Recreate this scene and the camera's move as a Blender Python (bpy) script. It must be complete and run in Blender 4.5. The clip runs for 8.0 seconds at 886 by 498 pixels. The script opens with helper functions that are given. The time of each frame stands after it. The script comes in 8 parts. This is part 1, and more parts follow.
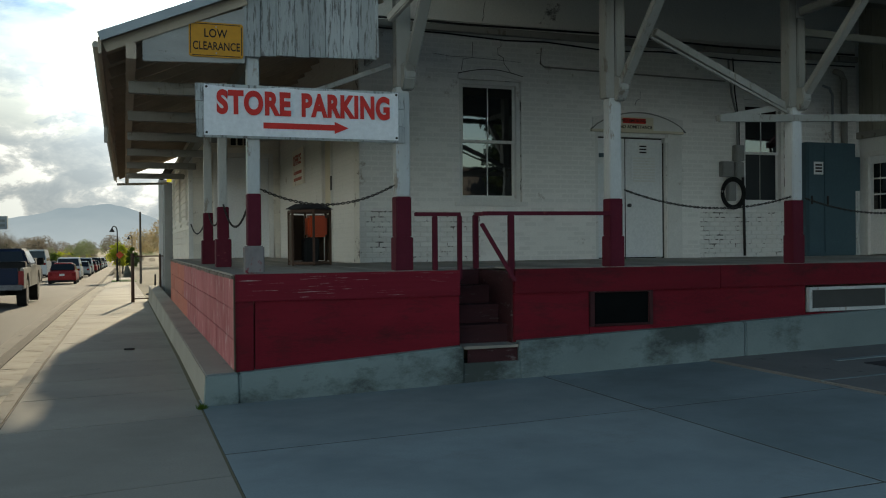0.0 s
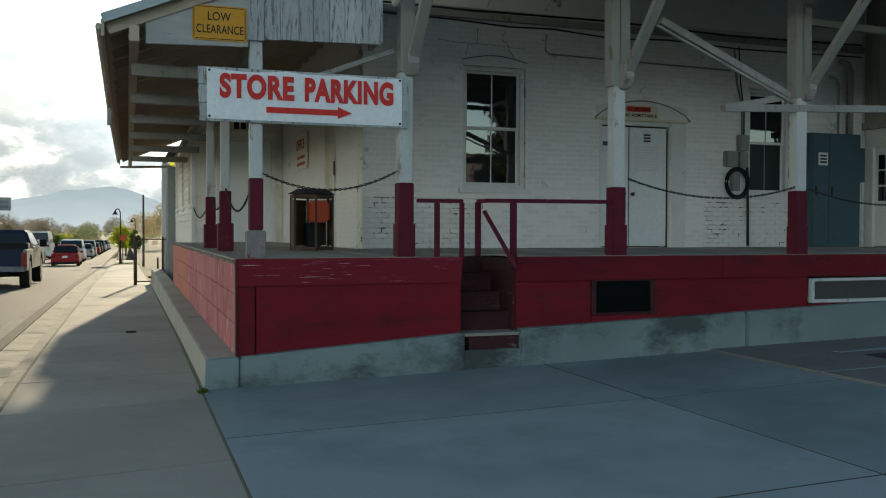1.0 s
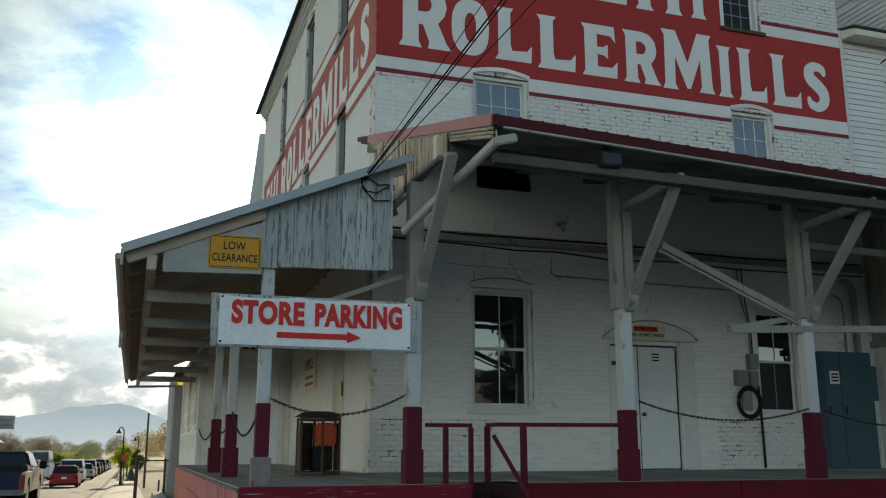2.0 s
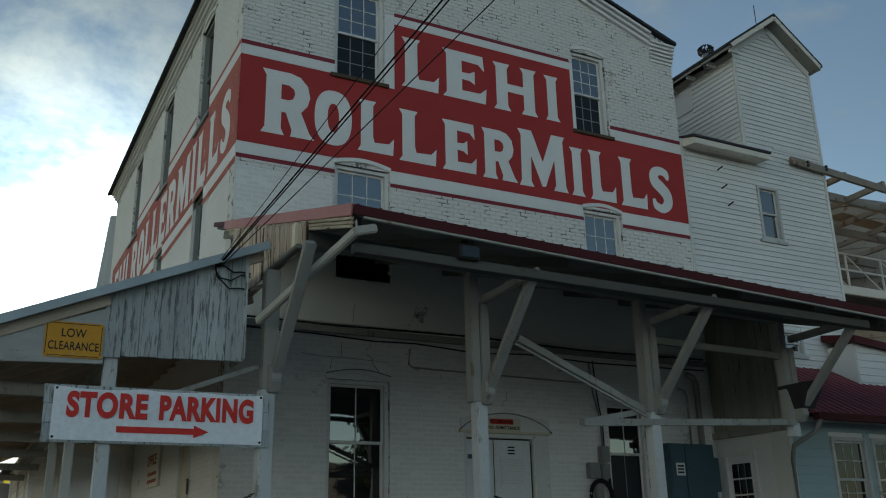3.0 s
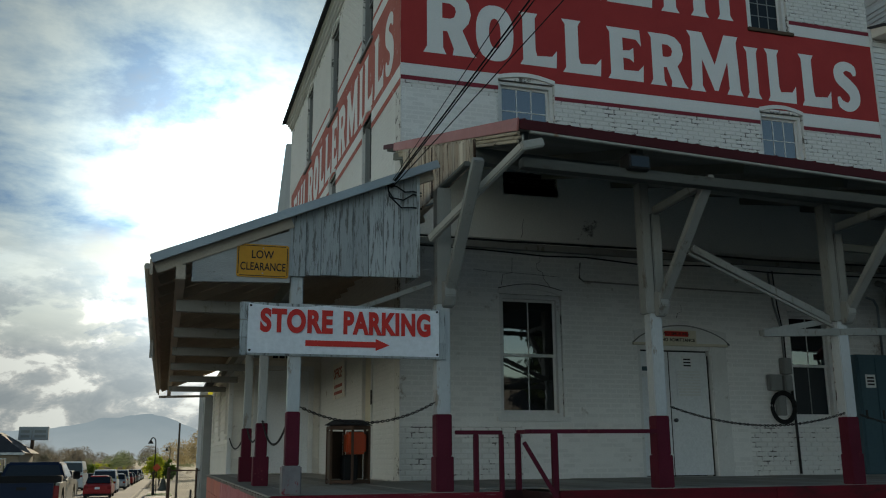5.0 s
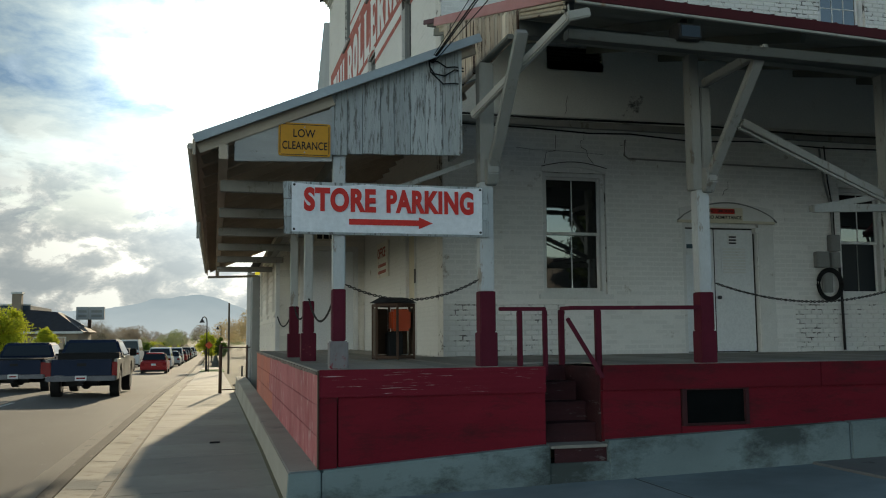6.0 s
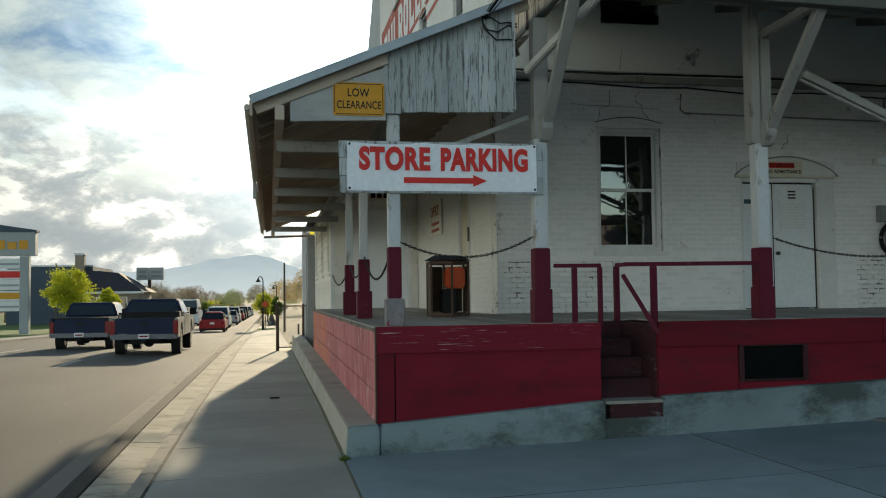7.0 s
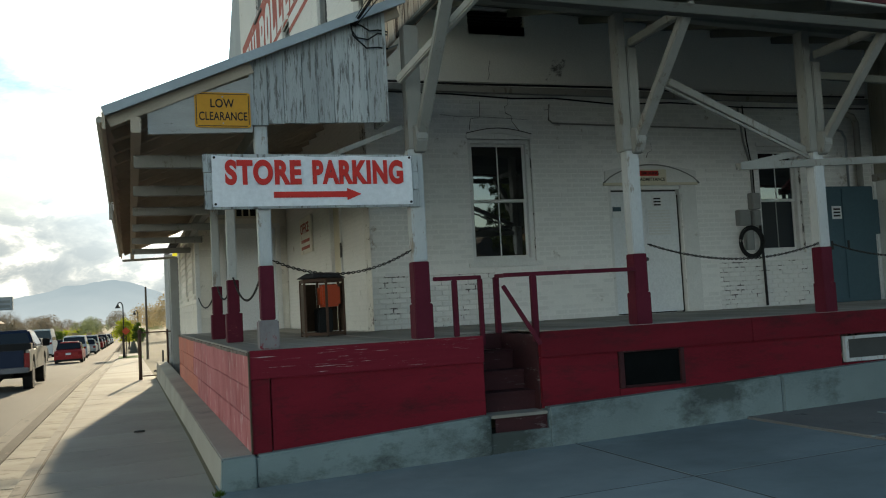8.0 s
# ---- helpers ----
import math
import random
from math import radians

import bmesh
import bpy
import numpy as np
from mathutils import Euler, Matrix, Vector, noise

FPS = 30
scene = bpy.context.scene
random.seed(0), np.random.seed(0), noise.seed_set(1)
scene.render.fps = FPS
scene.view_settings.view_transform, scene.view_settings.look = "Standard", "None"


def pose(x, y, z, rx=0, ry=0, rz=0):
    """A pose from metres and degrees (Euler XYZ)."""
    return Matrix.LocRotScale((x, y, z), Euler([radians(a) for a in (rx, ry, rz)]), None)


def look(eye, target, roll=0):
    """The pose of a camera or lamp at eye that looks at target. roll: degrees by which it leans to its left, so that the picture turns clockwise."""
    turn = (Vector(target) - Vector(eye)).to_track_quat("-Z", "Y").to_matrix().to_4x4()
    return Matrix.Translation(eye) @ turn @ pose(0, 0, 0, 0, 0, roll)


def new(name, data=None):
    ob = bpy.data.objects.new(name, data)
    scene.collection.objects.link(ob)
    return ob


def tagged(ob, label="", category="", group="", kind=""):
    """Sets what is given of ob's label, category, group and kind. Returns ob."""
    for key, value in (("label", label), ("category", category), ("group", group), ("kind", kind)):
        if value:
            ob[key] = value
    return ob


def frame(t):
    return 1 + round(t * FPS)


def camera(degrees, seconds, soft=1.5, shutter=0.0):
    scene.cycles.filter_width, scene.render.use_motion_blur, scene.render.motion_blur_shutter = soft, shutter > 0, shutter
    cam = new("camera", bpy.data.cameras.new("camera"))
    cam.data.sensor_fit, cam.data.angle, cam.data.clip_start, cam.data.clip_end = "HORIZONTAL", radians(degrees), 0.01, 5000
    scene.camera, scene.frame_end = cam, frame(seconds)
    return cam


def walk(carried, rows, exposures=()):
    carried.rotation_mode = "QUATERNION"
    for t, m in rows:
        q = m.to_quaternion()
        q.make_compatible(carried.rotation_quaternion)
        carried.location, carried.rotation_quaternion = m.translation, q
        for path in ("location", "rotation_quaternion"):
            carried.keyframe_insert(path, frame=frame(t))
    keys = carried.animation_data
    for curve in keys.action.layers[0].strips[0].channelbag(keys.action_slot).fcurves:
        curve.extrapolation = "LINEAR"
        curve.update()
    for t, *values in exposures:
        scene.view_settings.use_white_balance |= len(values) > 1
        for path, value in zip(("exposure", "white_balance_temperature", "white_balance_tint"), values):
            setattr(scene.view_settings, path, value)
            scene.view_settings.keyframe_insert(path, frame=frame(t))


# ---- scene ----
cam = camera(52.29, 8.0, soft=1.1)
# seconds, eye, target, roll
ROWS = [
    (0, (-0.972, -8.63, 1.471), (-0.307, -6.744, 1.46), -0.52),
    (0.5, (-0.967, -8.624, 1.459), (-0.306, -6.737, 1.434), -0.27),
    (1, (-0.96, -8.62, 1.474), (-0.301, -6.732, 1.433), 0.16),
    (1.5, (-0.983, -8.644, 1.516), (-0.348, -6.757, 1.706), -0.14),
    (2, (-0.969, -8.653, 1.556), (-0.343, -6.802, 1.986), -0.03),
    (2.2, (-0.968, -8.653, 1.545), (-0.333, -6.816, 2.019), 0.08),
    (3.3, (-0.919, -8.566, 1.602), (0.022, -6.919, 2.238), -1.75),
    (3.5, (-0.929, -8.576, 1.605), (-0.019, -6.911, 2.237), -1.47),
    (4, (-0.934, -8.598, 1.589), (-0.143, -6.875, 2.224), -0.46),
    (4.5, (-0.941, -8.614, 1.562), (-0.287, -6.829, 2.183), 0.16),
    (5, (-0.963, -8.613, 1.55), (-0.395, -6.748, 1.997), -0.41),
    (5.2, (-0.947, -8.585, 1.558), (-0.402, -6.701, 1.949), -0.49),
    (6.3, (-0.98, -8.546, 1.515), (-0.514, -6.606, 1.656), -0.38),
    (6.5, (-1.003, -8.586, 1.514), (-0.559, -6.639, 1.638), -0.33),
    (7, (-0.998, -8.582, 1.51), (-0.62, -6.62, 1.609), -0.72),
    (7.5, (-1.031, -8.434, 1.511), (-0.631, -6.477, 1.616), -1.82),
    (8, (-0.998, -8.254, 1.52), (-0.339, -6.369, 1.644), -3.10),
]
EXPOSURES = [(0.0, -0.08, 6380, 3.0), (1.0, 0.33, 6380, 3.0), (1.5, 0.29, 6400, 3.0), (2.2, 0.10, 6400, 3.0), (3.3, -0.42, 6250, 3.0), (3.8, -0.55, 6250, 3.0),
             (4.5, -0.64, 6250, 3.0), (5.2, -0.32, 6250, 3.0), (6.3, 0.17, 6500, 3.0), (7.2, 0.36, 6500, 3.0), (8.0, 0.33, 6500, 3.0)]
walk(cam, [(t, look(eye, target, roll)) for t, eye, target, roll in ROWS], EXPOSURES)

# ---- light ----
SUN_AZ, SUN_EL = radians(7.0), radians(12.5)
SUN_DIR = Vector((math.sin(SUN_AZ) * math.cos(SUN_EL), math.cos(SUN_AZ) * math.cos(SUN_EL), math.sin(SUN_EL)))

world = bpy.data.worlds.new("sky")
scene.world = world
world.use_nodes = True
wt = world.node_tree
wt.nodes.clear()


def wnode(kind, **kw):
    n = wt.nodes.new(kind)
    for k, val in kw.items():
        n.inputs[k].default_value = val
    return n


def wmath(op, a, b=None, clamp=False):
    n = wt.nodes.new("ShaderNodeMath")
    n.operation, n.use_clamp = op, clamp
    for i, q in enumerate((a, b)):
        if q is None:
            continue
        if isinstance(q, (int, float)):
            n.inputs[i].default_value = q
        else:
            wt.links.new(q, n.inputs[i])
    return n.outputs[0]


def wramp(fac, stops):
    n = wt.nodes.new("ShaderNodeValToRGB")
    while len(n.color_ramp.elements) < len(stops):
        n.color_ramp.elements.new(0.5)
    for e, (p, c) in zip(n.color_ramp.elements, stops):
        e.position, e.color = p, c
    wt.links.new(fac, n.inputs[0])
    return n.outputs[0]


def wmix(fac, a, b):
    n = wt.nodes.new("ShaderNodeMix")
    n.data_type = "RGBA"
    for i, q in ((0, fac), (6, a), (7, b)):
        if isinstance(q, (int, float, tuple)):
            n.inputs[i].default_value = q
        else:
            wt.links.new(q, n.inputs[i])
    return n.outputs[2]


sky = wt.nodes.new("ShaderNodeTexSky")
sky.sky_type = "NISHITA"
sky.sun_disc = False
sky.sun_elevation, sky.sun_rotation = SUN_EL, SUN_AZ
sky.air_density, sky.dust_density, sky.ozone_density = 1.0, 0.35, 0.9
coord = wt.nodes.new("ShaderNodeTexCoord")
sep = wt.nodes.new("ShaderNodeSeparateXYZ")
wt.links.new(coord.outputs["Generated"], sep.inputs[0])
dx, dy, dz = sep.outputs
# clouds on a flat layer far above
lift = wmath("ADD", wmath("MAXIMUM", dz, 0.0), 0.19)
comb = wt.nodes.new("ShaderNodeCombineXYZ")
wt.links.new(wmath("DIVIDE", dx, lift), comb.inputs[0])
wt.links.new(wmath("DIVIDE", dy, lift), comb.inputs[1])
n1 = wnode("ShaderNodeTexNoise", Scale=0.95, Detail=9.0, Roughness=0.58, Distortion=0.5)
n2 = wnode("ShaderNodeTexNoise", Scale=3.4, Detail=8.0, Roughness=0.62, Distortion=0.2)
for n in (n1, n2):
    wt.links.new(comb.outputs[0], n.inputs["Vector"])
dot = wt.nodes.new("ShaderNodeVectorMath")
dot.operation = "DOT_PRODUCT"
wt.links.new(coord.outputs["Generated"], dot.inputs[0])
GLOW_AZ = radians(4.0)  # the thin part of the deck, beside the hidden sun
dot.inputs[1].default_value = Vector((math.sin(GLOW_AZ) * math.cos(radians(16)), math.cos(GLOW_AZ) * math.cos(radians(16)), math.sin(radians(16))))
near_sun = wmath("MAXIMUM", dot.outputs["Value"], 0.0)
# the deck is thick towards the sun and the sky clears beside it; the cloud over the street and the low bank opposite
# are out of view, added to light the shaded walls
cover = wmath("ADD", n1.outputs["Fac"], wmath("MULTIPLY", wmath("POWER", near_sun, 5.0), 0.10))
side = wmath("MULTIPLY", wmath("SUBTRACT", wmath("MULTIPLY", dx, -1.0), 0.55), 2.4, True)
clear = wmath("SUBTRACT", wmath("MULTIPLY", wmath("SUBTRACT", 0.78, dot.outputs["Value"]), 2.2, True), wmath("MULTIPLY", side, 1.6), True)
cover = wmath("SUBTRACT", cover, wmath("MULTIPLY", clear, 0.44))
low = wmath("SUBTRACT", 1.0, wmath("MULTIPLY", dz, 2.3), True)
fill_bank = wmath("MULTIPLY", wmath("SUBTRACT", 0.8, wmath("MULTIPLY", dx, 1.6), True), wmath("MULTIPLY", low, wmath("MULTIPLY", dot.outputs["Value"], -1.0, True)))
cover = wmath("ADD", cover, wmath("MULTIPLY", fill_bank, 0.85))
cover = wmath("ADD", cover, wmath("MULTIPLY", wmath("SUBTRACT", n2.outputs["Fac"], 0.5), 0.40))
cloud = wramp(cover, [(0.47, (0, 0, 0, 1)), (0.61, (1, 1, 1, 1))])
# heaped clouds near the horizon
n3 = wnode("ShaderNodeTexNoise", Scale=13.0, Detail=10.0, Roughness=0.62, Distortion=0.25)
flat = wt.nodes.new("ShaderNodeVectorMath")
flat.operation = "MULTIPLY"
flat.inputs[1].default_value = (1.0, 1.0, 1.9)
wt.links.new(coord.outputs["Generated"], flat.inputs[0])
wt.links.new(flat.outputs[0], n3.inputs["Vector"])
heap = wmath("MULTIPLY", wmath("SUBTRACT", 0.23, dz), 8.0, True)
glow = wmath("POWER", near_sun, 110.0)
halo = wmath("POWER", near_sun, 30.0)
shade = wramp(n2.outputs["Fac"], [(0.36, (0.34, 0.50, 0.72, 1)), (0.47, (0.62, 0.76, 0.86, 1)), (0.60, (0.95, 1.04, 1.03, 1))])
heaps = wramp(n3.outputs["Fac"], [(0.40, (0.72, 0.77, 0.80, 1)), (0.50, (0.90, 0.93, 0.93, 1)), (0.545, (1.25, 1.22, 1.16, 1)), (0.58, (1.8, 1.75, 1.62, 1))])
shade = wmix(heap, shade, heaps)
# the added bank and street cloud fill the shaded walls, and thin cloud glows round the sun
level = wmath("ADD", wmath("ADD", wmath("ADD", 0.40, wmath("MULTIPLY", side, 1.4)), wmath("MULTIPLY", fill_bank, 3.35)), wmath("ADD", wmath("MULTIPLY", glow, 3.0), wmath("MULTIPLY", wmath("MULTIPLY", halo, wmath("SUBTRACT", 1.0, wmath("MULTIPLY", heap, 0.25))), 0.58)))
lit = wt.nodes.new("ShaderNodeVectorMath")
lit.operation = "SCALE"
wt.links.new(shade, lit.inputs[0])
wt.links.new(level, lit.inputs["Scale"])
cool = wt.nodes.new("ShaderNodeVectorMath")
cool.operation = "MULTIPLY"
cool.inputs[1].default_value = (0.86, 0.97, 1.04)
wt.links.new(lit.outputs[0], cool.inputs[0])
warm = wt.nodes.new("ShaderNodeVectorMath")
warm.operation = "MULTIPLY"
warm.inputs[1].default_value = (1.10, 1.0, 0.84)
wt.links.new(lit.outputs[0], warm.inputs[0])
clouds = wmix(side, wmix(wmath("MULTIPLY", fill_bank, 1.6, True), lit.outputs[0], cool.outputs[0]), warm.outputs[0])
blue = wt.nodes.new("ShaderNodeVectorMath")
blue.operation = "SCALE"
wt.links.new(sky.outputs[0], blue.inputs[0])
blue.inputs["Scale"].default_value = 0.13
cloud = wmath("MAXIMUM", cloud, wmath("MULTIPLY", heap, wmath("GREATER_THAN", dot.outputs["Value"], 0.7)))
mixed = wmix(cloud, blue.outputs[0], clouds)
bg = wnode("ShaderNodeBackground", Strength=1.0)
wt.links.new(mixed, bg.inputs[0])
wout = wt.nodes.new("ShaderNodeOutputWorld")
wt.links.new(bg.outputs[0], wout.inputs[0])

sun = new("sun", bpy.data.lights.new("sun", "SUN"))
sun.data.energy, sun.data.angle, sun.data.color = 5.0, radians(0.7), (1.0, 0.80, 0.56)
sun.matrix_world = look(SUN_DIR * 200, (0, 0, 0))


# ---- materials ----
def surface(name, base, alt, rough=0.7, fine=45.0, coarse=1.6, bump=0.15, wear=None, worn=0.0, metal=0.0, stretch=(1, 1, 1), ior=1.45, wear_scale=3.0, vary=0.0, leafy=False, spec=0.25, crack=0.0, blotch=False, feather=0.05):
    """Two-scale colour variation, fine relief, and worn patches that show another colour."""
    m = bpy.data.materials.new(name)
    m.use_nodes = True
    t = m.node_tree
    b = t.nodes["Principled BSDF"]
    geo = t.nodes.new("ShaderNodeNewGeometry")
    mp = t.nodes.new("ShaderNodeMapping")
    mp.inputs["Scale"].default_value = stretch
    t.links.new(geo.outputs["Position"], mp.inputs[0])

    def tex(scale, detail=6.0, rough_=0.6):
        n = t.nodes.new("ShaderNodeTexNoise")
        n.inputs["Scale"].default_value, n.inputs["Detail"].default_value, n.inputs["Roughness"].default_value = scale, detail, rough_
        t.links.new(mp.outputs[0], n.inputs["Vector"])
        return n.outputs["Fac"]

    def ramp(fac, lo, hi):
        n = t.nodes.new("ShaderNodeMapRange")
        n.inputs["From Min"].default_value, n.inputs["From Max"].default_value = lo, hi
        t.links.new(fac, n.inputs["Value"])
        return n.outputs[0]

    def mix(fac, a, c, mode="MIX"):
        n = t.nodes.new("ShaderNodeMix")
        n.data_type, n.blend_type = "RGBA", mode
        for i, q in ((0, fac), (6, a), (7, c)):
            if isinstance(q, (int, float)):
                n.inputs[i].default_value = q
            elif isinstance(q, tuple):
                n.inputs[i].default_value = (*q, 1)
            else:
                t.links.new(q, n.inputs[i])
        return n.outputs[2]

    f_coarse, f_fine = tex(coarse), tex(fine, 4.0)
    col = mix(ramp(f_coarse, 0.3, 0.7), base, alt)
    col = mix(ramp(f_fine, 0.35, 0.75), col, tuple(c * 0.82 for c in base))
    if vary:
        info = t.nodes.new("ShaderNodeObjectInfo")
        n = t.nodes.new("ShaderNodeMapRange")
        n.inputs["To Min"].default_value, n.inputs["To Max"].default_value = 1 - vary, 1 + vary * 0.4
        t.links.new(info.outputs["Random"], n.inputs["Value"])
        cc = t.nodes.new("ShaderNodeCombineColor")
        for i in range(3):
            t.links.new(n.outputs[0], cc.inputs[i])
        col = mix(1.0, col, cc.outputs[0], "MULTIPLY")
    if wear:
        w = tex(wear_scale, 9.0, 0.72)
        edge = 0.66 - 0.3 * worn
        col = mix(ramp(w, edge, edge + feather), col, wear)
    if crack:
        vo = t.nodes.new("ShaderNodeTexVoronoi")
        vo.feature = "DISTANCE_TO_EDGE"
        vo.inputs["Scale"].default_value = crack
        warp = t.nodes.new("ShaderNodeTexNoise")
        warp.inputs["Scale"].default_value, warp.inputs["Detail"].default_value = 2.5, 6
        t.links.new(mp.outputs[0], warp.inputs["Vector"])
        va = t.nodes.new("ShaderNodeVectorMath")
        va.operation = "MULTIPLY_ADD"
        va.inputs[1].default_value = (0.5, 0.5, 0.5)
        t.links.new(warp.outputs["Color"], va.inputs[0])
        t.links.new(mp.outputs[0], va.inputs[2])
        t.links.new(va.outputs[0], vo.inputs["Vector"])
        line = t.nodes.new("ShaderNodeMapRange")
        line.inputs["From Min"].default_value, line.inputs["From Max"].default_value = 0.0, 0.006 * crack + 0.001
        line.inputs["To Min"].default_value, line.inputs["To Max"].default_value = 1.0, 0.0
        t.links.new(vo.outputs["Distance"], line.inputs["Value"])
        gate = t.nodes.new("ShaderNodeMath")
        gate.operation = "MULTIPLY"
        t.links.new(line.outputs[0], gate.inputs[0])
        t.links.new(ramp(tex(0.45, 2.0), 0.52, 0.58), gate.inputs[1])
        col = mix(gate.outputs[0], col, tuple(c * 0.3 for c in base))
    if crack or blotch:
        blot = ramp(tex(0.35, 5.0, 0.7), 0.45, 0.7)
        col = mix(blot, col, mix(0.5, col, tuple(c * 0.62 for c in alt)))
    t.links.new(col, b.inputs["Base Color"])
    if leafy:
        tr = t.nodes.new("ShaderNodeBsdfTranslucent")
        ms = t.nodes.new("ShaderNodeMixShader")
        ms.inputs[0].default_value = 0.55
        t.links.new(col, tr.inputs[0])
        t.links.new(b.outputs[0], ms.inputs[1])
        t.links.new(tr.outputs[0], ms.inputs[2])
        t.links.new(ms.outputs[0], t.nodes["Material Output"].inputs[0])
    rr = t.nodes.new("ShaderNodeMapRange")
    rr.inputs["To Min"].default_value, rr.inputs["To Max"].default_value = max(rough - 0.12, 0.03), min(rough + 0.12, 1)
    t.links.new(f_coarse, rr.inputs["Value"])
    t.links.new(rr.outputs[0], b.inputs["Roughness"])
    b.inputs["Metallic"].default_value, b.inputs["IOR"].default_value, b.inputs["Specular IOR Level"].default_value = metal, ior, 0.5 if ior > 1.5 or metal else spec
    if bump:
        bn = t.nodes.new("ShaderNodeBump")
        bn.inputs["Strength"].default_value, bn.inputs["Distance"].default_value = bump, 0.01
        hh = t.nodes.new("ShaderNodeMath")
        hh.operation = "ADD"
        t.links.new(f_fine, hh.inputs[0])
        t.links.new(f_coarse, hh.inputs[1])
        t.links.new(hh.outputs[0], bn.inputs["Height"])
        t.links.new(bn.outputs[0], b.inputs["Normal"])
    return m


def emitter(name, colour, strength):
    m = bpy.data.materials.new(name)
    m.use_nodes = True
    b = m.node_tree.nodes["Principled BSDF"]
    b.inputs["Base Color"].default_value = (*colour, 1)
    b.inputs["Emission Color"].default_value = (*colour, 1)
    b.inputs["Emission Strength"].default_value = strength
    return m


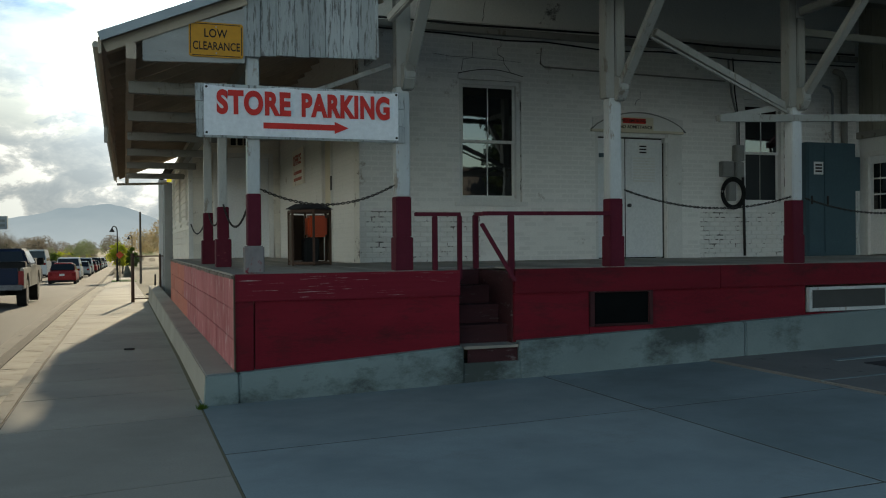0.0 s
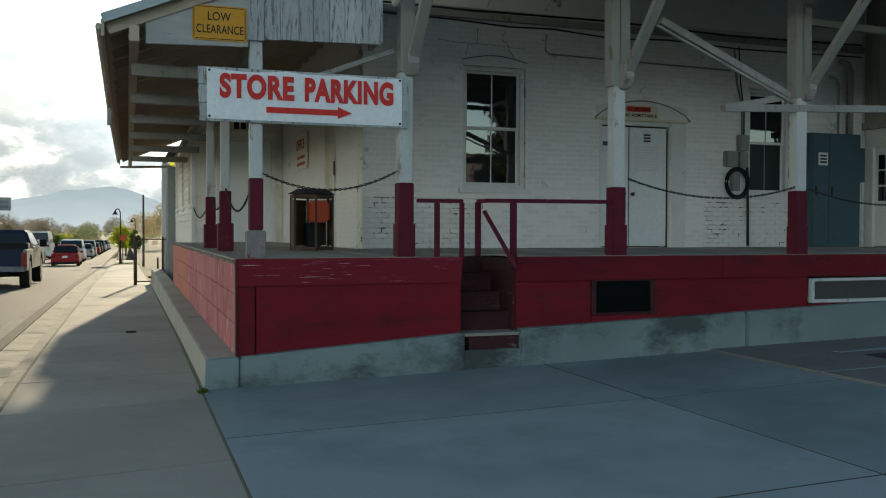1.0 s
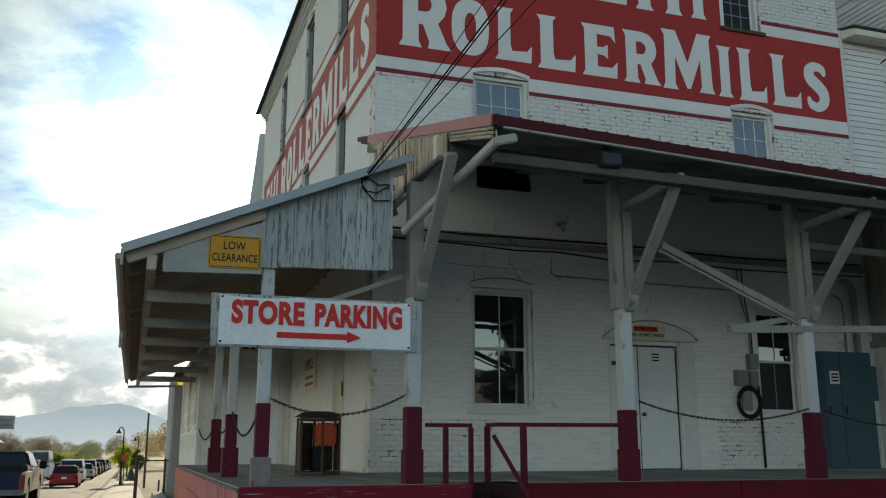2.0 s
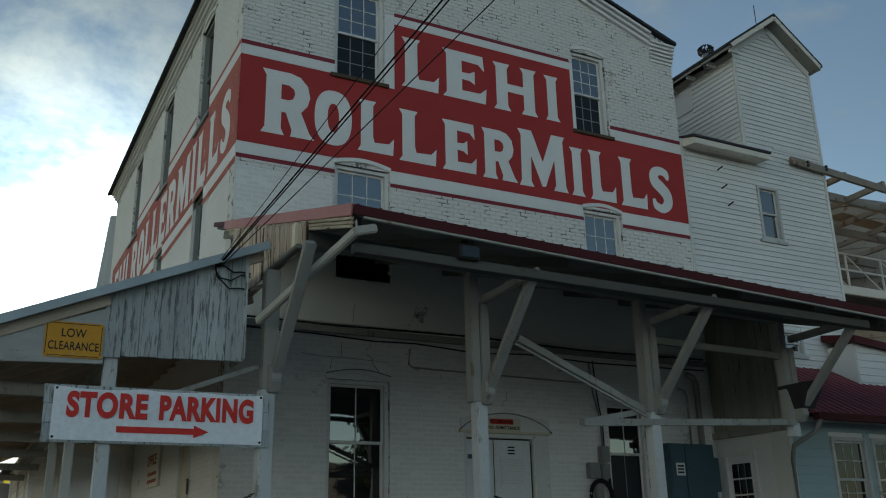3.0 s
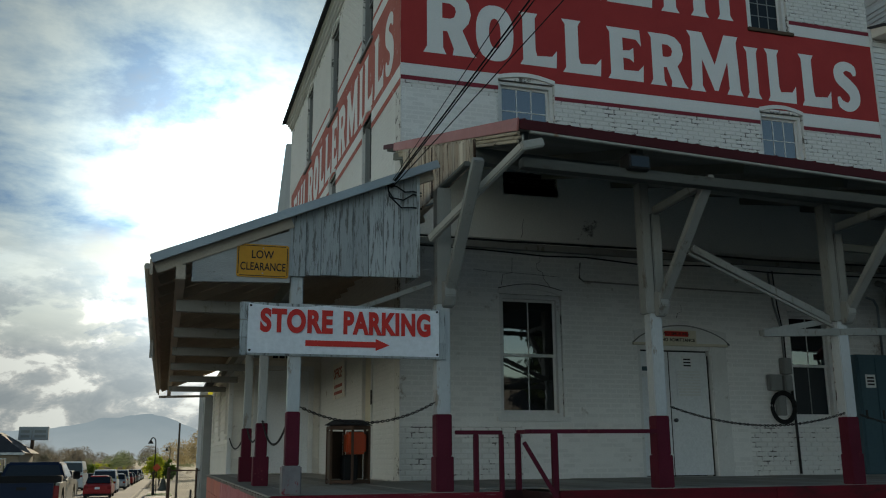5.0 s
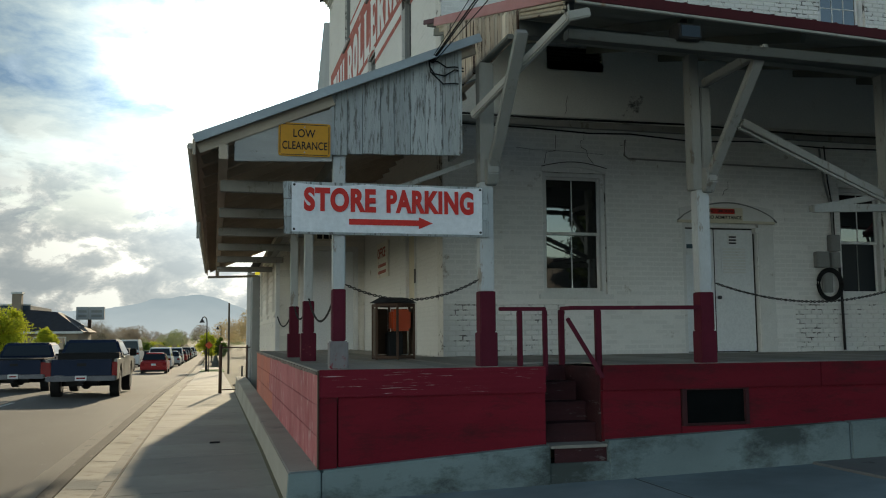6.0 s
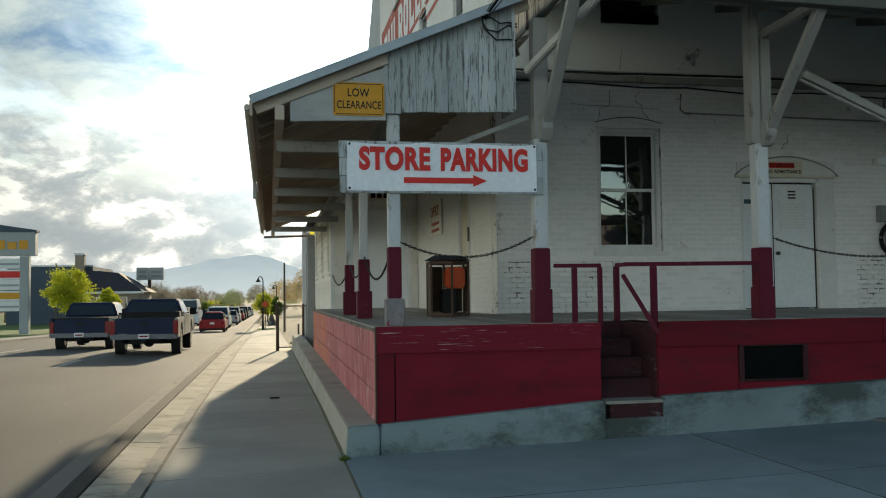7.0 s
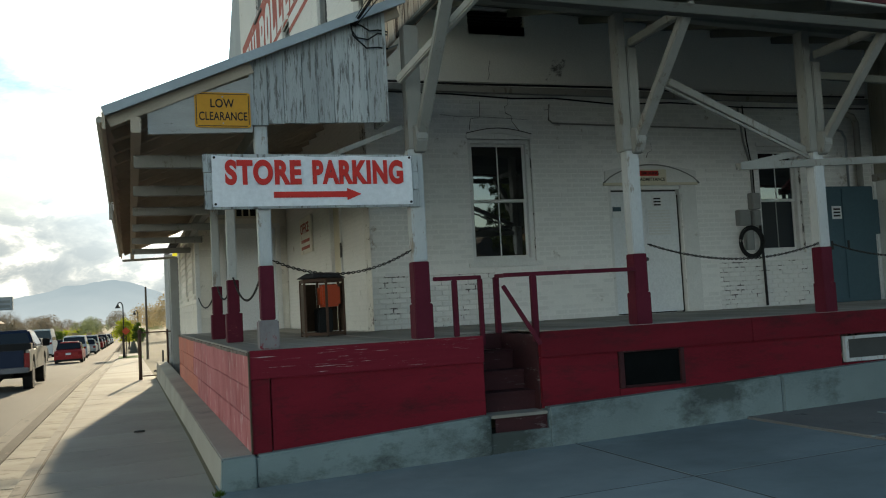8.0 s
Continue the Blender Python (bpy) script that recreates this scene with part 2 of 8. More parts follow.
M = {
    "brick": surface("white_painted_brick", (0.80, 0.785, 0.75), (0.73, 0.71, 0.67), 0.75, 60, 0.8, 0.25, wear=(0.42, 0.38, 0.33), worn=0.12, wear_scale=2.2, vary=0.10),
    "mortar": surface("painted_mortar", (0.70, 0.68, 0.64), (0.58, 0.56, 0.52), 0.9, 50, 0.55, 0.3, wear=(0.13, 0.12, 0.11), worn=0.40, wear_scale=5.0),
    "sign_red": surface("barn_red_wall_paint", (0.40, 0.045, 0.043), (0.33, 0.037, 0.037), 0.75, 70, 1.4, 0.3, wear=(0.34, 0.08, 0.06), worn=0.05),
    "stripe_red": surface("maroon_stripe_paint", (0.24, 0.035, 0.05), (0.20, 0.03, 0.042), 0.75, 70, 1.4, 0.3, wear=(0.5, 0.4, 0.38), worn=0.15),
    "sign_faded": surface("faded_red_wall_paint", (0.42, 0.13, 0.10), (0.36, 0.10, 0.08), 0.8, 70, 1.2, 0.3, wear=(0.5, 0.3, 0.25), worn=0.25),
    "sign_white": surface("white_wall_lettering", (0.78, 0.77, 0.75), (0.70, 0.69, 0.66), 0.75, 70, 1.6, 0.3),
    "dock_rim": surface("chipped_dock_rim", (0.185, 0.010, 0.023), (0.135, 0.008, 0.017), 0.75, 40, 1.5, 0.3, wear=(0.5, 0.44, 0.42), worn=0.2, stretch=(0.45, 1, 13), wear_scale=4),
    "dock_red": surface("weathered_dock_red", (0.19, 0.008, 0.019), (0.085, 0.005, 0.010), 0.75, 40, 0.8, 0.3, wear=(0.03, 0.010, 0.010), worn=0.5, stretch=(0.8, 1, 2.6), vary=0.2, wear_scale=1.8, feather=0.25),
    # faded side reds that also carry street-side light; orange for the far glow
    "dock_orange": surface("faded_side_lit_orange", (0.55, 0.16, 0.10), (0.50, 0.21, 0.16), 0.7, 30, 1.6, 0.4, wear=(0.62, 0.42, 0.38), worn=0.2, stretch=(1, 0.7, 0.6), vary=0.08, wear_scale=3.0, feather=0.12, crack=1.8),
    "dock_pink": surface("faded_side_lit_red", (0.52, 0.20, 0.20), (0.36, 0.075, 0.08), 0.7, 30, 2.6, 0.55, wear=(0.62, 0.44, 0.42), worn=0.34, stretch=(1, 1.4, 0.8), vary=0.06, wear_scale=3.2, feather=0.12, crack=1.6),
    "post_red": surface("maroon_post_paint", (0.105, 0.008, 0.022), (0.075, 0.007, 0.016), 0.65, 40, 2.5, 0.2, wear=(0.35, 0.1, 0.09), worn=0.1),
    "post_worn": surface("bare_worn_post_base", (0.27, 0.25, 0.245), (0.15, 0.125, 0.125), 0.75, 40, 4.0, 0.4, wear=(0.22, 0.03, 0.045), worn=0.38, stretch=(1, 1, 0.6), wear_scale=7),
    "post_white": surface("chipped_white_post_paint", (0.54, 0.55, 0.54), (0.42, 0.43, 0.415), 0.65, 50, 2.5, 0.3, wear=(0.30, 0.26, 0.22), worn=0.28, stretch=(1, 1, 0.35), wear_scale=6),
    # chipped white paint, its colour lowered to hold the shade on high timbers
    "beam": surface("darkened_white_beam_paint", (0.31, 0.30, 0.275), (0.22, 0.215, 0.19), 0.7, 50, 2.0, 0.3, wear=(0.17, 0.145, 0.12), worn=0.27, stretch=(1, 1, 0.4), wear_scale=7),
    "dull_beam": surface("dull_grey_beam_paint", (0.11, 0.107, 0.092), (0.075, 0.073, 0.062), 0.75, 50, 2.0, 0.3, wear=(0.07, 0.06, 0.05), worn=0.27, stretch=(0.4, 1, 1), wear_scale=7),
    "stained_plank": surface("water_stained_plank", (0.36, 0.35, 0.29), (0.26, 0.25, 0.20), 0.8, 40, 1.6, 0.3, wear=(0.07, 0.055, 0.04), worn=0.2, stretch=(1, 6, 0.5), wear_scale=3, vary=0.15),
    "window_paint": surface("greyed_window_paint", (0.52, 0.52, 0.50), (0.43, 0.43, 0.41), 0.6, 40, 2.5, 0.15, wear=(0.26, 0.24, 0.21), worn=0.18),
    # blue-grey tint: the shade over the shop is put into its siding
    "shop_siding": surface("shaded_shop_siding", (0.36, 0.46, 0.475), (0.29, 0.38, 0.395), 0.6, 40, 1.2, 0.1, vary=0.06),
    "dark_beam": surface("dark_weathered_beam", (0.075, 0.075, 0.07), (0.05, 0.05, 0.046), 0.8, 40, 1.5, 0.3),
    "shop_roof": surface("dull_red_shop_roof", (0.26, 0.065, 0.08), (0.21, 0.055, 0.066), 0.55, 20, 1.5, 0.08),
    "raw_beam": surface("bare_brown_timber", (0.54, 0.45, 0.35), (0.38, 0.31, 0.235), 0.8, 50, 2.0, 0.4, stretch=(1, 0.3, 1)),
    "lining": surface("smooth_dark_wall_lining", (0.74, 0.74, 0.69), (0.64, 0.64, 0.60), 0.7, 40, 0.8, 0.1, wear=(0.14, 0.135, 0.125), worn=0.12, wear_scale=1.2),
    "soffit": surface("dark_soffit_paint", (0.20, 0.20, 0.175), (0.14, 0.14, 0.12), 0.8, 40, 1.0, 0.25, vary=0.2),
    "grey_board": surface("grey_weathered_board", (0.42, 0.415, 0.395), (0.31, 0.305, 0.29), 0.8, 30, 2.0, 0.3, wear=(0.12, 0.10, 0.09), worn=0.2, stretch=(1, 1, 4)),
    "old_board": surface("peeling_grey_barn_board", (0.52, 0.54, 0.53), (0.37, 0.39, 0.385), 0.8, 30, 2.5, 0.4, wear=(0.15, 0.145, 0.135), worn=0.48, stretch=(5, 5, 0.5), vary=0.25, wear_scale=6.0, feather=0.07),
    "rust_board": surface("rusty_stained_board", (0.62, 0.55, 0.44), (0.30, 0.17, 0.09), 0.85, 30, 2.0, 0.4, wear=(0.05, 0.028, 0.018), worn=0.40, stretch=(3, 3.5, 0.3), wear_scale=4.0, vary=0.4),
    "gable_old": surface("layered_old_edge_boards", (0.50, 0.44, 0.33), (0.26, 0.19, 0.12), 0.85, 40, 4.0, 0.5, wear=(0.07, 0.045, 0.03), worn=0.3, stretch=(1, 0.4, 3), wear_scale=5),
    "siding": surface("white_siding_paint", (0.74, 0.74, 0.72), (0.66, 0.66, 0.64), 0.55, 40, 1.2, 0.1, wear=(0.5, 0.49, 0.46), worn=0.06, vary=0.05),
    "old_siding": surface("cream_wood_siding", (0.78, 0.735, 0.65), (0.68, 0.64, 0.56), 0.7, 40, 1.8, 0.25, wear=(0.34, 0.30, 0.25), worn=0.18, vary=0.1),
    "trim": surface("white_trim_paint", (0.70, 0.69, 0.66), (0.60, 0.59, 0.56), 0.55, 40, 2.5, 0.15, wear=(0.38, 0.35, 0.3), worn=0.12),
    "cream": surface("cream_lintel_paint", (0.64, 0.58, 0.44), (0.55, 0.50, 0.38), 0.6, 40, 2.5, 0.15),
    "door": surface("white_steel_door_paint", (0.72, 0.73, 0.73), (0.66, 0.67, 0.67), 0.45, 30, 1.2, 0.05),
    "metal_red": surface("dark_red_metal_roof", (0.075, 0.010, 0.013), (0.055, 0.009, 0.011), 0.65, 20, 1.5, 0.08, wear=(0.14, 0.03, 0.03), worn=0.05),
    "metal_pink": surface("faded_red_metal_edge", (0.42, 0.17, 0.15), (0.36, 0.13, 0.115), 0.5, 20, 2.0, 0.08),
    "metal_grey": surface("galvanised_roof_edge", (0.34, 0.37, 0.38), (0.27, 0.29, 0.30), 0.45, 25, 2.0, 0.08, metal=0.4),
    "gutter": surface("beige_gutter_paint", (0.42, 0.40, 0.35), (0.33, 0.31, 0.27), 0.5, 25, 3.0, 0.1, wear=(0.25, 0.16, 0.1), worn=0.15),
    "shingle": surface("dark_roof_covering", (0.045, 0.045, 0.05), (0.035, 0.033, 0.035), 0.8, 25, 2.0, 0.3),
    "concrete": surface("driveway_concrete", (0.232, 0.285, 0.298), (0.178, 0.222, 0.234), 0.85, 60, 0.7, 0.2, blotch=True, wear=(0.145, 0.17, 0.168), worn=0.3, vary=0.10, wear_scale=0.9, feather=0.2),
    "walk": surface("sidewalk_concrete", (0.395, 0.366, 0.308), (0.32, 0.295, 0.248), 0.85, 60, 0.9, 0.2, blotch=True, wear=(0.25, 0.235, 0.21), worn=0.16, vary=0.12, wear_scale=1.2),
    "kerb": surface("chipped_kerb_concrete", (0.42, 0.38, 0.31), (0.29, 0.255, 0.20), 0.9, 40, 1.6, 0.5, wear=(0.13, 0.11, 0.085), worn=0.36, feather=0.14, wear_scale=4.0, vary=0.2),
    "stair_worn": surface("worn_dark_stair_wood", (0.060, 0.018, 0.020), (0.035, 0.016, 0.017), 0.8, 40, 3.0, 0.4, wear=(0.13, 0.105, 0.10), worn=0.22, stretch=(0.6, 1, 3), wear_scale=5, vary=0.2),
    "drive_pale": surface("pale_driveway_concrete", (0.300, 0.356, 0.366), (0.232, 0.279, 0.289), 0.85, 60, 0.7, 0.2, blotch=True, wear=(0.21, 0.235, 0.23), worn=0.3, vary=0.08, wear_scale=0.9, feather=0.2),
    "plinth": surface("plinth_concrete", (0.245, 0.305, 0.300), (0.16, 0.20, 0.20), 0.85, 45, 0.9, 0.4, blotch=True, wear=(0.055, 0.066, 0.06), worn=0.5, stretch=(0.6, 1, 1.0), wear_scale=1.1, feather=0.12),
    "old_pad": surface("old_patched_paving", (0.20, 0.20, 0.19), (0.15, 0.15, 0.145), 0.9, 60, 1.3, 0.4, wear=(0.09, 0.09, 0.085), worn=0.2),
    "asphalt": surface("worn_asphalt", (0.098, 0.091, 0.080), (0.075, 0.070, 0.061), 0.85, 90, 0.5, 0.35, stretch=(1, 0.25, 1), wear=(0.15, 0.14, 0.125), worn=0.1),
    "gutter_pan": surface("dirty_gutter_concrete", (0.46, 0.41, 0.32), (0.30, 0.26, 0.195), 0.9, 40, 1.6, 0.5, wear=(0.13, 0.108, 0.08), worn=0.42, wear_scale=3.2, stretch=(1, 1.2, 1), feather=0.16),
    "joint": surface("dirt_in_joints", (0.07, 0.068, 0.06), (0.045, 0.043, 0.038), 0.95, 60, 2.0, 0.5, wear=(0.06, 0.055, 0.035), worn=0.3, wear_scale=4),
    "hall_wall": surface("dark_added_hall_wall", (0.10, 0.10, 0.10), (0.075, 0.075, 0.078), 0.8, 4, 0.6, 0.1),
    "edge_wood": surface("ragged_weathered_wood", (0.25, 0.215, 0.185), (0.11, 0.085, 0.07), 0.9, 50, 3.0, 0.6, wear=(0.05, 0.035, 0.03), worn=0.35, wear_scale=6),
    "road_edge": surface("pale_worn_asphalt_edge", (0.19, 0.172, 0.14), (0.125, 0.114, 0.094), 0.9, 70, 1.2, 0.4, stretch=(1, 0.4, 1), wear=(0.07, 0.063, 0.052), worn=0.2, wear_scale=4),
    "tar": surface("dark_tar_seam", (0.034, 0.031, 0.026), (0.055, 0.05, 0.042), 0.95, 60, 2.5, 0.6, wear=(0.11, 0.097, 0.077), worn=0.22, stretch=(1, 0.35, 1), wear_scale=5),
    "paint_line": surface("road_marking", (0.5, 0.49, 0.46), (0.36, 0.35, 0.33), 0.7, 40, 3, 0.1),
    "dock_floor": surface("grey_dock_boards", (0.40, 0.375, 0.335), (0.295, 0.275, 0.245), 0.8, 40, 1.8, 0.3, vary=0.25),
    "dirt": surface("dry_verge_soil", (0.22, 0.19, 0.12), (0.15, 0.14, 0.08), 0.95, 20, 0.15, 0.4),
    "grass": surface("spring_grass", (0.10, 0.17, 0.03), (0.07, 0.12, 0.025), 0.9, 30, 0.5, 0.5),
    "black_iron": surface("black_iron", (0.025, 0.024, 0.024), (0.04, 0.035, 0.03), 0.5, 40, 5, 0.15),
    "rust_iron": surface("rusty_iron", (0.10, 0.055, 0.035), (0.06, 0.04, 0.03), 0.7, 40, 5, 0.2),
    # near-black, so the colour itself gives the shade of unlit rooms
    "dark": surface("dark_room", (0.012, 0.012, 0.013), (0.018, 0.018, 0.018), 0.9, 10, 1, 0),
    "screen": surface("black_vent_screen", (0.006, 0.007, 0.007), (0.01, 0.011, 0.011), 0.95, 200, 4, 0.3, spec=0.0),
    "panel": surface("blue_grey_cabinet_paint", (0.062, 0.108, 0.130), (0.050, 0.088, 0.107), 0.5, 30, 1.5, 0.08),
    "box_grey": surface("grey_meter_box", (0.25, 0.25, 0.24), (0.20, 0.20, 0.19), 0.55, 30, 3, 0.1),
    "banner": surface("white_vinyl_banner", (0.80, 0.81, 0.82), (0.74, 0.75, 0.77), 0.45, 20, 2.0, 0.12),
    "banner_red": surface("red_vinyl_print", (0.62, 0.035, 0.025), (0.56, 0.03, 0.022), 0.45, 20, 3, 0.05),
    "yellow": surface("yellow_sign_sheet", (0.60, 0.29, 0.022), (0.54, 0.255, 0.018), 0.45, 20, 3, 0.05),
    "ink": surface("black_sign_ink", (0.02, 0.018, 0.016), (0.03, 0.026, 0.022), 0.6, 30, 3, 0),
    "paper": surface("white_paper_notice", (0.72, 0.72, 0.70), (0.66, 0.66, 0.64), 0.7, 30, 3, 0),
    "orange": surface("orange_plastic", (0.50, 0.075, 0.02), (0.42, 0.06, 0.018), 0.4, 30, 3, 0.05),
    "wood_dark": surface("dark_stained_wood", (0.10, 0.065, 0.04), (0.07, 0.045, 0.03), 0.6, 40, 3, 0.2),
    "rubber": surface("black_rubber", (0.012, 0.012, 0.012), (0.02, 0.02, 0.02), 0.75, 40, 4, 0.2),
    "chrome": surface("dull_chrome", (0.10, 0.10, 0.11), (0.07, 0.07, 0.075), 0.35, 30, 4, 0.03, metal=0.9),
    "car_navy": surface("navy_car_paint", (0.011, 0.021, 0.052), (0.009, 0.017, 0.042), 0.34, 10, 2, 0, ior=1.40, spec=0.16),
    "car_tan": surface("dusty_beige_car_paint", (0.24, 0.22, 0.18), (0.2, 0.185, 0.15), 0.35, 10, 2, 0, ior=1.6),
    "car_red": surface("red_car_paint", (0.30, 0.012, 0.012), (0.27, 0.012, 0.012), 0.4, 10, 2, 0, ior=1.42),
    "car_white": surface("white_car_paint", (0.62, 0.62, 0.61), (0.56, 0.56, 0.55), 0.3, 10, 2, 0, ior=1.6),
    "car_silver": surface("silver_car_paint", (0.30, 0.31, 0.32), (0.26, 0.27, 0.28), 0.3, 10, 2, 0, metal=0.5),
    "car_black": surface("black_car_paint", (0.012, 0.012, 0.014), (0.016, 0.016, 0.018), 0.4, 10, 2, 0, ior=1.42),
    "tail_red": surface("red_lamp_plastic", (0.22, 0.008, 0.008), (0.18, 0.007, 0.007), 0.2, 10, 3, 0),
    "leaf_spring": surface("spring_leaves", (0.56, 0.56, 0.05), (0.38, 0.46, 0.04), 0.7, 12, 1.5, 0, leafy=True),
    "leaf_green": surface("fresh_green_leaves", (0.11, 0.17, 0.025), (0.07, 0.12, 0.02), 0.7, 12, 1.0, 0, leafy=True),
    "leaf_dark": surface("dark_evergreen", (0.03, 0.05, 0.02), (0.04, 0.055, 0.025), 0.8, 12, 1.0, 0, leafy=True),
    "twig": surface("bare_twigs", (0.20, 0.16, 0.11), (0.15, 0.12, 0.085), 0.85, 12, 1.0, 0, leafy=True),
    "twig_gold": surface("budding_twigs", (0.50, 0.40, 0.22), (0.38, 0.30, 0.16), 0.85, 12, 1.0, 0, leafy=True),
    # air haze over the distance is put into these two paler colours
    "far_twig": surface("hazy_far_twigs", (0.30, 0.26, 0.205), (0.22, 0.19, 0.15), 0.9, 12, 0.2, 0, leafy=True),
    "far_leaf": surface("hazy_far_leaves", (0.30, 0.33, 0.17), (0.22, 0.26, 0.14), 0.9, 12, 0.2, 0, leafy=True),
    "bark": surface("grey_bark", (0.12, 0.095, 0.07), (0.09, 0.07, 0.05), 0.9, 25, 4, 0.5),
    "blue_grey": surface("slate_blue_wall", (0.075, 0.095, 0.12), (0.06, 0.078, 0.10), 0.8, 20, 1, 0.1),
    "tan_wall": surface("tan_brick_wall", (0.30, 0.24, 0.18), (0.25, 0.20, 0.15), 0.85, 20, 1, 0.2),
    "sign_grey": surface("grey_sign_face", (0.34, 0.36, 0.36), (0.30, 0.31, 0.31), 0.6, 20, 1, 0.05),
    "bin": surface("rusted_steel_bin", (0.30, 0.27, 0.23), (0.20, 0.17, 0.14), 0.7, 20, 1.2, 0.2, wear=(0.16, 0.09, 0.05), worn=0.3),
    "rail_white": surface("white_handrail_paint", (0.66, 0.66, 0.63), (0.56, 0.56, 0.53), 0.5, 30, 3, 0.1),
    "chain_link": surface("galvanised_wire", (0.22, 0.21, 0.20), (0.17, 0.165, 0.155), 0.5, 30, 3, 0, metal=0.5),
    "lamp_yellow": emitter("yellow_warning_lamp", (0.9, 0.75, 0.05), 0.6),
    "lamp_white": emitter("bright_bulb", (1.0, 0.85, 0.6), 6.0),
}


def glass_material(name, tint, rough, ior):
    m = bpy.data.materials.new(name)
    m.use_nodes = True
    b = m.node_tree.nodes["Principled BSDF"]
    b.inputs["Base Color"].default_value = (*tint, 1)
    b.inputs["Roughness"].default_value, b.inputs["IOR"].default_value = rough, ior
    n = m.node_tree.nodes.new("ShaderNodeTexNoise")
    n.inputs["Scale"].default_value = 2.5
    bn = m.node_tree.nodes.new("ShaderNodeBump")
    bn.inputs["Strength"].default_value, bn.inputs["Distance"].default_value = 0.02, 0.02
    m.node_tree.links.new(n.outputs["Fac"], bn.inputs["Height"])
    m.node_tree.links.new(bn.outputs[0], b.inputs["Normal"])
    return m


M["glass"] = glass_material("window_glass", (0.008, 0.009, 0.010), 0.02, 2.8)
M["screened_glass"] = glass_material("screened_glass", (0.014, 0.018, 0.022), 0.3, 1.3)
M["car_glass"] = glass_material("car_glass", (0.006, 0.008, 0.010), 0.05, 1.5)


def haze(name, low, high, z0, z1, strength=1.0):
    """Far land seen through air: a plain glowing backdrop colour, the haze painted in, that pales towards its foot."""
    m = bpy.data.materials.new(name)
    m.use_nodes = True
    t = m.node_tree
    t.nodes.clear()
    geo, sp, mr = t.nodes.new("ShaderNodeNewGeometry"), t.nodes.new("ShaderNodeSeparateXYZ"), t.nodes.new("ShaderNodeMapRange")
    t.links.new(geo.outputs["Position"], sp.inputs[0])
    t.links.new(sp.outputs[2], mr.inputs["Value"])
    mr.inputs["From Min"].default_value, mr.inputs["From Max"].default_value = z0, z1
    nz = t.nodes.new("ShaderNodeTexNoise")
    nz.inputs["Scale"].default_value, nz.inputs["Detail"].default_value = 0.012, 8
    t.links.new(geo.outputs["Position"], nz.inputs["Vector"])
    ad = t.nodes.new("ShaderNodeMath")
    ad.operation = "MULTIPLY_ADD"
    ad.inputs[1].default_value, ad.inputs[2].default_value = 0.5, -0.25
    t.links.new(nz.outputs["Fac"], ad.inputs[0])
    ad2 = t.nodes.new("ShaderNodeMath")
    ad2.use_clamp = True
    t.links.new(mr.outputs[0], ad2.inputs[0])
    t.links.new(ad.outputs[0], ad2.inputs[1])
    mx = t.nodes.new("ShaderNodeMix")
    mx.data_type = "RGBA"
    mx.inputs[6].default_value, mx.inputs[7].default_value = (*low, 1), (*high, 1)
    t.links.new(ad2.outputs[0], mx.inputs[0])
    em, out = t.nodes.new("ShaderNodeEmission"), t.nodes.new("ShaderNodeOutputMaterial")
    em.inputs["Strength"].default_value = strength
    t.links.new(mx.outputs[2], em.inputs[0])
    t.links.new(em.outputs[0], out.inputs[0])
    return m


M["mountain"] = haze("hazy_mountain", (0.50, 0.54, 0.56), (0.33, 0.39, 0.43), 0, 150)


# ---- mesh helpers ----
BASE = {}


def box(bm, x0, x1, y0, y1, z0, z1):
    v = [bm.verts.new((x, y, z)) for z in (z0, z1) for y in (y0, y1) for x in (x0, x1)]
    for f in ((0, 2, 3, 1), (4, 5, 7, 6), (0, 1, 5, 4), (2, 6, 7, 3), (0, 4, 6, 2), (1, 3, 7, 5)):
        bm.faces.new([v[i] for i in f])
    return v


def hexa(bm, bottom, top):
    v = [bm.verts.new(p) for p in (*bottom, *top)]
    bm.faces.new([v[i] for i in (3, 2, 1, 0)])
    bm.faces.new(v[4:8])
    for i in range(4):
        j = (i + 1) % 4
        bm.faces.new((v[i], v[j], v[4 + j], v[4 + i]))
    return v


def beam(bm, p, q, w, h, up=(0, 0, 1)):
    """A bar from p to q, w wide and h high."""
    p, q = Vector(p), Vector(q)
    d = (q - p).normalized()
    side = d.cross(Vector(up))
    if side.length < 1e-4:
        side = d.cross(Vector((0, 1, 0)))
    side.normalize()
    top = side.cross(d).normalized()
    a, b = side * w / 2, top * h / 2
    hexa(bm, [p - a - b, p + a - b, q + a - b, q - a - b], [p - a + b, p + a + b, q + a + b, q - a + b])


def rod(bm, p, q, r, n=10, r2=None):
    p, q = Vector(p), Vector(q)
    d = q - p
    m = Matrix.Translation((p + q) / 2) @ d.to_track_quat("Z", "Y").to_matrix().to_4x4()
    bmesh.ops.create_cone(bm, cap_ends=True, segments=n, radius1=r, radius2=r if r2 is None else r2, depth=d.length, matrix=m)


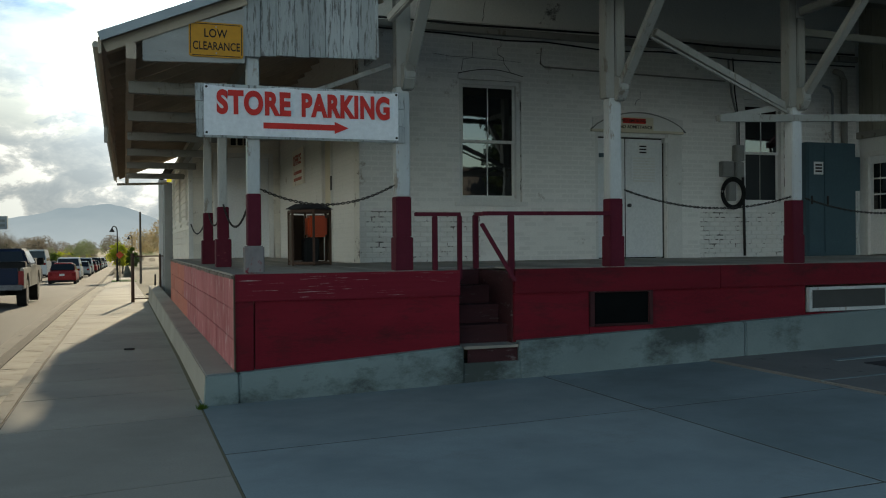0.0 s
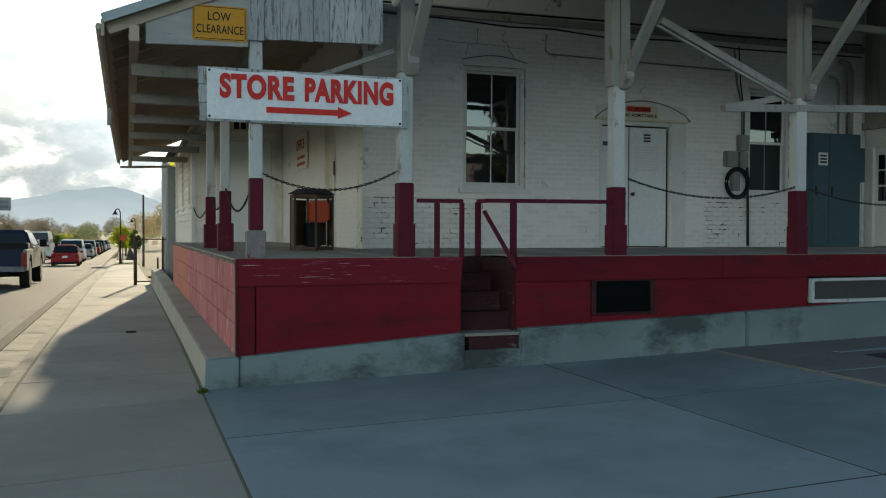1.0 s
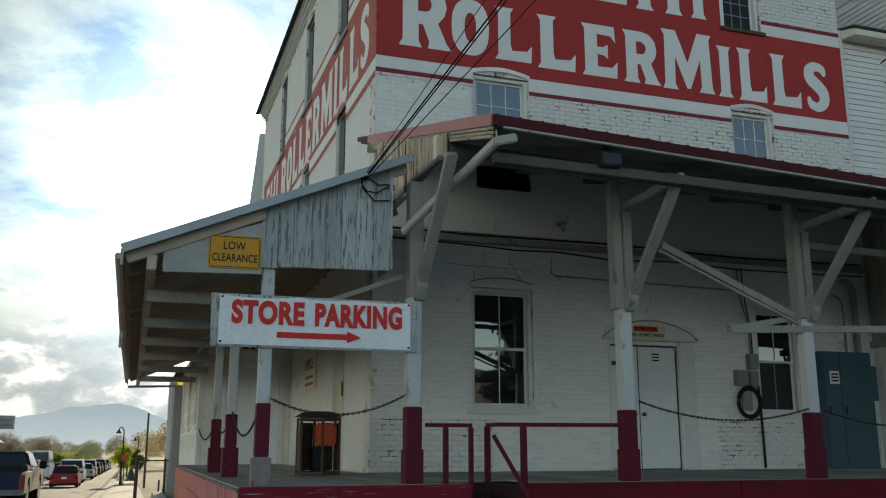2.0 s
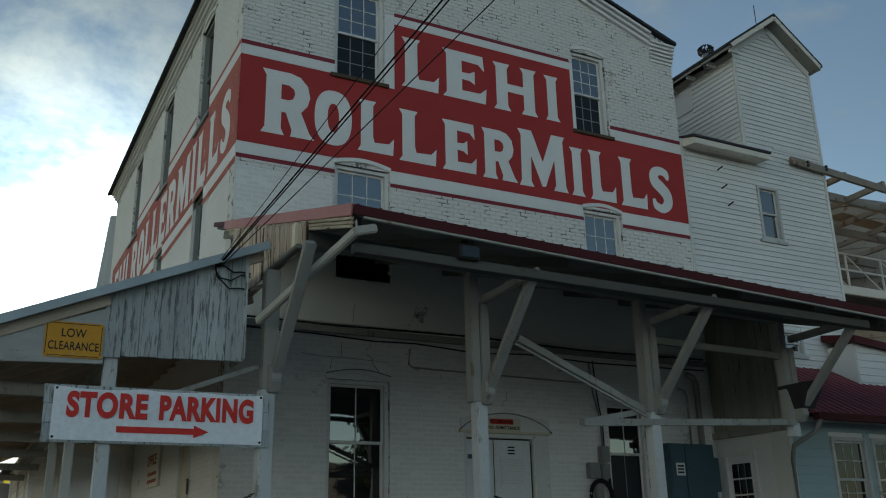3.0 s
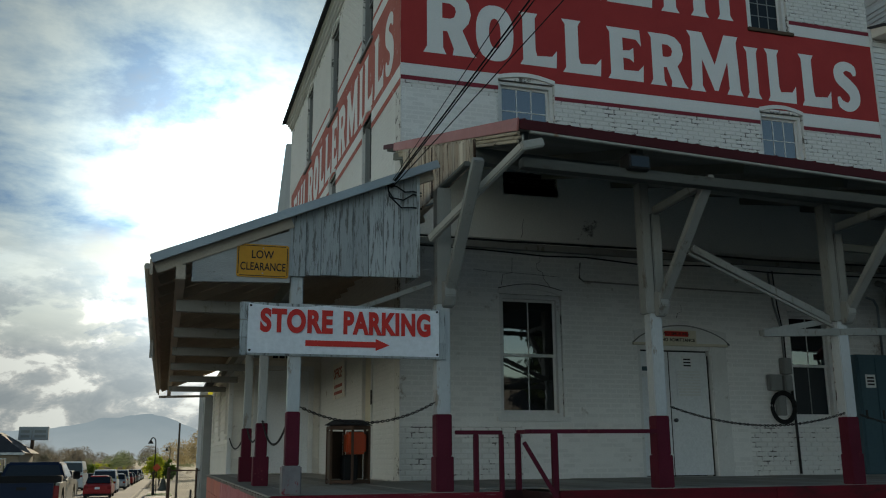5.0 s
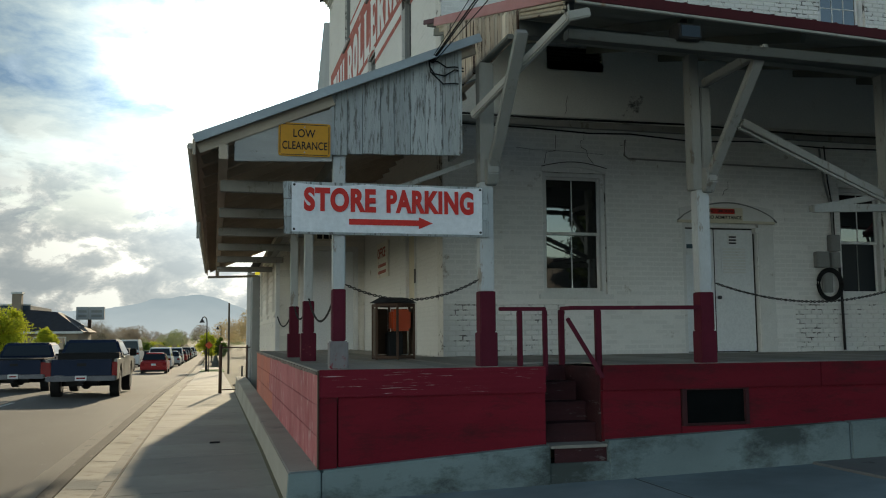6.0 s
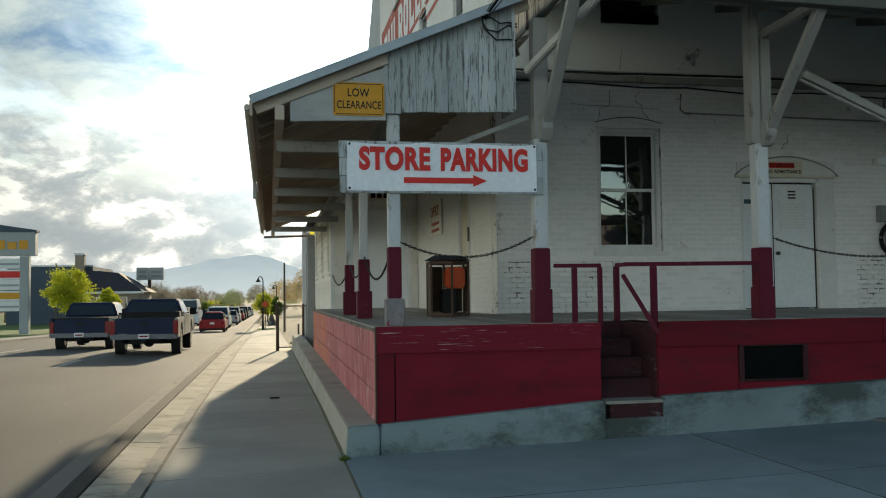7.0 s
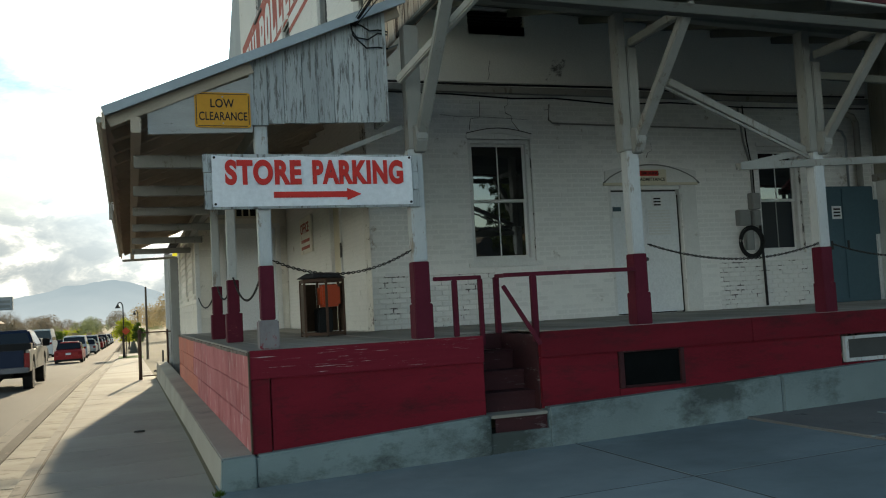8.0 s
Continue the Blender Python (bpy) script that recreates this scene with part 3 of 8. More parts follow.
def tube(bm, pts, r, n=6):
    pts = [Vector(p) for p in pts]
    rings = []
    for i, p in enumerate(pts):
        d = (pts[min(i + 1, len(pts) - 1)] - pts[max(i - 1, 0)]).normalized()
        s = d.cross(Vector((0, 0, 1)))
        if s.length < 1e-3:
            s = d.cross(Vector((1, 0, 0)))
        s.normalize()
        u = s.cross(d)
        rings.append([bm.verts.new(p + (s * math.cos(2 * math.pi * k / n) + u * math.sin(2 * math.pi * k / n)) * r) for k in range(n)])
    for a, b in zip(rings, rings[1:]):
        for k in range(n):
            bm.faces.new((a[k], a[(k + 1) % n], b[(k + 1) % n], b[k]))
    bm.faces.new(rings[0][::-1])
    bm.faces.new(rings[-1])


def prism(bm, pts, axis, a, b):
    """A polygon, given in the two other axes' order, drawn out along axis from a to b."""
    def put(p, c):
        return {"x": (c, p[0], p[1]), "y": (p[0], c, p[1]), "z": (p[0], p[1], c)}[axis]
    lo, hi = [bm.verts.new(put(p, a)) for p in pts], [bm.verts.new(put(p, b)) for p in pts]
    bm.faces.new(lo)
    bm.faces.new(hi[::-1])
    for i in range(len(pts)):
        j = (i + 1) % len(pts)
        bm.faces.new((lo[j], lo[i], hi[i], hi[j]))


def finish(bm, mesh_name, mat, base, bev=0.0, smooth=False):
    if bev:
        bmesh.ops.bevel(bm, geom=list(bm.edges), offset=bev, segments=2, affect="EDGES", clamp_overlap=True)
    bmesh.ops.recalc_face_normals(bm, faces=list(bm.faces))
    bmesh.ops.translate(bm, verts=list(bm.verts), vec=-Vector(base))
    me = bpy.data.meshes.new(mesh_name)
    bm.to_mesh(me)
    bm.free()
    me.materials.append(mat)
    if smooth:
        for p in me.polygons:
            p.use_smooth = True
    return me


def thing(name, loc, label, category, group="", kind=""):
    ob = new(name)
    ob.empty_display_size = 0.2
    ob.location = loc
    BASE[ob.name] = Vector(loc)
    return tagged(ob, label, category, group, kind)


def part(name, bm, mat, parent, label="", bev=0.0, smooth=False, kind=""):
    base = BASE[parent.name]
    ob = new(name, finish(bm, name, mat, base, bev, smooth))
    ob.parent = parent
    BASE[ob.name] = base
    return tagged(ob, label, kind=kind)


def solid(name, bm, mat, label, category, group="", kind="", bev=0.0, smooth=False, base=(0, 0, 0)):
    ob = new(name, finish(bm, name, mat, base, bev, smooth))
    ob.location = base
    BASE[ob.name] = Vector(base)
    return tagged(ob, label, category, group, kind)


def boxpart(name, parent, mat, x0, x1, y0, y1, z0, z1, label="", bev=0.004):
    bm = bmesh.new()
    box(bm, x0, x1, y0, y1, z0, z1)
    return part(name, bm, mat, parent, label, bev)


def beampart(name, parent, mat, p, q, w, h, label="", bev=0.005, up=(0, 0, 1)):
    bm = bmesh.new()
    beam(bm, p, q, w, h, up)
    return part(name, bm, mat, parent, label, bev)


def share(name, mesh, parent, at, label=""):
    """One more piece on a mesh that is already there; the mesh lies round its own origin."""
    ob = new(name, mesh)
    ob.parent = parent
    ob.location = Vector(at) - BASE[parent.name]
    return tagged(ob, label) if label else ob


def lettering(name, body, mat, parent, origin, size, sx=1.0, face="front", bold=0.0, depth=0.002, align="LEFT"):
    """Words in the built-in font, standing upright on a wall that faces -y (front) or -x (side)."""
    cu = bpy.data.curves.new(name, "FONT")
    cu.body, cu.size, cu.extrude, cu.offset, cu.align_x = body, size, depth, bold, align
    cu.space_character, cu.space_word = 1.0 + 2.2 * bold / size, 1.0 + 7 * bold / size
    tmp = new(name, cu)
    bpy.context.view_layer.update()
    me = bpy.data.meshes.new_from_object(tmp.evaluated_get(bpy.context.evaluated_depsgraph_get()))
    bpy.data.objects.remove(tmp)
    turn = pose(0, 0, 0, 90, 0, 0) if face == "front" else pose(0, 0, 0, 90, 0, -90)
    me.transform(Matrix.Translation(Vector(origin) - BASE[parent.name]) @ turn @ Matrix.Diagonal((sx, 1, 1, 1)))
    me.materials.clear()
    me.materials.append(mat)
    ob = new(name, me)
    ob.parent = parent
    BASE[ob.name] = BASE[parent.name]
    return ob


# ---- ground ----
ZD, D, WX, RX = 1.205, 4.30, 2.29, 11.55
POSTS = (1.69, 4.13, 6.59, 9.03)


def ground_z(x):
    return 0.027 * max(0.0, min(x, 20.0))


def fall(y):
    """The street falls gently away from the mill, steeper beyond it."""
    return -0.011 * max(0.0, min(y - 4.0, 18.0)) - 0.021 * max(0.0, min(y - 22.0, 40.0)) - 0.0105 * max(0.0, min(y - 62.0, 258.0))


def sloped(bm):
    for v in bm.verts:
        v.co.z += fall(v.co.y)
    return bm


bm = bmesh.new()
box(bm, -3000, 3000, -3000, 3000, -5.2, -4.2)
solid("ground", bm, M["dirt"], "dry flat ground reaching the horizon", "ground", kind="structure")
bm = bmesh.new()
for ya, yb in ((-60, 4), (4, 22), (22, 62), (62, 320), (320, 900)):
    prism(bm, [(-2.66, -0.10), (-8.0, -0.02), (-14.5, -0.12), (-14.5, -0.55), (-2.66, -0.55)], "y", ya, yb)
sloped(bm)
road = solid("road", bm, M["asphalt"], "worn grey asphalt street running past the building", "road", kind="structure")
rnd0 = random.Random(2)
for x in (-6.15, -9.9):
    for i in range(34):
        bm = bmesh.new()
        za = -0.02 - 0.015 * abs(x + 8.0) + 0.004
        box(bm, x - 0.05, x + 0.05, -12 + i * 9.0, -9 + i * 9.0, za - 0.05, za)
        part("lane_mark", sloped(bm), M["paint_line"], road)

for i in range(46):
    ya, yb = -14 + i * 2.2, -11.8 + i * 2.2
    w = rnd0.uniform(-0.03, 0.03)
    bm = bmesh.new()
    prism(bm, [(-2.93 + w, -0.092), (-2.705, -0.094), (-2.705, -0.2), (-2.93 + w, -0.2)], "y", ya, yb)
    part("edge_strip", sloped(bm), M["road_edge"], road, "paler worn strip of asphalt")
    bm = bmesh.new()
    prism(bm, [(-2.695 + w * 0.3, -0.096), (-2.54, -0.100), (-2.54, -0.2), (-2.695 + w * 0.3, -0.2)], "y", ya, yb)
    part("patch_strip", sloped(bm), M["tar"], road, "dark rough strip of patching")
bm = bmesh.new()
prism(bm, [(-2.71, -0.112), (-2.51, -0.112), (-2.51, -0.22), (-2.71, -0.22)], "y", -14, 87)
part("crack_fill", sloped(bm), M["joint"], road, "dark open cracks")
gutter = thing("gutter_pan", (-2.4, 0, -0.1), "dirty concrete gutter beside the street", "gutter", kind="structure")
kerb = thing("kerb", (-2.05, 0, 0), "chipped concrete kerb between sidewalk and street", "kerb", kind="structure")
walk_way = thing("pavement", (-1.2, 0, 0), "pale concrete sidewalk in jointed slabs", "sidewalk", kind="structure")
rnd = random.Random(4)
for i in range(46):
    y = -13.95 + i * 2.28
    bm = bmesh.new()
    prism(bm, [(-2.522, -0.098), (-2.14, -0.108), (-2.14, -0.3), (-2.522, -0.3)], "y", y + 0.014, y + 2.266)
    part("gutter_slab", sloped(bm), M["gutter_pan"], gutter, bev=0.006)
    bm = bmesh.new()
    drop = 0.03
    prism(bm, [(-2.15, -0.12), (-2.12, 0.0 - drop), (-1.97, 0.004 - drop), (-1.95, -0.25), (-2.15, -0.25)], "y", y + 0.006, y + 2.274)
    part("kerb_stone", sloped(bm), M["kerb"], kerb, bev=0.012)
JOINTS = [-11.3, -9.3, -7.2, -5.05, -2.98, -0.77, 0.82, 2.05, 3.55] + [5.05 + 1.52 * i for i in range(46)]
for y0, y1 in zip(JOINTS, JOINTS[1:]):
    k0, k1 = (0.25 if q < 0 else 0.2 for q in (y0, y1))
    g, zt = 0.007 if y0 < 0 else 0.009, rnd.uniform(-0.0012, 0.0012)
    bm = bmesh.new()
    hexa(bm, [(-1.94, y0 + g, -0.2), (-0.335, y0 + g + k0, -0.2), (-0.335, y1 - g + k1, -0.2), (-1.94, y1 - g, -0.2)], [(-1.94, y0 + g, zt), (-0.335, y0 + g + k0, zt), (-0.335, y1 - g + k1, zt), (-1.94, y1 - g, zt)])
    part("slab", sloped(bm), M["walk"], walk_way, bev=0.005)
bm = bmesh.new()
for ya, yb in ((-10.9, 4.0), (4.0, 22.0), (22.0, 62.0), (62.0, 73.0)):
    box(bm, -1.935, -0.34, ya, yb, -0.19, -0.009)
part("joint_filler", sloped(bm), M["joint"], walk_way, "dark dirt in the joints")
bm = bmesh.new()
box(bm, -0.3375, -0.3225, -10.9, -0.14, -0.19, -0.002)
for y0, y1 in ((-0.14, 4.0), (4.0, 20.6)):
    box(bm, -0.3375, -0.29, y0, y1, -0.19, -0.003)
sloped(bm)
part("joint_dirt", bm, M["dirt"], walk_way, "brown dirt along the driveway joint")

drive = thing("driveway", (1.4, -2.5, 0), "smooth grey concrete driveway in large slabs", "driveway", kind="structure")
for x0, x1 in ((-0.325, 3.120), (3.130, 5.165)):
    for y0, y1 in ((-11, -7.9), (-7.89, -4.60), (-4.59, -2.120), (-2.110, 0.3)):
        bm = bmesh.new()
        zz = lambda x: ground_z(x) + rnd.uniform(-0.0008, 0.0008)
        hexa(bm, [(x0, y0, -0.3), (x1, y0, -0.3), (x1, y1, -0.3), (x0, y1, -0.3)], [(x0, y0, zz(x0)), (x1, y0, zz(x1)), (x1, y1, zz(x1)), (x0, y1, zz(x0))])
        part("slab", bm, M["drive_pale"] if x0 < 0 else M["concrete"], drive, bev=0.007)
bm = bmesh.new()
for x0, x1 in ((-0.325, 3.115), (3.115, 5.16)):
    za, zb = ground_z(x0) - 0.0025, ground_z(x1) - 0.0025
    hexa(bm, [(x0, -11, -0.28), (x1, -11, -0.28), (x1, 0.2, -0.28), (x0, 0.2, -0.28)], [(x0, -11, za), (x1, -11, zb), (x1, 0.2, zb), (x0, 0.2, za)])
part("joint_filler", bm, M["joint"], drive, "dark dirt in the joints")
bm = bmesh.new()
for ya, yb in ((-11, 4), (4, 22), (22, 62), (62, 73)):
    box(bm, -1.96, -0.332, ya, yb, -0.25, -0.02)
part("joint_filler", sloped(bm), M["tar"], walk_way, "dark dirt in the joints")
bm = bmesh.new()
hexa(bm, [(5.17, -11, -0.3), (22, -11, -0.3), (22, 4.2, -0.3), (5.17, 4.2, -0.3)], [(5.17, -11, ground_z(5.2) + 0.02), (22, -11, ground_z(20)), (22, 4.2, ground_z(20)), (5.17, 4.2, ground_z(5.2) + 0.02)])
pad = solid("paving_pad", bm, M["old_pad"], "old dark patched concrete yard beside the driveway", "paving", kind="structure", bev=0.012)
for x0, x1, y0, y1 in ((6.2, 8.8, -0.95, -0.86), (5.18, 9.5, -1.86, -1.82), (6.3, 7.0, -1.5, -1.2), (7.7, 8.5, -2.2, -1.9)):
    bm = bmesh.new()
    z0 = ground_z(x0) + 0.012
    hexa(bm, [(x0, y0, z0 - 0.03), (x1, y0, ground_z(x1) - 0.03), (x1, y1, ground_z(x1) - 0.03), (x0, y1, z0 - 0.03)], [(x0, y0, z0 + 0.012), (x1, y0, ground_z(x1) + 0.024), (x1, y1, ground_z(x1) + 0.024), (x0, y1, z0 + 0.012)])
    part("patch", bm, M["concrete"] if y1 - y0 < 0.2 else M["shingle"], pad)
bm = bmesh.new()
box(bm, -1.95, 22, -90, -11.01, -0.3, -0.006)
solid("yard", bm, M["concrete"], "plain concrete yard", "yard", kind="structure")
for nm, x0, x1, y0, y1, mt, lb in (("verge", -0.33, 40, 20.75, 330, "dirt", "dry weedy ground beside the sidewalk"), ("lawn", -90, -16.21, -60, 330, "grass", "green lawn across the street"), ("grass_island", -1.9, -0.2, 58, 66, "grass", "small green grass verge under a young tree")):
    bm = bmesh.new()
    for k in range(40):
        box(bm, x0, x1, y0 + (y1 - y0) * k / 40, y0 + (y1 - y0) * (k + 1) / 40, -0.5, -0.02 if nm != "grass_island" else 0.02)
    sloped(bm)
    solid(nm, bm, M[mt], lb, "ground", kind="structure")
far_walk = thing("far_pavement", (-15.2, 60, -0.5), "pale concrete sidewalk across the street", "sidewalk", kind="structure")
for i in range(50):
    bm = bmesh.new()
    box(bm, -14.58, -14.48 + 0.0, -2 + i * 6, 3.99 + i * 6, -0.4, 0.0)
    part("kerb_stone", sloped(bm), M["kerb"], far_walk, bev=0.01)
    bm = bmesh.new()
    box(bm, -16.2, -14.585, -2 + i * 6, 3.99 + i * 6, -0.4, -0.01)
    part("slab", sloped(bm), M["walk"], far_walk, bev=0.01)
bm = bmesh.new()
for i in range(60):
    a, r = rnd.uniform(0, 6.28), rnd.uniform(0, 0.045)
    p = Vector((-0.33 + math.cos(a) * r, -0.2 + math.sin(a) * r * 1.6, 0.0))
    q = p + Vector((rnd.uniform(-0.025, 0.025), rnd.uniform(-0.025, 0.025), rnd.uniform(0.01, 0.04)))
    w = Vector((0.006, 0.004, 0))
    bm.faces.new([bm.verts.new(v) for v in (p - w, p + w, q + w * 0.4, q - w * 0.4)])
solid("weed_tuft", bm, M["leaf_green"], "small green weeds in a joint at the foot of the plinth", "weeds", kind="stuff")

# ---- loading dock ----
dock = thing("loading_dock", (6, 2, 0), "raised wooden loading dock painted dark red on a concrete plinth", "loading dock", kind="structure")


def plinth_top(x):
    return 0.285 + 0.066 * x if x < 2.2 else 0.435 + 0.036 * (x - 2.2)


for x0, x1, nm in ((0.02, 2.25, "plinth"), (2.86, 5.66, "plinth"), (5.67, 16, "plinth")):
    bm = bmesh.new()
    hexa(bm, [(x0, -0.12, -0.3), (x1, -0.12, -0.3), (x1, 0.3, -0.3), (x0, 0.3, -0.3)], [(x0, -0.11, plinth_top(x0)), (x1, -0.11, plinth_top(x1)), (x1, 0.3, plinth_top(x1)), (x0, 0.3, plinth_top(x0))])
    part(nm, bm, M["plinth"], dock, "stained grey concrete plinth", bev=0.018)
# street side takes the paler sidewalk concrete, mostly to hold its brighter light
for y0, y1, mt, lb in ((-0.11, 0.02, "plinth", "stained end of the concrete plinth"), (0.022, 20.6, "walk", "dry concrete plinth beside the sidewalk, its brighter light in the colour")):
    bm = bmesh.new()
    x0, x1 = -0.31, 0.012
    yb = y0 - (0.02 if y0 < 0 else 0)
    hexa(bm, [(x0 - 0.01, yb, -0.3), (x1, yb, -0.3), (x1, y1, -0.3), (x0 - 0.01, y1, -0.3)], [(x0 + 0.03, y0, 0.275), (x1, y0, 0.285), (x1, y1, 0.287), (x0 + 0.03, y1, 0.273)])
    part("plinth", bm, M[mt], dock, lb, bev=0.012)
boxpart("step_base", dock, M["plinth"], 2.25, 2.86, -0.10, 0.3, -0.3, 0.26)
# front boards: a proud rim above, wide boards below, cut by the stair and the vents
rows = [(0.30, 0.943)]
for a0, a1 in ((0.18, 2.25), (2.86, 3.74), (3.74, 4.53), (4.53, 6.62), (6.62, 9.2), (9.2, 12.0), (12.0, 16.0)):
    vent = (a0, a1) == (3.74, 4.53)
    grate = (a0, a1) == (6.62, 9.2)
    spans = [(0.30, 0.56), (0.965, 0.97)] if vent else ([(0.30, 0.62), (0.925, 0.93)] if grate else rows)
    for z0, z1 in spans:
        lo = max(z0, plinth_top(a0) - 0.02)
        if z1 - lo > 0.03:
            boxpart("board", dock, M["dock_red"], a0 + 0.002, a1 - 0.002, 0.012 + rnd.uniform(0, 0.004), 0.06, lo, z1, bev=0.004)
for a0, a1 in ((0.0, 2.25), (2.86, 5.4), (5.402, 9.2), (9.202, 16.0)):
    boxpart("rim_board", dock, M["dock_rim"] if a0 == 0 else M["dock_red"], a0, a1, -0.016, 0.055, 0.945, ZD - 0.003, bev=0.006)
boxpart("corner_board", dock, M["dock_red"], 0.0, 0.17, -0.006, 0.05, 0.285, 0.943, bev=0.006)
boxpart("edge_strip", dock, M["wood_dark"], -0.014, -0.002, -0.02, 0.052, 0.29, ZD - 0.01, "dark weathered corner edge", bev=0.003)
# side boards facing the street: faded paint, made paler still for the street's light
ORANGE_Y = 6.3
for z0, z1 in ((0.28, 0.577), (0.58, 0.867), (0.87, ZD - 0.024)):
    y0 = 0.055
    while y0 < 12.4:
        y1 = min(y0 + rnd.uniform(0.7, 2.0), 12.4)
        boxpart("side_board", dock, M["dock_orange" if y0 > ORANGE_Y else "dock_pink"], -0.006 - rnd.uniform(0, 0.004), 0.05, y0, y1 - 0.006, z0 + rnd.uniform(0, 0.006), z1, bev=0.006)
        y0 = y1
for i in range(16):
    y0 = 0.06 + i * 0.77
    boxpart("edge_lip", dock, M["edge_wood"], -0.022 - rnd.uniform(0, 0.01), 0.0, y0, y0 + rnd.uniform(0.70, 0.765), ZD - 0.05 - rnd.uniform(0, 0.012), ZD - 0.022, "ragged weathered edge", bev=0.004)
# floor planks, running back from the front edge
for i in range(52):
    x0 = -0.02 + i * 0.31
    y0 = 0.058
    y1 = 11.5 if x0 < 2.0 else D - 0.02
    if 2.0 < x0 + 0.31 and x0 < 2.86 and x0 > 2.1:
        y0 = 1.05
    boxpart("floor_plank", dock, M["dock_floor"], x0 + 0.002, x0 + 0.308, y0, y1, ZD - 0.02, ZD + rnd.uniform(-0.002, 0.002), bev=0.003)
boxpart("floor_plank", dock, M["dock_floor"], 2.17, 2.248, 0.058, 1.05, ZD - 0.02, ZD, bev=0.003)
# stair in its slot
stair = thing("stair", (2.55, 0.4, 0.26), "narrow dark red wooden steps up to the dock, worn treads", "stairs")
for i, zt in enumerate((0.43, 0.62, 0.815, 1.01)):
    y0 = -0.10 + 0.25 * i
    boxpart("riser", stair, M["stair_worn"], 2.255 + (0.05 if i == 0 else 0), 2.855, y0 + 0.03, y0 + 0.05, zt - 0.20, zt - 0.03, bev=0.002)
    boxpart("tread", stair, M["walk"] if i == 0 else M["stair_worn"], 2.255, 2.855, y0, y0 + 0.29, zt - 0.03, zt, "light worn tread" if i == 0 else "", bev=0.006)
boxpart("riser", stair, M["stair_worn"], 2.255, 2.855, 0.98, 1.0, 1.01, ZD - 0.025, bev=0.002)
for x in (2.235, 2.862):
    boxpart("cheek_board", stair, M["stair_worn"], x - 0.012, x + 0.012, 0.06, 1.02, 0.3, ZD - 0.025, bev=0.003)
# vents in the dock front
vent = thing("dock_vent", (4.13, 0, 0.58), "black screened vent in a dark red frame in the dock front", "vent")
boxpart("screen", vent, M["screen"], 3.80, 4.48, 0.03, 0.05, 0.58, 0.935, bev=0)
for x0, x1, z0, z1 in ((3.745, 3.80, 0.565, 0.96), (4.48, 4.525, 0.565, 0.96), (3.802, 4.478, 0.565, 0.59), (3.802, 4.478, 0.93, 0.962)):
    boxpart("frame", vent, M["stair_worn"], x0, x1, -0.004, 0.05, z0, z1)
grate = thing("long_vent", (7.9, 0, 0.64), "long dark vent screen in a white frame in the dock front", "vent")
boxpart("screen", grate, M["dark_beam"], 6.70, 9.12, 0.02, 0.05, 0.67, 0.885, "dusty dark screen", bev=0)
for x0, x1, z0, z1 in ((6.655, 6.70, 0.63, 0.92), (9.12, 9.165, 0.63, 0.92), (6.702, 9.118, 0.63, 0.67), (6.702, 9.118, 0.885, 0.92), (7.83, 7.86, 0.672, 0.883)):
    boxpart("frame", grate, M["post_white"], x0, x1, -0.012, 0.05, z0, z1)

# ---- brick mill: walls with openings ----
FRONT_OPEN = [(3.87, 4.91, 2.12, 4.0), (6.21, 7.55, ZD, 3.26), (9.11, 9.99, 2.09, 3.92), (3.90, 4.82, 9.20, 11.0), (8.90, 9.72, 9.16, 10.92), (3.93, 4.92, 6.26, 7.56), (8.93, 9.83, 6.06, 7.54), (3.97, 4.91, 5.74, 6.0)]
SIDE_OPEN = [(6.42, 7.40, 9.08, 11.22), (10.0, 11.0, 9.06, 11.2), (13.75, 14.75, 9.06, 11.2), (6.45, 7.25, 5.4, 7.65), (10.05, 10.9, 5.4, 7.6), (6.1, 6.95, ZD, 3.45)]


def pierced(bm, a0, a1, z0, z1, holes, put):
    xs = sorted({a0, a1, *(h[0] for h in holes), *(h[1] for h in holes)})
    for xa, xb in zip(xs, xs[1:]):
        zs = [z0]
        for h in sorted((h for h in holes if h[0] < xb - 1e-6 and h[1] > xa + 1e-6), key=lambda h: h[2]):
            zs += [h[2], h[3]]
        zs.append(z1)
        for k in range(0, len(zs), 2):
            if zs[k + 1] - zs[k] > 1e-4:
                put(xa, xb, zs[k], zs[k + 1])


EAVE_Z, RIDGE_Z, RIDGE_X = 11.72, 13.30, (WX + RX) / 2
mill = thing("mill_building", (6.9, 11, 0), "tall white-painted brick mill with red painted wall lettering", "building", kind="structure")
bm = bmesh.new()
pierced(bm, WX, RX, 0.3, 11.2, FRONT_OPEN, lambda a, b, c, d: box(bm, a, b, D + 0.012, D + 0.34, c, d))
prism(bm, [(WX, 11.2), (RX, 11.2), (RX, EAVE_Z - 0.02), (RIDGE_X, RIDGE_Z - 0.02), (WX, EAVE_Z - 0.02)], "y", D + 0.012, D + 0.34)
bm_skin = bmesh.new()
for xa, xb, za in ((WX + 0.02, 4.2, 1.98), (4.2, 8.2, 0.3), (8.2, RX, 1.98)):
    pierced(bm_skin, xa, xb, za, 4.86, [(max(h[0], xa), min(h[1], xb), max(h[2], za), h[3]) for h in FRONT_OPEN if h[0] < xb and h[1] > xa and h[2] < 4.8], lambda a, b, c, d: box(bm_skin, a, b, D + 0.0048, D + 0.0118, c, d))
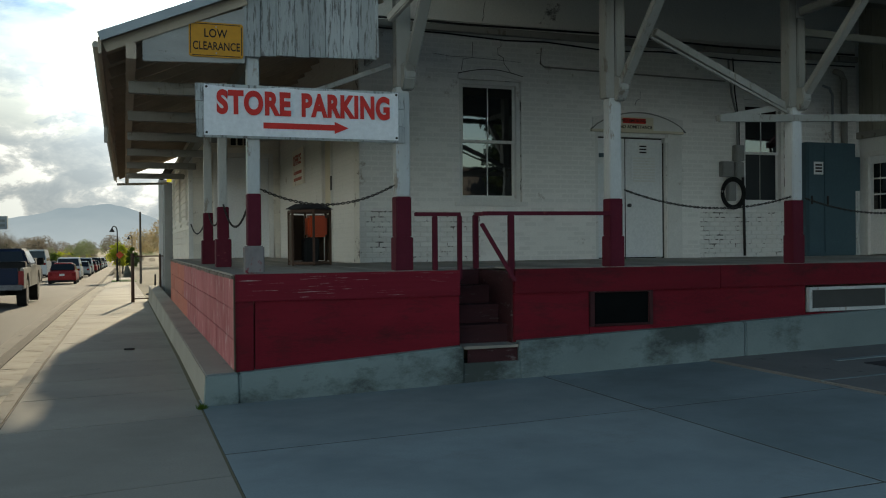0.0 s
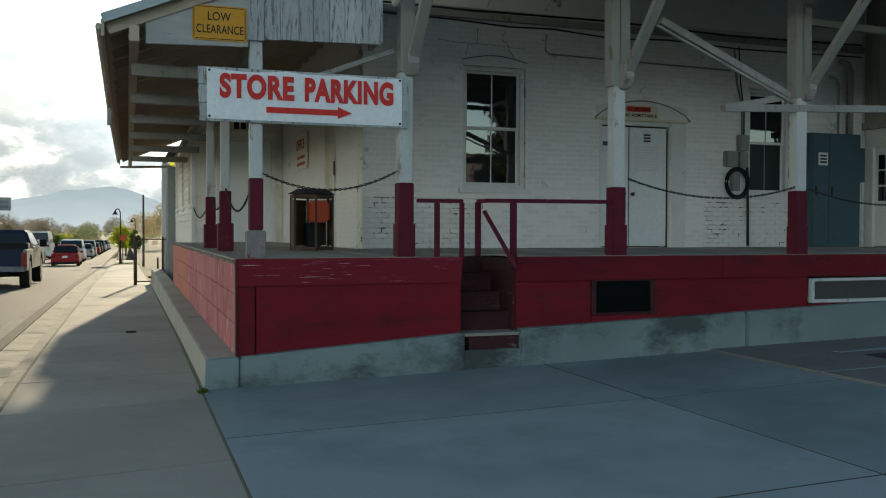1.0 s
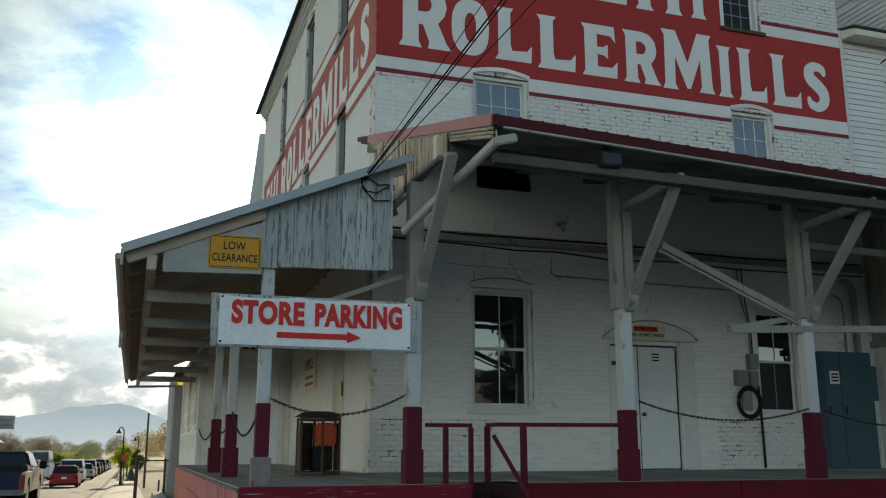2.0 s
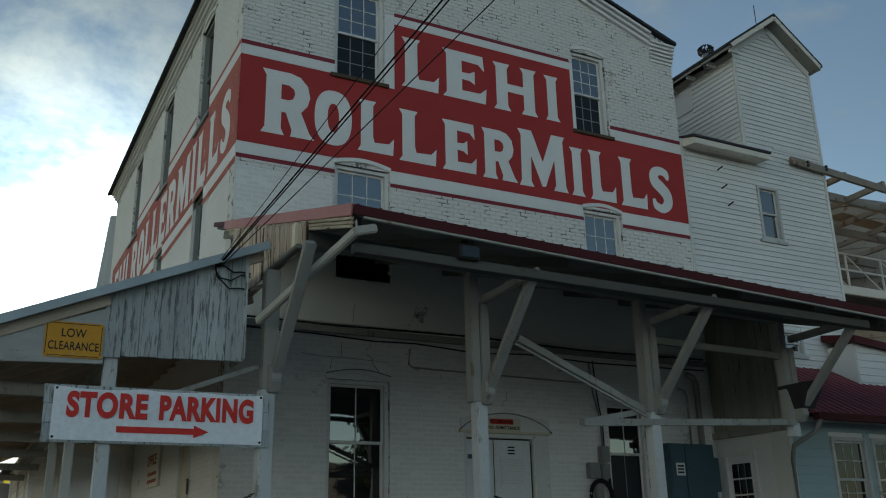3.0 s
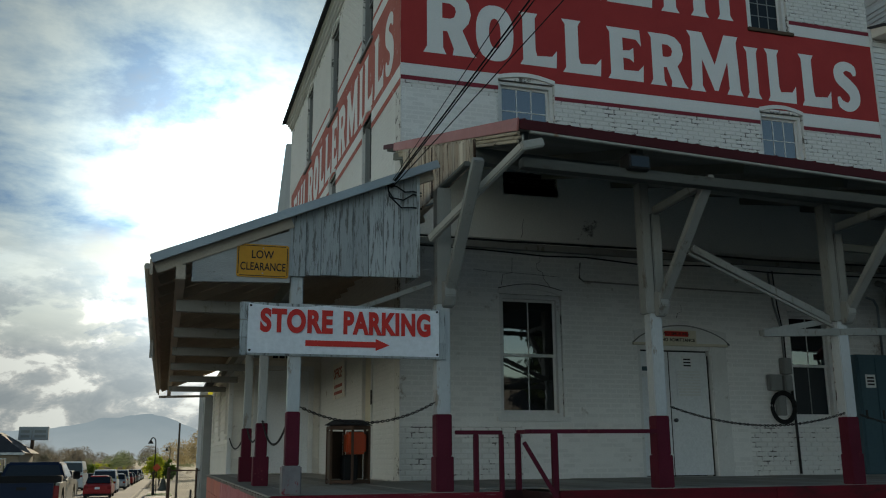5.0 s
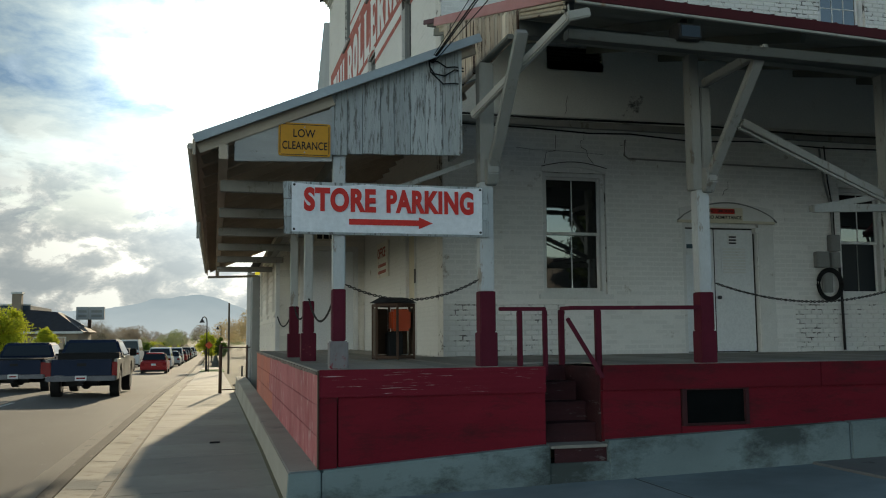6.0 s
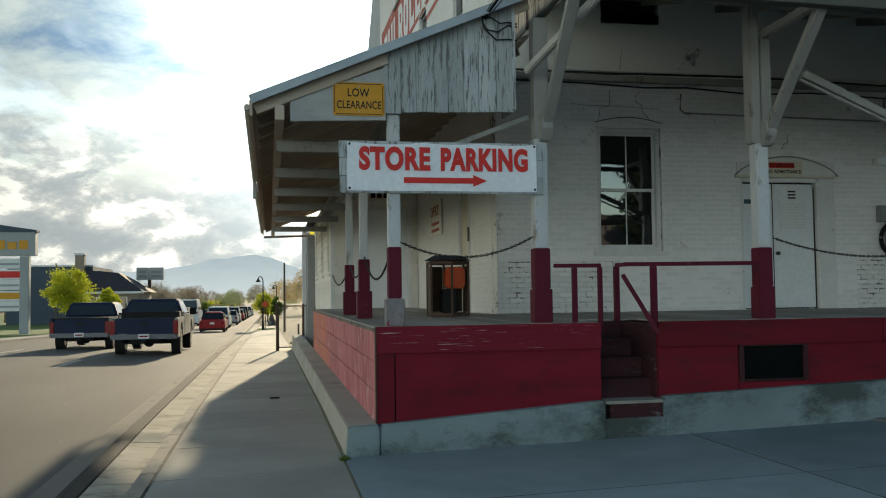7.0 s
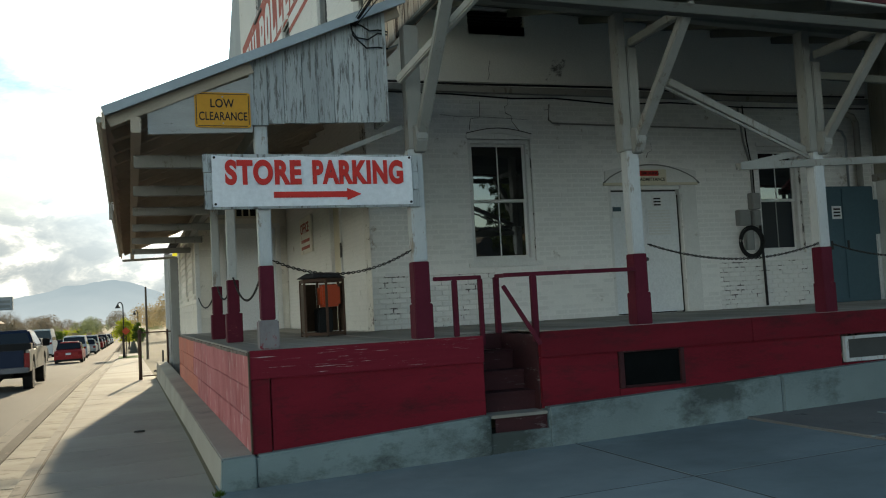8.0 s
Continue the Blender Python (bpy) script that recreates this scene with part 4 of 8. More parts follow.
pierced(bm_skin, WX + 0.02, 3.9, 5.6, 7.25, [(3.85, 3.9, 5.6, 6.1)], lambda a, b, c, d: box(bm_skin, a, b, D + 0.004, D + 0.0118, c, d))
front_wall = part("front_wall", bm, M["mortar"], mill, "white-painted brick wall with dark open joints")
part("paint_skin", bm_skin, M["brick"], front_wall, "thickly painted joints")
bm = bmesh.new()
pierced(bm, D + 0.34, 18.1, 0.3, EAVE_Z - 0.02, SIDE_OPEN, lambda a, b, c, d: box(bm, WX + 0.012, WX + 0.34, a, b, c, d))
side_wall = part("side_wall", bm, M["mortar"], mill, "white-painted brick side wall")
bm = bmesh.new()
pierced(bm, D + 0.0, 18.1, ZD, EAVE_Z - 0.5, SIDE_OPEN, lambda a, b, c, d: box(bm, WX + 0.0065, WX + 0.0118, a, b, c, d))
part("paint_skin", bm, M["brick"], side_wall, "thickly painted joints")
bm = bmesh.new()
box(bm, WX + 0.34, RX, 17.8, 18.1, 0.3, EAVE_Z)
box(bm, RX - 0.3, RX - 0.01, D + 0.34, 17.8, 0.3, EAVE_Z)
part("back_wall", bm, M["mortar"], mill)
# black sheets behind the windows stand in for unlit rooms
bm = bmesh.new()
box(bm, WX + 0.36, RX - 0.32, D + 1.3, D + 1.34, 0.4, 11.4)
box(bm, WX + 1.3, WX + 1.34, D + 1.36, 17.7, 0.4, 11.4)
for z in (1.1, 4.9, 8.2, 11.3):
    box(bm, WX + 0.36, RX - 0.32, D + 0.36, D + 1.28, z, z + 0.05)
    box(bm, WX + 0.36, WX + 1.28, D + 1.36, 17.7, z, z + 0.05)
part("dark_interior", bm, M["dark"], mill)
for sgn, xe in ((-1, WX), (1, RX)):
    bm = bmesh.new()
    k = (RIDGE_Z - EAVE_Z) / (RIDGE_X - WX)
    xo = xe + sgn * (0.29 if sgn < 0 else 0.12)
    zo = EAVE_Z - abs(xo - xe) * k
    hexa(bm, [(xo, D - 0.10, zo), (RIDGE_X, D - 0.10, RIDGE_Z), (RIDGE_X, 18.2, RIDGE_Z), (xo, 18.2, zo)], [(xo, D - 0.10, zo + 0.065), (RIDGE_X, D - 0.10, RIDGE_Z + 0.065), (RIDGE_X, 18.2, RIDGE_Z + 0.065), (xo, 18.2, zo + 0.065)])
    part("roof", bm, M["shingle"], mill, "dark low-pitched roof")
# stepped brick courses under the eaves
for i in range(4):
    boxpart("cornice_course", mill, M["brick"], WX - 0.03 - 0.052 * i, WX + 0.01, D + 0.01, 18.1, EAVE_Z - 0.33 + 0.07 * i, EAVE_Z - 0.275 + 0.07 * i, bev=0.006)
for i in range(6):
    boxpart("corbel_course", mill, M["brick"], RX - 0.60 - 0.0 * i, RX + 0.012 + 0.012 * i, D - 0.02 - 0.014 * i, D + 0.01, 11.17 + 0.086 * i, 11.225 + 0.086 * i, bev=0.006)
kk = (RIDGE_Z - EAVE_Z) / (RIDGE_X - WX)
for i in range(3):
    for sgn in (-1, 1):
        x_in, x_out = RIDGE_X, (RX - 0.55 if sgn > 0 else WX + 0.55)
        dz = -0.09 - 0.135 * i
        beampart("rake_course", mill, M["brick"], (x_out, D - 0.035 + 0.012 * i, EAVE_Z + kk * abs(abs(x_out - RIDGE_X) - (RIDGE_X - WX)) + dz), (x_in, D - 0.035 + 0.012 * i, RIDGE_Z + dz), 0.11, 0.065)


def brick_rects(u0, u1, z0, z1, holes, top=None):
    """The bricks of a wall in running bond, cut at its openings."""
    out = []
    bl, bh, j = 0.203, 0.064, 0.0115
    r = random.Random(11)
    for row in range(int((z1 - z0) / (bh + j))):
        za = z0 + row * (bh + j)
        zb = za + bh
        u = u0 - (0.5 * (bl + j) if row % 2 else 0) - 0.02
        while u < u1:
            a, b = max(u, u0), min(u + bl, u1)
            u += bl + j
            if b - a < 0.03 or (top and zb > top((a + b) / 2)):
                continue
            spans = [(a, b)]
            for h in holes:
                if h[2] < zb and h[3] > za:
                    spans = [s for p in spans for s in ((p[0], min(p[1], h[0])), (max(p[0], h[1]), p[1])) if s[1] - s[0] > 0.02]
            for s in spans:
                out.append((s[0] + r.uniform(0, 0.006), s[1] - r.uniform(0, 0.006), za + r.uniform(0, 0.004), zb - r.uniform(0, 0.004), r.uniform(0.0, 0.006)))
    return out


def brick_mesh(name, rects, put, mat):
    verts, faces = [], []
    for a, b, c, d, dep in rects:
        k = len(verts)
        e = 0.005
        for u, z, o in ((a, c, 0.014), (b, c, 0.014), (b, d, 0.014), (a, d, 0.014), (a + e, c + e, dep), (b - e, c + e, dep), (b - e, d - e, dep), (a + e, d - e, dep)):
            verts.append(put(u, z, o))
        faces += [(k + 4, k + 5, k + 6, k + 7), (k, k + 1, k + 5, k + 4), (k + 1, k + 2, k + 6, k + 5), (k + 2, k + 3, k + 7, k + 6), (k + 3, k, k + 4, k + 7)]
    me = bpy.data.meshes.new(name)
    me.from_pydata(verts, [], faces)
    me.materials.append(mat)
    return me


def rake(x):
    return EAVE_Z - 0.06 + kk * ((RIDGE_X - WX) - abs(x - RIDGE_X))


# ---- windows ----
def window(name, m, w, z0, z1, cols, rows_up, rows_low, label, arch=0.0, sill=True, depth=0.09, mat="window_paint", meet=0.5, screen=False, sill_mat="", pane="glass"):
    """A sash window round u = 0 on a wall that faces local -y, placed by m."""
    t = thing(name, m @ Vector((0, 0, z0)), label, "window", kind="structure")

    def add(nm, mt, x0, x1, y0, y1, za, zb, parent=t, bev=0.004, lb=""):
        bm = bmesh.new()
        box(bm, x0, x1, y0, y1, za, zb)
        bmesh.ops.transform(bm, matrix=m, verts=list(bm.verts))
        return part(nm, bm, M[mt], parent, lb, bev)

    h = w / 2
    f = 0.065
    for x0, x1, za, zb in ((-h, -h + f, z0, z1), (h - f, h, z0, z1), (-h + f, h - f, z1 - f, z1), (-h + f, h - f, z0, z0 + f * 0.9)):
        add("frame", mat, x0, x1, depth - 0.03, depth + 0.10, za, zb)
    zm = z0 + (z1 - z0) * meet
    inner = h - f
    for k, (za, zb, n, y) in enumerate(((zm - 0.02, z1 - f, rows_up, depth + 0.03), (z0 + f * 0.9, zm + 0.02, rows_low, depth + 0.06))):
        bar = "box_grey" if screen and k else mat
        s = add("sash", mat, -inner, inner, y, y + 0.03, zb - 0.04, zb, bev=0.003)
        for x0, x1, c0, c1 in ((-inner, inner, za, za + 0.045), (-inner, -inner + 0.04, za + 0.045, zb - 0.04), (inner - 0.04, inner, za + 0.045, zb - 0.04)):
            add("sash_rail", mat, x0, x1, y, y + 0.03, c0, c1, s, 0.003)
        gx0, gx1, gz0, gz1 = -inner + 0.04, inner - 0.04, za + 0.045, zb - 0.04
        for i in range(1, cols):
            x = gx0 + (gx1 - gx0) * i / cols
            add("muntin", bar, x - 0.009, x + 0.009, y + 0.003, y + 0.027, gz0, gz1, s, 0.002)
        for i in range(1, n):
            z = gz0 + (gz1 - gz0) * i / n
            add("muntin", bar, gx0, gx1, y + 0.005, y + 0.025, z - 0.009, z + 0.009, s, 0.002)
        for i in range(cols):
            for j in range(n):
                xa, xb = gx0 + (gx1 - gx0) * i / cols, gx0 + (gx1 - gx0) * (i + 1) / cols
                zc, zd = gz0 + (gz1 - gz0) * j / n, gz0 + (gz1 - gz0) * (j + 1) / n
                add("pane", "screened_glass" if screen and k else pane, xa, xb, y + 0.012, y + 0.018, zc, zd, s, 0.0)
    if sill:
        add("sill", sill_mat or mat, -h - 0.08, h + 0.08, -0.05, depth + 0.02, z0 - 0.07, z0, bev=0.008)
    if arch:
        bm = bmesh.new()
        n = 12
        lo = [(-h - 0.02 + (w + 0.04) * i / n, z1 + arch * math.sin(math.pi * i / n) * 0.9 - 0.002) for i in range(n + 1)]
        hi = [(x, z + 0.075) for x, z in lo]
        prism(bm, lo + hi[::-1], "y", -0.018, 0.02)
        bmesh.ops.transform(bm, matrix=m, verts=list(bm.verts))
        part("brick_arch", bm, M["brick"], t, bev=0.006)
        bm = bmesh.new()
        prism(bm, [(-h, z1), *[(x * 0.97, z) for x, z in lo], (h, z1)], "y", 0.03, depth + 0.05)
        bmesh.ops.transform(bm, matrix=m, verts=list(bm.verts))
        part("head_infill", bm, M[mat], t)
    return t


def front_at(x, y=D):
    return Matrix.Translation((x, y, 0))


def side_at(y, x=WX):
    return Matrix.Translation((x, y, 0)) @ pose(0, 0, 0, 0, 0, -90)


window("window_1", front_at(4.39), 1.04, 2.12, 4.0, 2, 1, 1, "tall white sash window with two dark panes a sash under a low arch", arch=0.09, mat="trim")
window("window_2", front_at(9.55), 0.88, 2.09, 3.92, 2, 1, 1, "tall white sash window behind conduits on the dock wall", arch=0.08, screen=True, mat="trim")
window("window_3", front_at(4.36), 0.92, 9.20, 11.0, 3, 3, 3, "upper sash window of many small panes over the painted band", arch=0.09, screen=True, sill_mat="wood_dark", mat="trim")
window("window_4", front_at(9.31), 0.82, 9.16, 10.92, 3, 3, 3, "upper sash window of many small panes beside the painted band", arch=0.09, screen=True, sill_mat="wood_dark", mat="trim")
window("window_5", front_at(4.425), 0.99, 6.26, 7.56, 3, 2, 1, "sash window of small panes just above the canopy roof", arch=0.09, sill=False, meet=0.31, mat="trim")
window("window_6", front_at(9.38), 0.90, 6.06, 7.54, 3, 2, 1, "sash window of small panes above the canopy, beside lettering", arch=0.09, sill=False, meet=0.40, mat="trim")
for i, (a, b, c, d_) in enumerate(SIDE_OPEN[:5]):
    window(f"window_{7 + i}", side_at((a + b) / 2), b - a, c, d_, 2, 1, 1, "tall arched sash window in the street-side brick wall", arch=0.10, mat="box_grey")
lv = thing("wall_louvre", (4.47, D, 5.74), "black louvred vent high on the wall under the canopy", "vent")
boxpart("louvre_back", lv, M["dark"], 3.97, 4.91, D + 0.10, D + 0.13, 5.74, 6.0, bev=0)
for i in range(5):
    beampart("slat", lv, M["black_iron"], (3.97, D + 0.05, 5.765 + i * 0.053), (4.91, D + 0.05, 5.765 + i * 0.053), 0.06, 0.012)

# ---- canopy over the dock ----
def eave_z(x):
    return 4.60 - 0.040 * (x - 2.03)


E_Y, X0, X1 = -1.25, 2.03, 15.8
canopy = thing("dock_canopy", (7, 1.5, 4.5), "timber canopy on braced posts with a dark red metal roof", "canopy", kind="structure")
RISE = 1.62


def roof_z(x, y):
    return eave_z(x) + RISE * (y - E_Y) / (D - E_Y)


# the roof is deep along the dock and only a shallow lip beyond the partition
XD, LIP = 11.62, 0.34
for xa, xb, yb in ((X0, XD, D), (XD, X1, LIP)):
    bm = bmesh.new()
    ring4 = [(xa, E_Y), (xb, E_Y), (xb, yb), (xa, yb)]
    hexa(bm, [(x, y, roof_z(x, y) - 0.03) for x, y in ring4], [(x, y, roof_z(x, y)) for x, y in ring4])
    part("roof_sheet", bm, M["metal_red"], canopy, "dark red ribbed metal roof")
rib_meshes = []
for depth_ in (D - E_Y, LIP - E_Y):
    bm = bmesh.new()
    prism(bm, [(-0.014, 0), (0.014, 0), (0.007, 0.016), (-0.007, 0.016)], "y", 0, math.hypot(depth_, RISE * depth_ / (D - E_Y)) - 0.03)
    rib_meshes.append(finish(bm, "rib", M["metal_red"], (0, 0, 0)))
for i in range(60):
    x = X0 + 0.05 + i * 0.229
    ob = share("rib", rib_meshes[0 if x < XD else 1], canopy, (x, E_Y - 0.01, roof_z(x, E_Y) - 0.004))
    ob.rotation_euler = (math.atan2(RISE, D - E_Y), 0, 0)
# fascia, gutter line, gable edge
beampart("fascia", canopy, M["metal_red"], (X0, E_Y - 0.012, eave_z(X0) - 0.050), (X1, E_Y - 0.012, eave_z(X1) - 0.050), 0.02, 0.10, "dark red metal fascia")
beampart("gutter_board", canopy, M["gutter"], (X0 + 0.1, E_Y + 0.004, eave_z(X0) - 0.114), (X1, E_Y + 0.004, eave_z(X1) - 0.114), 0.04, 0.026, "pale weathered board under the fascia")
beampart("gable_edge", canopy, M["metal_pink"], (X0 - 0.012, E_Y, roof_z(X0, E_Y) - 0.05), (X0 - 0.012, 3.60, roof_z(X0, 3.60) - 0.05), 0.02, 0.12, "sun-faded red metal edge")
beampart("gable_edge", canopy, M["metal_red"], (X0 - 0.006, 3.61, roof_z(X0, 3.61) - 0.03), (X0 - 0.006, D - 0.02, roof_z(X0, D) - 0.03), 0.02, 0.07, "dark red metal edge")
for k, (dx_, dz_, yb_) in enumerate(((0.004, 0.125, 3.5), (0.018, 0.158, 3.4), (0.010, 0.192, 3.36))):
    beampart("gable_board", canopy, M["gable_old"], (X0 + dx_, E_Y + 0.03 + 0.02 * k, roof_z(X0, E_Y) - dz_), (X0 + dx_, yb_, roof_z(X0, yb_) - dz_), 0.03, 0.031, bev=0.004)
panel_holes = [FRONT_OPEN[-1]]
bm = bmesh.new()
pierced(bm, WX + 0.02, 11.5, 4.86, 5.60, panel_holes, lambda a, b, c, d: box(bm, a, b, D - 0.03, D - 0.004, c, d))
for xa, xb in ((WX + 0.02, 3.97), (4.91, 11.5)):
    hexa(bm, [(xa, D - 0.03, 5.60), (xb, D - 0.03, 5.60), (xb, D - 0.004, 5.60), (xa, D - 0.004, 5.60)], [(xa, D - 0.03, roof_z(xa, D) - 0.1), (xb, D - 0.03, roof_z(xb, D) - 0.1), (xb, D - 0.004, roof_z(xb, D) - 0.1), (xa, D - 0.004, roof_z(xa, D) - 0.1)])
box(bm, 3.97, 4.91, D - 0.03, D - 0.004, 5.60, 5.74)
part("upper_lining", bm, M["lining"], canopy, "smooth dark grey painted lining on the wall")
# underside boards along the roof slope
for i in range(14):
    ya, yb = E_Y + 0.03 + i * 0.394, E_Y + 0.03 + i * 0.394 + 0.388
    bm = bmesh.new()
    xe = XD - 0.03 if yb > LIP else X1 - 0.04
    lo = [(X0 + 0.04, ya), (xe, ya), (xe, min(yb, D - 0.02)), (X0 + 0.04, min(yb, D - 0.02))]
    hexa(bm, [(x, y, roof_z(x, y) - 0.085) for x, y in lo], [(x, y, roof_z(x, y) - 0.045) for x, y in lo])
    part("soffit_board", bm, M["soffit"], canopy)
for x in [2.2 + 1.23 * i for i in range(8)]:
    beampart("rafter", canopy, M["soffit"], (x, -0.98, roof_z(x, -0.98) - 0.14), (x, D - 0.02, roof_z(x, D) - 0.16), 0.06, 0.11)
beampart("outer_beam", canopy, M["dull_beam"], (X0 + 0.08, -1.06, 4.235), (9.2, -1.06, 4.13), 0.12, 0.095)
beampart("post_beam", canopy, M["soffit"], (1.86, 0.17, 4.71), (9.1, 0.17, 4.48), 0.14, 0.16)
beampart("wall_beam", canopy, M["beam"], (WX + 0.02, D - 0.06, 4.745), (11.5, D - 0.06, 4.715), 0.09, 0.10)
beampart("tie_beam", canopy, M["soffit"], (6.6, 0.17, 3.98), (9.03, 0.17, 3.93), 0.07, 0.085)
beampart("diagonal_brace", canopy, M["beam"], (4.70, 0.20, 3.845), (6.51, 0.20, 3.075), 0.07, 0.085)
beampart("diagonal_brace", canopy, M["beam"], (4.62, 0.15, 3.77), (6.50, 0.15, 2.995), 0.03, 0.03)
beampart("rail_beam", canopy, M["beam"], (5.50, 0.12, 2.89), (9.03, 0.12, 3.03), 0.05, 0.085)
beampart("rail_beam", canopy, M["beam"], (5.52, 0.2, 2.90), (6.5, 0.2, 3.08), 0.05, 0.07)


def dock_foot(p, x):
    boxpart("base_block", p, M["post_red"], x - (0.092 if x < 6 else 0.084), x + (0.092 if x < 6 else 0.084), 0.078, 0.262, ZD, 1.545, bev=0.008)
    boxpart("sleeve", p, M["post_red"], x - 0.08, x + 0.08, 0.092, 0.252, 1.545, 1.955, bev=0.008)
    boxpart("shaft", p, M["post_white"], x - 0.072, x + 0.072, 0.10, 0.245, 1.955, 3.06, bev=0.01)


def dock_post(x, top):
    p = thing("dock_post", (x, 0.17, ZD), "square white timber post with maroon lower sleeve and brace" if x < 9 else "short hanging white timber post braced to the canopy", "post", "posts along the dock")
    if x > 9:
        boxpart("lower_shaft", p, M["post_white"], x - 0.06, x + 0.06, 0.10, 0.245, 2.84, 3.06, bev=0.01)
    else:
        dock_foot(p, x)
    # upper members use the darker beam paint for the canopy's shade
    o = -0.01 if x < 2 else 0.0
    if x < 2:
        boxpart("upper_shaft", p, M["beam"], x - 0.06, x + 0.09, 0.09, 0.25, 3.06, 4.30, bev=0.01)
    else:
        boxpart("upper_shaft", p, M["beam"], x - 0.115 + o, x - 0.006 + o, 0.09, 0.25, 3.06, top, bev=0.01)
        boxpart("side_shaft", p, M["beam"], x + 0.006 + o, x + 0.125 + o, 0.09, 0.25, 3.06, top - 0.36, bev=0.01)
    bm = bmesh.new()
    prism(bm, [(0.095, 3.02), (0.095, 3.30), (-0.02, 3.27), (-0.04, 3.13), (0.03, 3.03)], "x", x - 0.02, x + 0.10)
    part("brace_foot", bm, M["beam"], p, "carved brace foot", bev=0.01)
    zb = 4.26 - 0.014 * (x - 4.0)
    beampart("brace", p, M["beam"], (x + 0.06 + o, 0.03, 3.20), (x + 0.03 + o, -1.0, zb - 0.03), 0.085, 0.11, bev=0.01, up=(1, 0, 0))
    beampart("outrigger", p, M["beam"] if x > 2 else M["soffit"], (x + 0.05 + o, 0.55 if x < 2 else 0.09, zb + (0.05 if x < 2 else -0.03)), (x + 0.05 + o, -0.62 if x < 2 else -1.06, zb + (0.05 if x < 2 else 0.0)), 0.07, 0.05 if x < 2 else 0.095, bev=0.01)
    return p


for x in POSTS:
    dock_post(x, 4.63 - 0.03 * (x - 1.69))
# side boarding under the canopy's end and the box gutter's long spout
gb = thing("gable_boarding", (1.78, 1.5, 4.3), "rust-stained vertical boards under the canopy end", "boarding", kind="structure")
for i in range(24):
    y0 = -0.60 + i * 0.118
    if y0 > 2.25:
        break
    zt = roof_z(X0, y0) - 0.175
    zb = 4.42 if y0 > 0.55 else 4.365 + rnd.uniform(-0.008, 0.008)
    boxpart("board", gb, M["rust_board"], 1.80 + rnd.uniform(0, 0.006), 1.825, y0, y0 + 0.114, zb, zt, bev=0.003)
sp = thing("downspout", (2.0, -0.6, 4.0), "long slanting beige box downspout from the canopy gutter to the post", "downspout")
beampart("spout_run", sp, M["gutter"], (2.045, -1.30, 4.325), (1.525, 0.0, 3.71), 0.065, 0.085, bev=0.012)
beampart("spout_head", sp, M["gutter"], (2.02, -1.30, 4.315), (2.24, -1.30, 4.375), 0.065, 0.085, bev=0.012)
beampart("spout_strap", sp, M["gutter"], (2.05, -1.29, 4.34), (2.05, -1.27, 4.44), 0.012, 0.03)

# ---- lean-to roof along the street side ----
def lean_z(x):
    return 3.40 + 0.42 * (x + 1.1)


LY0, LY1 = -0.06, 17.0
lean = thing("lean_to_roof", (0, 8, 3.4), "weathered timber lean-to roof with a grey metal edge", "roof", kind="structure")
bm = bmesh.new()
for xa, xb, ya in ((-1.17, 1.60, LY0), (1.60, 2.28, 2.4)):
    hexa(bm, [(xa, ya, lean_z(xa) - 0.02), (xb, ya, lean_z(xb) - 0.02), (xb, LY1, lean_z(xb) - 0.02), (xa, LY1, lean_z(xa) - 0.02)], [(xa, ya, lean_z(xa)), (xb, ya, lean_z(xb)), (xb, LY1, lean_z(xb)), (xa, LY1, lean_z(xa))])
part("roof_sheet", bm, M["metal_grey"], lean, "grey metal sheet")
beampart("edge_strip", lean, M["metal_grey"], (-1.17, LY0 - 0.012, lean_z(-1.17) - 0.03), (1.60, LY0 - 0.012, lean_z(1.60) - 0.03), 0.02, 0.085)
for i in range(19):
    xa = -1.15 + i * 0.18
    ys = LY0 + 0.01 if xa < 1.45 else 2.4
    bm = bmesh.new()
    hexa(bm, [(x, y, lean_z(x) - 0.05) for x, y in ((xa, ys), (xa + 0.174, ys), (xa + 0.174, LY1), (xa, LY1))], [(x, y, lean_z(x) - 0.022) for x, y in ((xa, ys), (xa + 0.174, ys), (xa + 0.174, LY1), (xa, LY1))])
    part("deck_board", bm, M["raw_beam"], lean)
for i in range(25):
    y = 0.10 + i * 0.69
    beampart("rafter", lean, M["raw_beam"], (-1.10, y, lean_z(-1.10) - 0.10), (2.26 if y > 2.4 else 1.58, y, lean_z(2.26 if y > 2.4 else 1.58) - 0.10), 0.05, 0.10)
for y in (1.0, 3.1, 5.25, 7.6, 10.2, 13.0):
    beampart("tie_beam", lean, M["beam"], (-0.92, y, 3.08), (0.40, y, 3.08), 0.09, 0.12)
beampart("eave_beam", lean, M["raw_beam"], (-0.90, LY0 + 0.05, 3.24), (-0.90, LY1, 3.24), 0.09, 0.14)
beampart("fascia", lean, M["raw_beam"], (-1.165, LY0 + 0.02, 3.27), (-1.165, LY1, 3.27), 0.03, 0.15)
beampart("post_plate", lean, M["beam"], (0.2, 0.2, 3.24), (0.2, 11.4, 3.24), 0.12, 0.16)
beampart("knee_brace", lean, M["beam"], (1.60, 0.25, 3.30), (0.75, 0.25, 2.97), 0.045, 0.05)
beampart("end_beam", lean, M["beam"], (-1.15, LY1 - 0.05, 3.14), (0.16, LY1 - 0.05, 3.18), 0.07, 0.06)
bm = bmesh.new()
tube(bm, [(-1.20, 0.03, 3.29), (-1.22, 6, 3.27), (-1.21, 12, 3.28), (-1.20, LY1, 3.27)], 0.03, 8)
part("gutter", bm, M["gutter"], lean)
